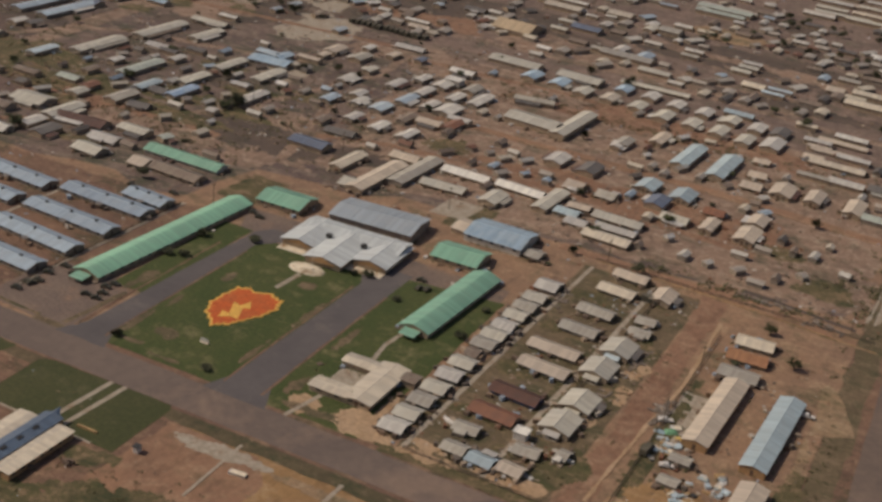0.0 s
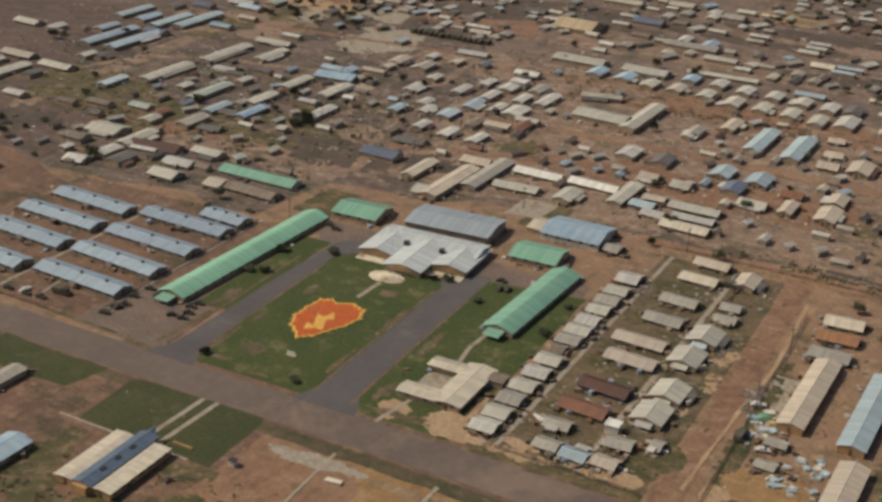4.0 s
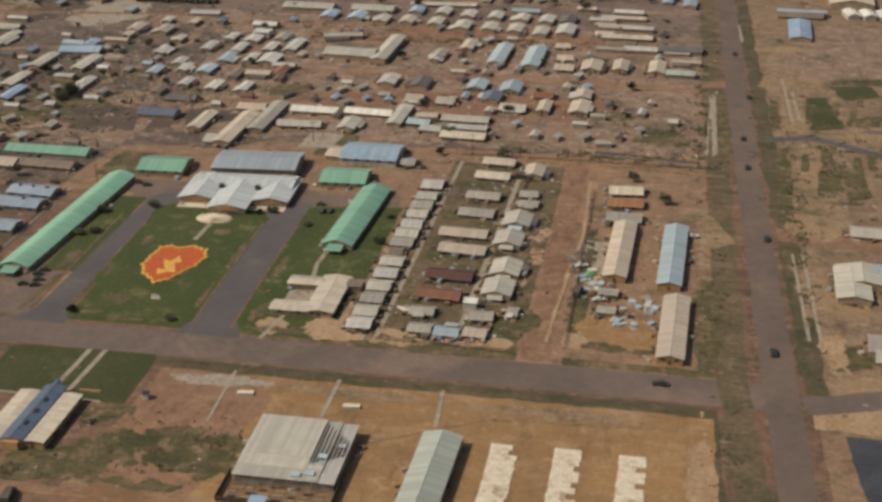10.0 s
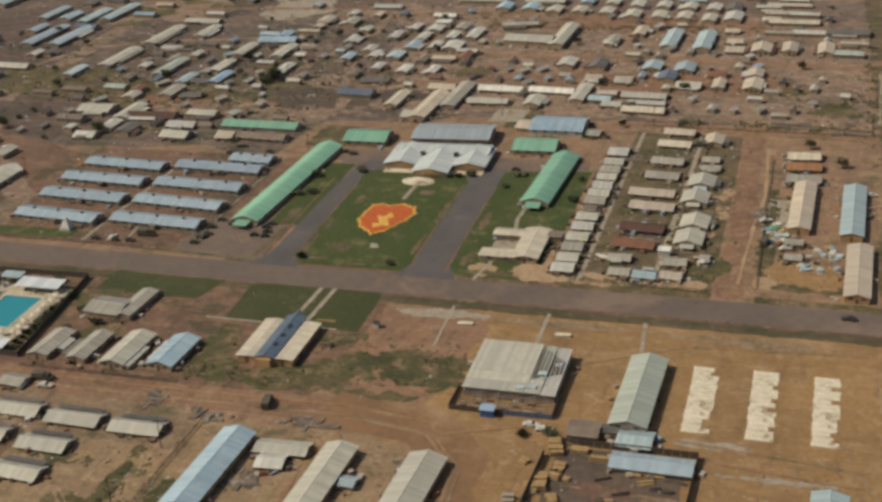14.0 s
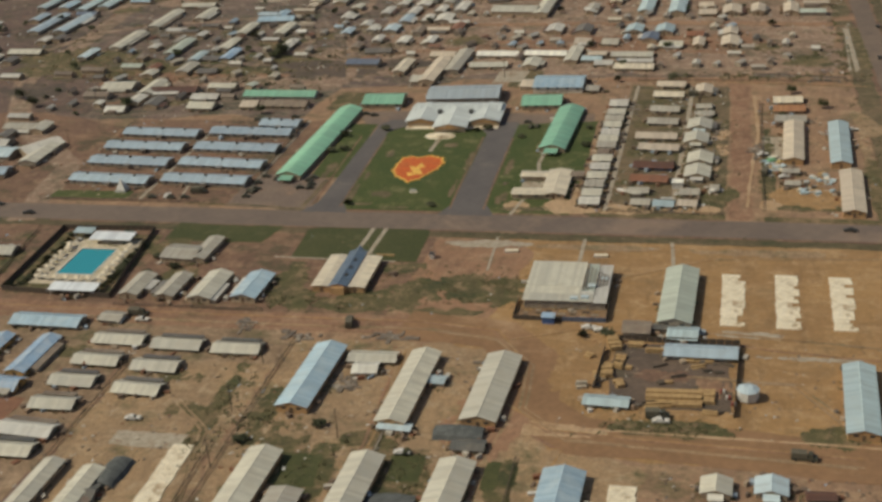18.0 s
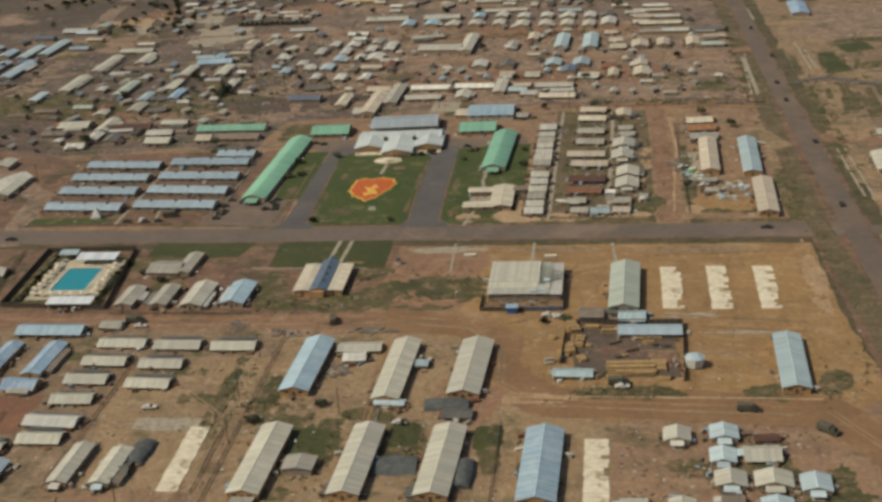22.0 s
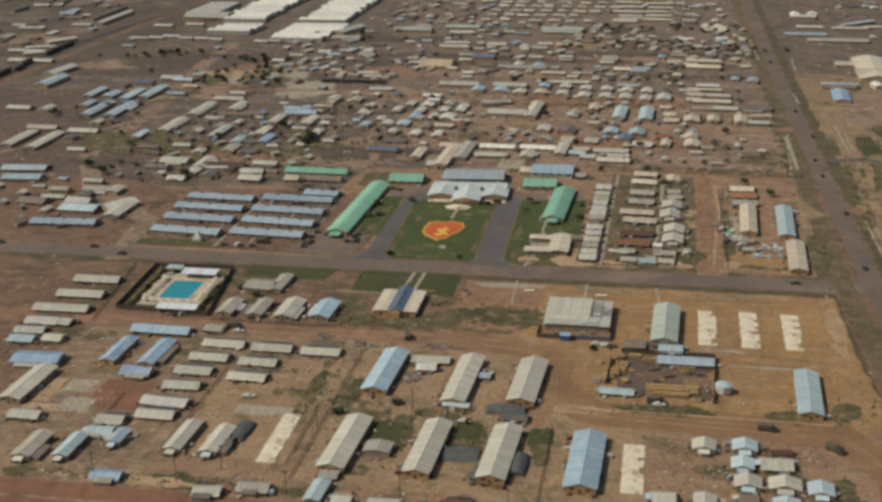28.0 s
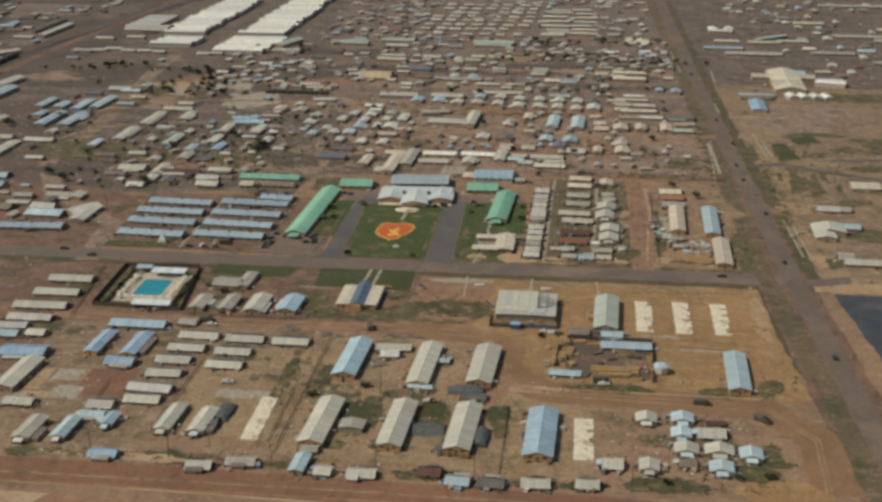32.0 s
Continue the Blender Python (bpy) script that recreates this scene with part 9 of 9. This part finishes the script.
camp_hut(-338.3, 530.4, 13.0, 7.0, -2, "ash")
camp_hut(-323.4, 530.5, 13.0, 7.0, -2, "ash")
camp_hut(-309.3, 527.8, 12.0, 7.0, -2, "ash")
camp_hut(-295.5, 489.6, 10.0, 5.4, 87.4, "steel")
camp_hut(-266.1, 522.6, 12.0, 7.0, -2, "ash")
camp_hut(-254.8, 525.0, 12.0, 7.0, -2, "ash")
camp_hut(-236.4, 496.3, 10.0, 5.4, 87.4, "ash")
camp_hut(-235.5, 520.7, 11.0, 6.3, 87.4, "ash")
camp_hut(-162.9, 488.3, 15.0, 8.1, 87.4, "white")
camp_hut(-160.3, 517.0, 14.0, 8.0, -2, "dkgrey")
camp_hut(-148.3, 500.1, 7.0, 4.5, 87.4, "white")
camp_hut(-123.9, 511.2, 6.0, 4.5, 87.4, "bright")
camp_hut(-94.0, 531.8, 21.9, 6.0, -2.0, "white")
camp_hut(-80.4, 512.6, 6.0, 4.5, 87.4, "white")
camp_hut(-77.6, 480.5, 12.0, 6.0, -2, "tan2")
camp_hut(-71.3, 506.1, 8.0, 4.0, -2, "white")
camp_hut(-35.2, 518.8, 13.0, 7.2, 87.4, "ash")
camp_hut(-32.9, 508.8, 13.0, 7.2, 87.4, "tan2")
camp_hut(-18.3, 532.6, 12.0, 7.0, -2, "ash")
camp_hut(-10.8, 494.6, 8.0, 4.5, 87.4, "white")
camp_hut(39.5, 481.8, 12.0, 6.0, -2, "ash")
camp_hut(94.1, 494.2, 13.0, 7.0, -2, "grey")
camp_hut(-448.0, 477.1, 31.3, 7.0, 17.0, "tan2")
camp_hut(-444.5, 455.1, 21.6, 7.0, 27.4, "ash")
camp_hut(-75.4, 460.0, 11.0, 6.0, -2, "tan2")
camp_hut(-62.9, 474.6, 19.0, 11.0, -2, "slate")
camp_hut(-39.7, 437.1, 13.0, 6.0, -2, "grey")
camp_hut(-30.9, 446.9, 13.0, 7.2, 87.4, "ash")
camp_hut(-15.0, 443.7, 13.0, 9.0, 87.4, "steelblue")
camp_hut(4.3, 479.6, 12.0, 6.0, -2, "ash")
camp_hut(5.1, 467.4, 11.0, 6.0, -2, "grey")
camp_hut(15.0, 437.9, 9.0, 5.4, 87.4, "dkgrey")
camp_hut(37.9, 460.6, 12.0, 7.0, -2, "tan2")
camp_hut(39.8, 471.6, 12.0, 7.0, -2, "tan2")
camp_hut(63.7, 429.8, 13.0, 5.0, -2, "iceblue")
camp_hut(65.8, 439.4, 14.0, 5.0, -2, "iceblue")
camp_hut(113.6, 470.0, 27.0, 9.0, -3.0, "cream")
camp_hut(-390.7, 386.6, 35.0, 11.0, 82.0, "ash")
camp_hut(-380.1, 349.2, 36.0, 12.0, 86.0, "paleblue")
camp_hut(209.6, 396.0, 27.0, 6.0, -2.3, "steel")
camp_hut(-318.9, 342.6, 12.0, 7.2, 87.4, "dkgrey")
camp_hut(-305.8, 352.8, 14.0, 8.0, -2, "slate")
camp_hut(-279.3, 364.7, 16.0, 9.0, -2, "iceblue")
camp_hut(-274.0, 384.1, 14.0, 8.1, 87.4, "palegreen")
camp_hut(-213.7, 358.8, 8.0, 4.5, 87.4, "steel")
camp_hut(-168.1, 382.8, 9.0, 5.4, 87.4, "dkgrey")
camp_hut(-162.5, 385.5, 9.0, 5.4, 87.4, "grey")
camp_hut(-143.5, 403.4, 16.0, 5.0, -2, "white")
camp_hut(-3.0, 372.0, 12.0, 8.1, 87.4, "milkblue")
camp_hut(-0.6, 417.4, 19.0, 8.0, -2, "tan2")
camp_hut(12.4, 371.5, 13.0, 8.1, 87.4, "ash")
camp_hut(27.5, 367.3, 13.0, 8.1, 87.4, "ash")
camp_hut(43.0, 366.3, 13.0, 8.1, 87.4, "ash")
camp_hut(57.9, 364.0, 13.0, 8.1, 87.4, "tan2")
camp_hut(58.1, 378.8, 16.0, 7.0, -2, "paleblue")
camp_hut(71.8, 362.3, 14.0, 8.1, 87.4, "ash")
camp_hut(83.2, 364.1, 14.0, 9.0, 87.4, "dkgrey")
camp_hut(91.6, 388.0, 11.0, 6.0, -2, "cream")
camp_hut(102.0, 366.1, 14.2, 6.0, -2.0, "ash")
camp_hut(115.4, 383.8, 16.8, 7.0, -2.0, "white")
camp_hut(148.4, 405.5, 14.0, 8.1, 87.4, "steel")
camp_hut(-314.9, 311.3, 17.4, 8.0, 87.4, "milkblue")
camp_hut(-291.5, 289.5, 14.0, 8.0, -2, "slate")
camp_hut(-268.2, 319.6, 14.0, 7.0, -2, "milkblue")
camp_hut(-266.0, 342.8, 12.0, 6.0, -2, "tan")
camp_hut(-222.8, 324.4, 12.0, 5.0, -2, "white")
camp_hut(-148.3, 316.0, 14.0, 8.1, 87.4, "tan")
camp_hut(-147.8, 302.9, 9.0, 5.4, 87.4, "tan")
camp_hut(-136.8, 332.7, 9.0, 5.4, 87.4, "white")
camp_hut(-131.7, 314.2, 13.8, 8.0, 87.4, "grey")
camp_hut(-121.0, 331.1, 10.0, 5.4, 87.4, "tan")
camp_hut(-106.1, 334.5, 8.0, 5.4, 87.4, "slate")
camp_hut(-79.7, 332.1, 14.0, 8.0, -2, "bright")
camp_hut(-63.2, 309.1, 13.0, 7.2, 87.4, "grey")
camp_hut(-49.9, 356.3, 14.0, 9.0, 87.4, "milkblue")
camp_hut(-33.9, 355.9, 14.0, 9.0, 87.4, "milkblue")
camp_hut(-32.2, 317.3, 20.8, 7.0, 13.4, "grey")
camp_hut(-18.7, 351.3, 13.0, 8.1, 87.4, "tan2")
camp_hut(-4.1, 351.5, 13.0, 8.1, 87.4, "cream")
camp_hut(12.0, 349.8, 13.0, 8.1, 87.4, "tan2")
camp_hut(27.7, 344.6, 15.0, 9.0, 87.4, "tan2")
camp_hut(42.8, 343.9, 14.0, 8.1, 87.4, "tan2")
camp_hut(57.1, 342.8, 15.0, 8.1, 87.4, "tan2")
camp_hut(71.3, 338.8, 15.0, 8.1, 87.4, "tan2")
camp_hut(84.2, 343.2, 18.0, 9.9, 87.4, "ash")
camp_hut(104.4, 356.7, 12.0, 5.0, -2, "tan")
camp_hut(110.8, 312.3, 15.7, 5.0, -2.0, "grey")
camp_hut(122.0, 351.6, 16.6, 6.0, -2.0, "white")
camp_hut(125.5, 313.9, 16.8, 8.0, -2.0, "ash")
camp_hut(145.7, 316.3, 21.5, 10.0, -2.0, "dkgrey")
camp_hut(-343.9, 265.3, 12.0, 8.1, 87.4, "ash")
camp_hut(-337.5, 258.3, 12.0, 6.0, -2, "dun")
camp_hut(-320.3, 281.6, 15.9, 7.0, 87.4, "steelblue")
camp_hut(-291.4, 232.2, 10.0, 6.3, 87.4, "ash")
camp_hut(-283.8, 235.7, 10.0, 5.4, 87.4, "dkgrey")
camp_hut(-215.1, 250.4, 13.0, 7.0, -2, "ash")
camp_hut(-206.0, 247.5, 11.0, 5.0, -2, "dkgrey")
camp_hut(-197.4, 259.2, 11.0, 5.0, -2, "dkgrey")
camp_hut(-196.0, 240.6, 10.0, 5.4, 87.4, "ash")
camp_hut(-170.1, 283.7, 12.0, 7.0, -2, "iceblue")
camp_hut(-160.9, 283.7, 12.0, 7.2, 87.4, "milkblue")
camp_hut(-149.6, 291.7, 13.8, 5.0, -2.0, "tan")
camp_hut(-117.2, 298.7, 10.0, 5.4, 87.4, "tan2")
camp_hut(-102.1, 260.2, 10.0, 6.3, 87.4, "ash")
camp_hut(-56.8, 247.7, 13.0, 7.0, -2, "tan")
camp_hut(-48.0, 262.0, 12.0, 6.0, -2, "ash")
camp_hut(8.7, 246.6, 14.0, 9.0, 87.4, "ash")
camp_hut(23.8, 284.6, 9.0, 5.4, 87.4, "ash")
camp_hut(24.9, 245.3, 14.0, 9.0, 87.4, "dkgrey")
camp_hut(25.1, 291.4, 12.0, 7.2, 87.4, "grey")
camp_hut(146.2, 276.8, 14.0, 8.0, -2, "palegreen")
camp_hut(148.7, 295.1, 14.0, 5.0, -2, "tan")
camp_hut(-291.7, 191.8, 10.0, 6.3, 87.4, "dkgrey")
camp_hut(-232.2, 174.1, 14.0, 6.0, -2, "dun")
camp_hut(-215.0, 216.8, 9.0, 5.4, 87.4, "ash")
camp_hut(-214.0, 196.5, 9.0, 5.4, 87.4, "dun")
camp_hut(-212.2, 180.2, 12.0, 7.0, -2, "palegreen")
camp_hut(-198.8, 177.8, 10.0, 6.3, 87.4, "rust")
camp_hut(-179.3, 176.5, 17.1, 8.0, 87.4, "grey")
camp_hut(-150.2, 229.4, 10.0, 5.0, -2, "white")
camp_hut(-96.0, 215.7, 10.0, 5.4, 87.4, "dun")
camp_hut(-84.1, 185.9, 18.0, 10.0, -2, "slate")
camp_hut(61.4, 229.2, 13.0, 9.0, 87.4, "slate")
camp_hut(-275.1, 162.9, 12.0, 7.0, -2, "ash")
camp_hut(-246.3, 166.9, 11.0, 5.0, -2, "dun")
camp_hut(-210.0, 132.0, 14.0, 8.0, -2, "dun")
camp_hut(-203.1, 118.8, 6.0, 4.5, 87.4, "white")
camp_hut(-196.7, 167.6, 9.0, 7.2, 87.4, "tan2")
camp_hut(-185.2, 124.8, 12.0, 7.2, 87.4, "ash")
camp_hut(-174.1, 120.7, 13.0, 8.1, 87.4, "dkgrey")
camp_hut(-147.5, 146.2, 15.0, 8.0, -2, "tan2")
camp_hut(-235.7, 99.0, 12.0, 6.0, -2, "ash")
camp_hut(-248.4, 81.6, 12.0, 7.0, -2, "grey")
camp_hut(-245.3, 67.2, 14.0, 6.0, -2, "ash")
camp_hut(-226.3, 84.4, 18.0, 9.0, -2, "grey")
camp_hut(-229.4, 73.5, 10.0, 6.3, 87.4, "dkgrey")
camp_hut(-216.6, 83.9, 12.0, 8.1, 87.4, "tan2")
camp_hut(-203.6, 58.3, 19.5, 12.0, 55.5, "ash")
# the farthest blocks of small huts
for row in range(8):
    for k in range(7):
        if rng.random() < 0.88:
            camp_hut(-84 + 15.5 * k + rng.uniform(-2, 2) + 2 * row, 648 + 26 * row + rng.uniform(-3, 3), rng.uniform(8, 12), rng.uniform(6, 8), -3, rng.choice(("ash", "tan2", "ash", "cream", "white")))
for row in range(7):
    for k in range(2):
        camp_hut(46 + 28 * k + rng.uniform(-3, 3), 652 + 25 * row + rng.uniform(-3, 3), rng.uniform(20, 27), 7, -2, rng.choice(("cream", "tan2", "ash")))
for k in range(44):
    x, y = rng.uniform(-190, 140), rng.uniform(560, 860)
    if free(x, y, 15) and not 20 < x < 40:
        camp_hut(x, y, rng.uniform(7, 13), rng.uniform(5, 7), rng.choice((-2, 87)), rng.choice(("grey", "ash", "dkgrey", "dun", "steel")))
for k in range(24):
    x, y = rng.uniform(-240, -110), rng.uniform(345, 540)
    if free(x, y, 14) and not (-300 < x < -180 and 385 < y < 480) and not x < -385 + (y - 345) * 0.02:
        camp_hut(x, y, rng.uniform(6, 12), rng.uniform(5, 7), rng.choice((-2, 87, 62)), rng.choice(("grey", "ash", "dkgrey", "dun", "rustdark", "steel")))
for k in range(26):
    x, y = rng.uniform(-235, -90), rng.uniform(118, 300)
    if free(x, y, 13.5):
        camp_hut(x, y, rng.uniform(5, 8), rng.uniform(4, 6), rng.choice((-2, 87, 70)), rng.choice(("grey", "dkgrey", "dun", "rustdark", "ash", "palegreen")))
for k in range(16):
    x, y = rng.uniform(-620, -455), rng.uniform(470, 900)
    if free(x, y, 30):
        camp_hut(x, y, rng.uniform(14, 30), rng.uniform(7, 9), rng.choice((80, 84, -4)), rng.choice(("grey", "dkgrey", "steel", "dun")))
# white storehouses side by side in four blocks
for x0, x1, y0, y1, lean in ((-335, -295, 622, 845, 6), (-331, -290, 560, 600, 8), (-262, -212, 532, 606, 6), (-258, -216, 624, 880, 6)):
    n = max(3, round((y1 - y0) / 12.4))
    for k in range(n):
        building("hangar", (x0 + x1) / 2 + lean * k / n + rng.uniform(-2, 2), y0 + (k + 0.5) * (y1 - y0) / n, x1 - x0 + rng.uniform(-4, 4), (y1 - y0) / n + 0.3, rng.uniform(-0.6, 0.6), 3.6, "bright", "vast distant storehouse", "storehouse", "white storehouses", "white", 9, 0, "in a row")
for k in range(6):
    building("hangar", -368 + 0.6 * k, 656 + 12 * k, 31, 12.2, 0, 3.2, "ash", "broad distant storehouse", "storehouse", "white storehouses", "white", 6, 0, "in a row")
for k in range(26):
    x, y = rng.uniform(215, 400), rng.uniform(430, 900)
    if free(x, y, 22):
        small_hut(x, y, rng.uniform(8, 20), rng.uniform(6, 9), rng.choice((0, 88)) + rng.uniform(-6, 4), rng.choice(("tan2", "grey", "tan", "paleblue", "cream")), "far buildings beyond the wide road", "far off")
for k in range(4):
    building("white_store", 236.4 + 8.8 * k, 397.5 - 0.4 * k, 13, 7.6, 100, 2.6, "bright", "small gabled store", "store", "row of white stores", "white", 16, 0, "beyond the wide road")
building("white_store", 274, 446, 24, 13, -14, 3.4, "bright", "broad white store", "store", "", "white", 10, 0, "beyond the wide road")

# ---- the far shanties, past counting ----
m_, nt_, b_ = node_mat("shanty_roofs", 0.7)
g_ = nt_.nodes.new("ShaderNodeNewGeometry")
cr_ = nt_.nodes.new("ShaderNodeValToRGB")
cr_.color_ramp.interpolation = "CONSTANT"
for k, (pos, c) in enumerate(((0.0, (0.50, 0.47, 0.41, 1)), (0.22, (0.36, 0.32, 0.27, 1)), (0.40, (0.22, 0.17, 0.13, 1)), (0.55, (0.52, 0.46, 0.36, 1)), (0.68, (0.34, 0.42, 0.48, 1)), (0.78, (0.13, 0.115, 0.10, 1)), (0.90, (0.62, 0.60, 0.55, 1)), (0.96, (0.20, 0.10, 0.065, 1)))):
    e = cr_.color_ramp.elements[k] if k < 2 else cr_.color_ramp.elements.new(pos)
    e.position, e.color = pos, c
stain = noise_node(nt_, 0.35, 4.0, 0.7)
nt_.links.new(g_.outputs["Random Per Island"], cr_.inputs["Fac"])
nt_.links.new(mix(nt_, 0.6, cr_.outputs["Color"], mix(nt_, ramp(nt_, stain, 0.3, 0.7), (0.6, 0.58, 0.55), (1.25, 1.25, 1.25)), "MULTIPLY"), b_.inputs["Base Color"])


def shanties(x0, x1, y0, y1, count, size, clear):
    """Small gabled shacks in loose rows, one mesh of walls and one of roofs."""
    walls, roofs, spots = Geo(), Geo(), []
    for _ in range(count * 6):
        if len(spots) >= count:
            break
        x, y = rng.uniform(x0, x1), rng.uniform(y0, y1)
        if fractal(x, y, 0.018) < -0.15 or not free(x, y, clear) or any((x - a) ** 2 + (y - b) ** 2 < 60 for a, b in spots):
            continue
        spots.append((x, y))
        th = radians(rng.choice((-2, 87, 87, 62)) + rng.uniform(-4, 4))
        u, w = Vector((math.cos(th), math.sin(th), 0)) * size * rng.uniform(0.55, 1.2), Vector((-math.sin(th), math.cos(th), 0)) * size * rng.uniform(0.4, 0.65)
        p, h, r = Vector((x, y, 0)), rng.uniform(1.7, 2.4), rng.uniform(0.7, 1.2)
        base = [p - u - w, p + u - w, p + u + w, p - u + w]
        walls.hexa(base + [q + Vector((0, 0, h)) for q in base])
        u, w, up = u * 1.08, w * 1.15, Vector((0, 0, h - 0.1))
        a = [p - u - w + up, p + u - w + up, p + u + w + up, p - u + w + up, p - u + up + Vector((0, 0, r)), p + u + up + Vector((0, 0, r))]
        roofs.add(a, [(0, 1, 5, 4), (2, 3, 4, 5), (1, 2, 5), (3, 0, 4), (3, 2, 1, 0)])
    ob = tagged(new("far_shanties", walls.mesh("far_shanties", WALL["grey"])), "crowded low shacks of the far camp", "shacks", kind="stuff")
    part("roofs", roofs, m_, ob, "patchwork metal roofs")


shanties(-110, 150, 398, 640, 150, 5.0, 13)
shanties(-232, -110, 380, 545, 55, 4.6, 12)
shanties(-228, -100, 112, 300, 52, 3.2, 11)
shanties(-90, 150, 178, 345, 60, 3.0, 11)
shanties(-180, 140, 640, 900, 150, 5.5, 14)
shanties(-640, -440, 420, 900, 70, 7.0, 16)
shanties(225, 420, 470, 900, 70, 6.0, 18)
shanties(-330, -180, 20, 105, 14, 3.4, 12)

DEBRIS = surface("weathered_debris", (0.21, 0.165, 0.125), (0.12, 0.10, 0.085), 0.5, 0.8, (0.33, 0.29, 0.24), coarse=0.2)


def rubble(x, y, rx, ry, n):
    """Loose boards, sheets and blocks lying about, in one mesh."""
    g = Geo()
    for _ in range(n):
        px_, py_ = x + rng.gauss(0, 0.45) * rx, y + rng.gauss(0, 0.45) * ry
        th = rng.choice((0.0, 1.53, rng.uniform(0, 3.1)))
        u = Vector((math.cos(th), math.sin(th), 0)) * rng.uniform(0.5, 1.9)
        w = Vector((-math.sin(th), math.cos(th), 0)) * rng.uniform(0.2, 0.9)
        p, h = Vector((px_, py_, 0.05)), rng.uniform(0.15, 0.6)
        base = [p - u - w, p + u - w, p + u + w, p - u + w]
        g.hexa(base + [q + Vector((0, 0, h * rng.uniform(0.6, 1.0))) for q in base])
    tagged(new("rubble_heap", g.mesh("rubble_heap", DEBRIS)), "scattered boards, sheets and rubble on bare earth", "rubble", kind="stuff")


for x, y, rx, ry, n in ((-29.5, -103.3, 6, 4, 26), (1.1, -101.8, 8, 3, 30), (-49.3, -98.0, 4, 5, 22), (-6.1, -132.3, 6, 5, 24), (-7.6, -117.6, 6, 4, 18), (36, -118, 4, 6, 16), (116, 66, 4, 9, 26), (96, 60, 3, 10, 16), (99, 92, 3, 10, 16), (76, 12, 8, 3, 18), (122, 166, 9, 3, 22), (146, 160, 8, 4, 18), (60, 118, 5, 6, 16)):
    rubble(x, y, rx, ry, n)
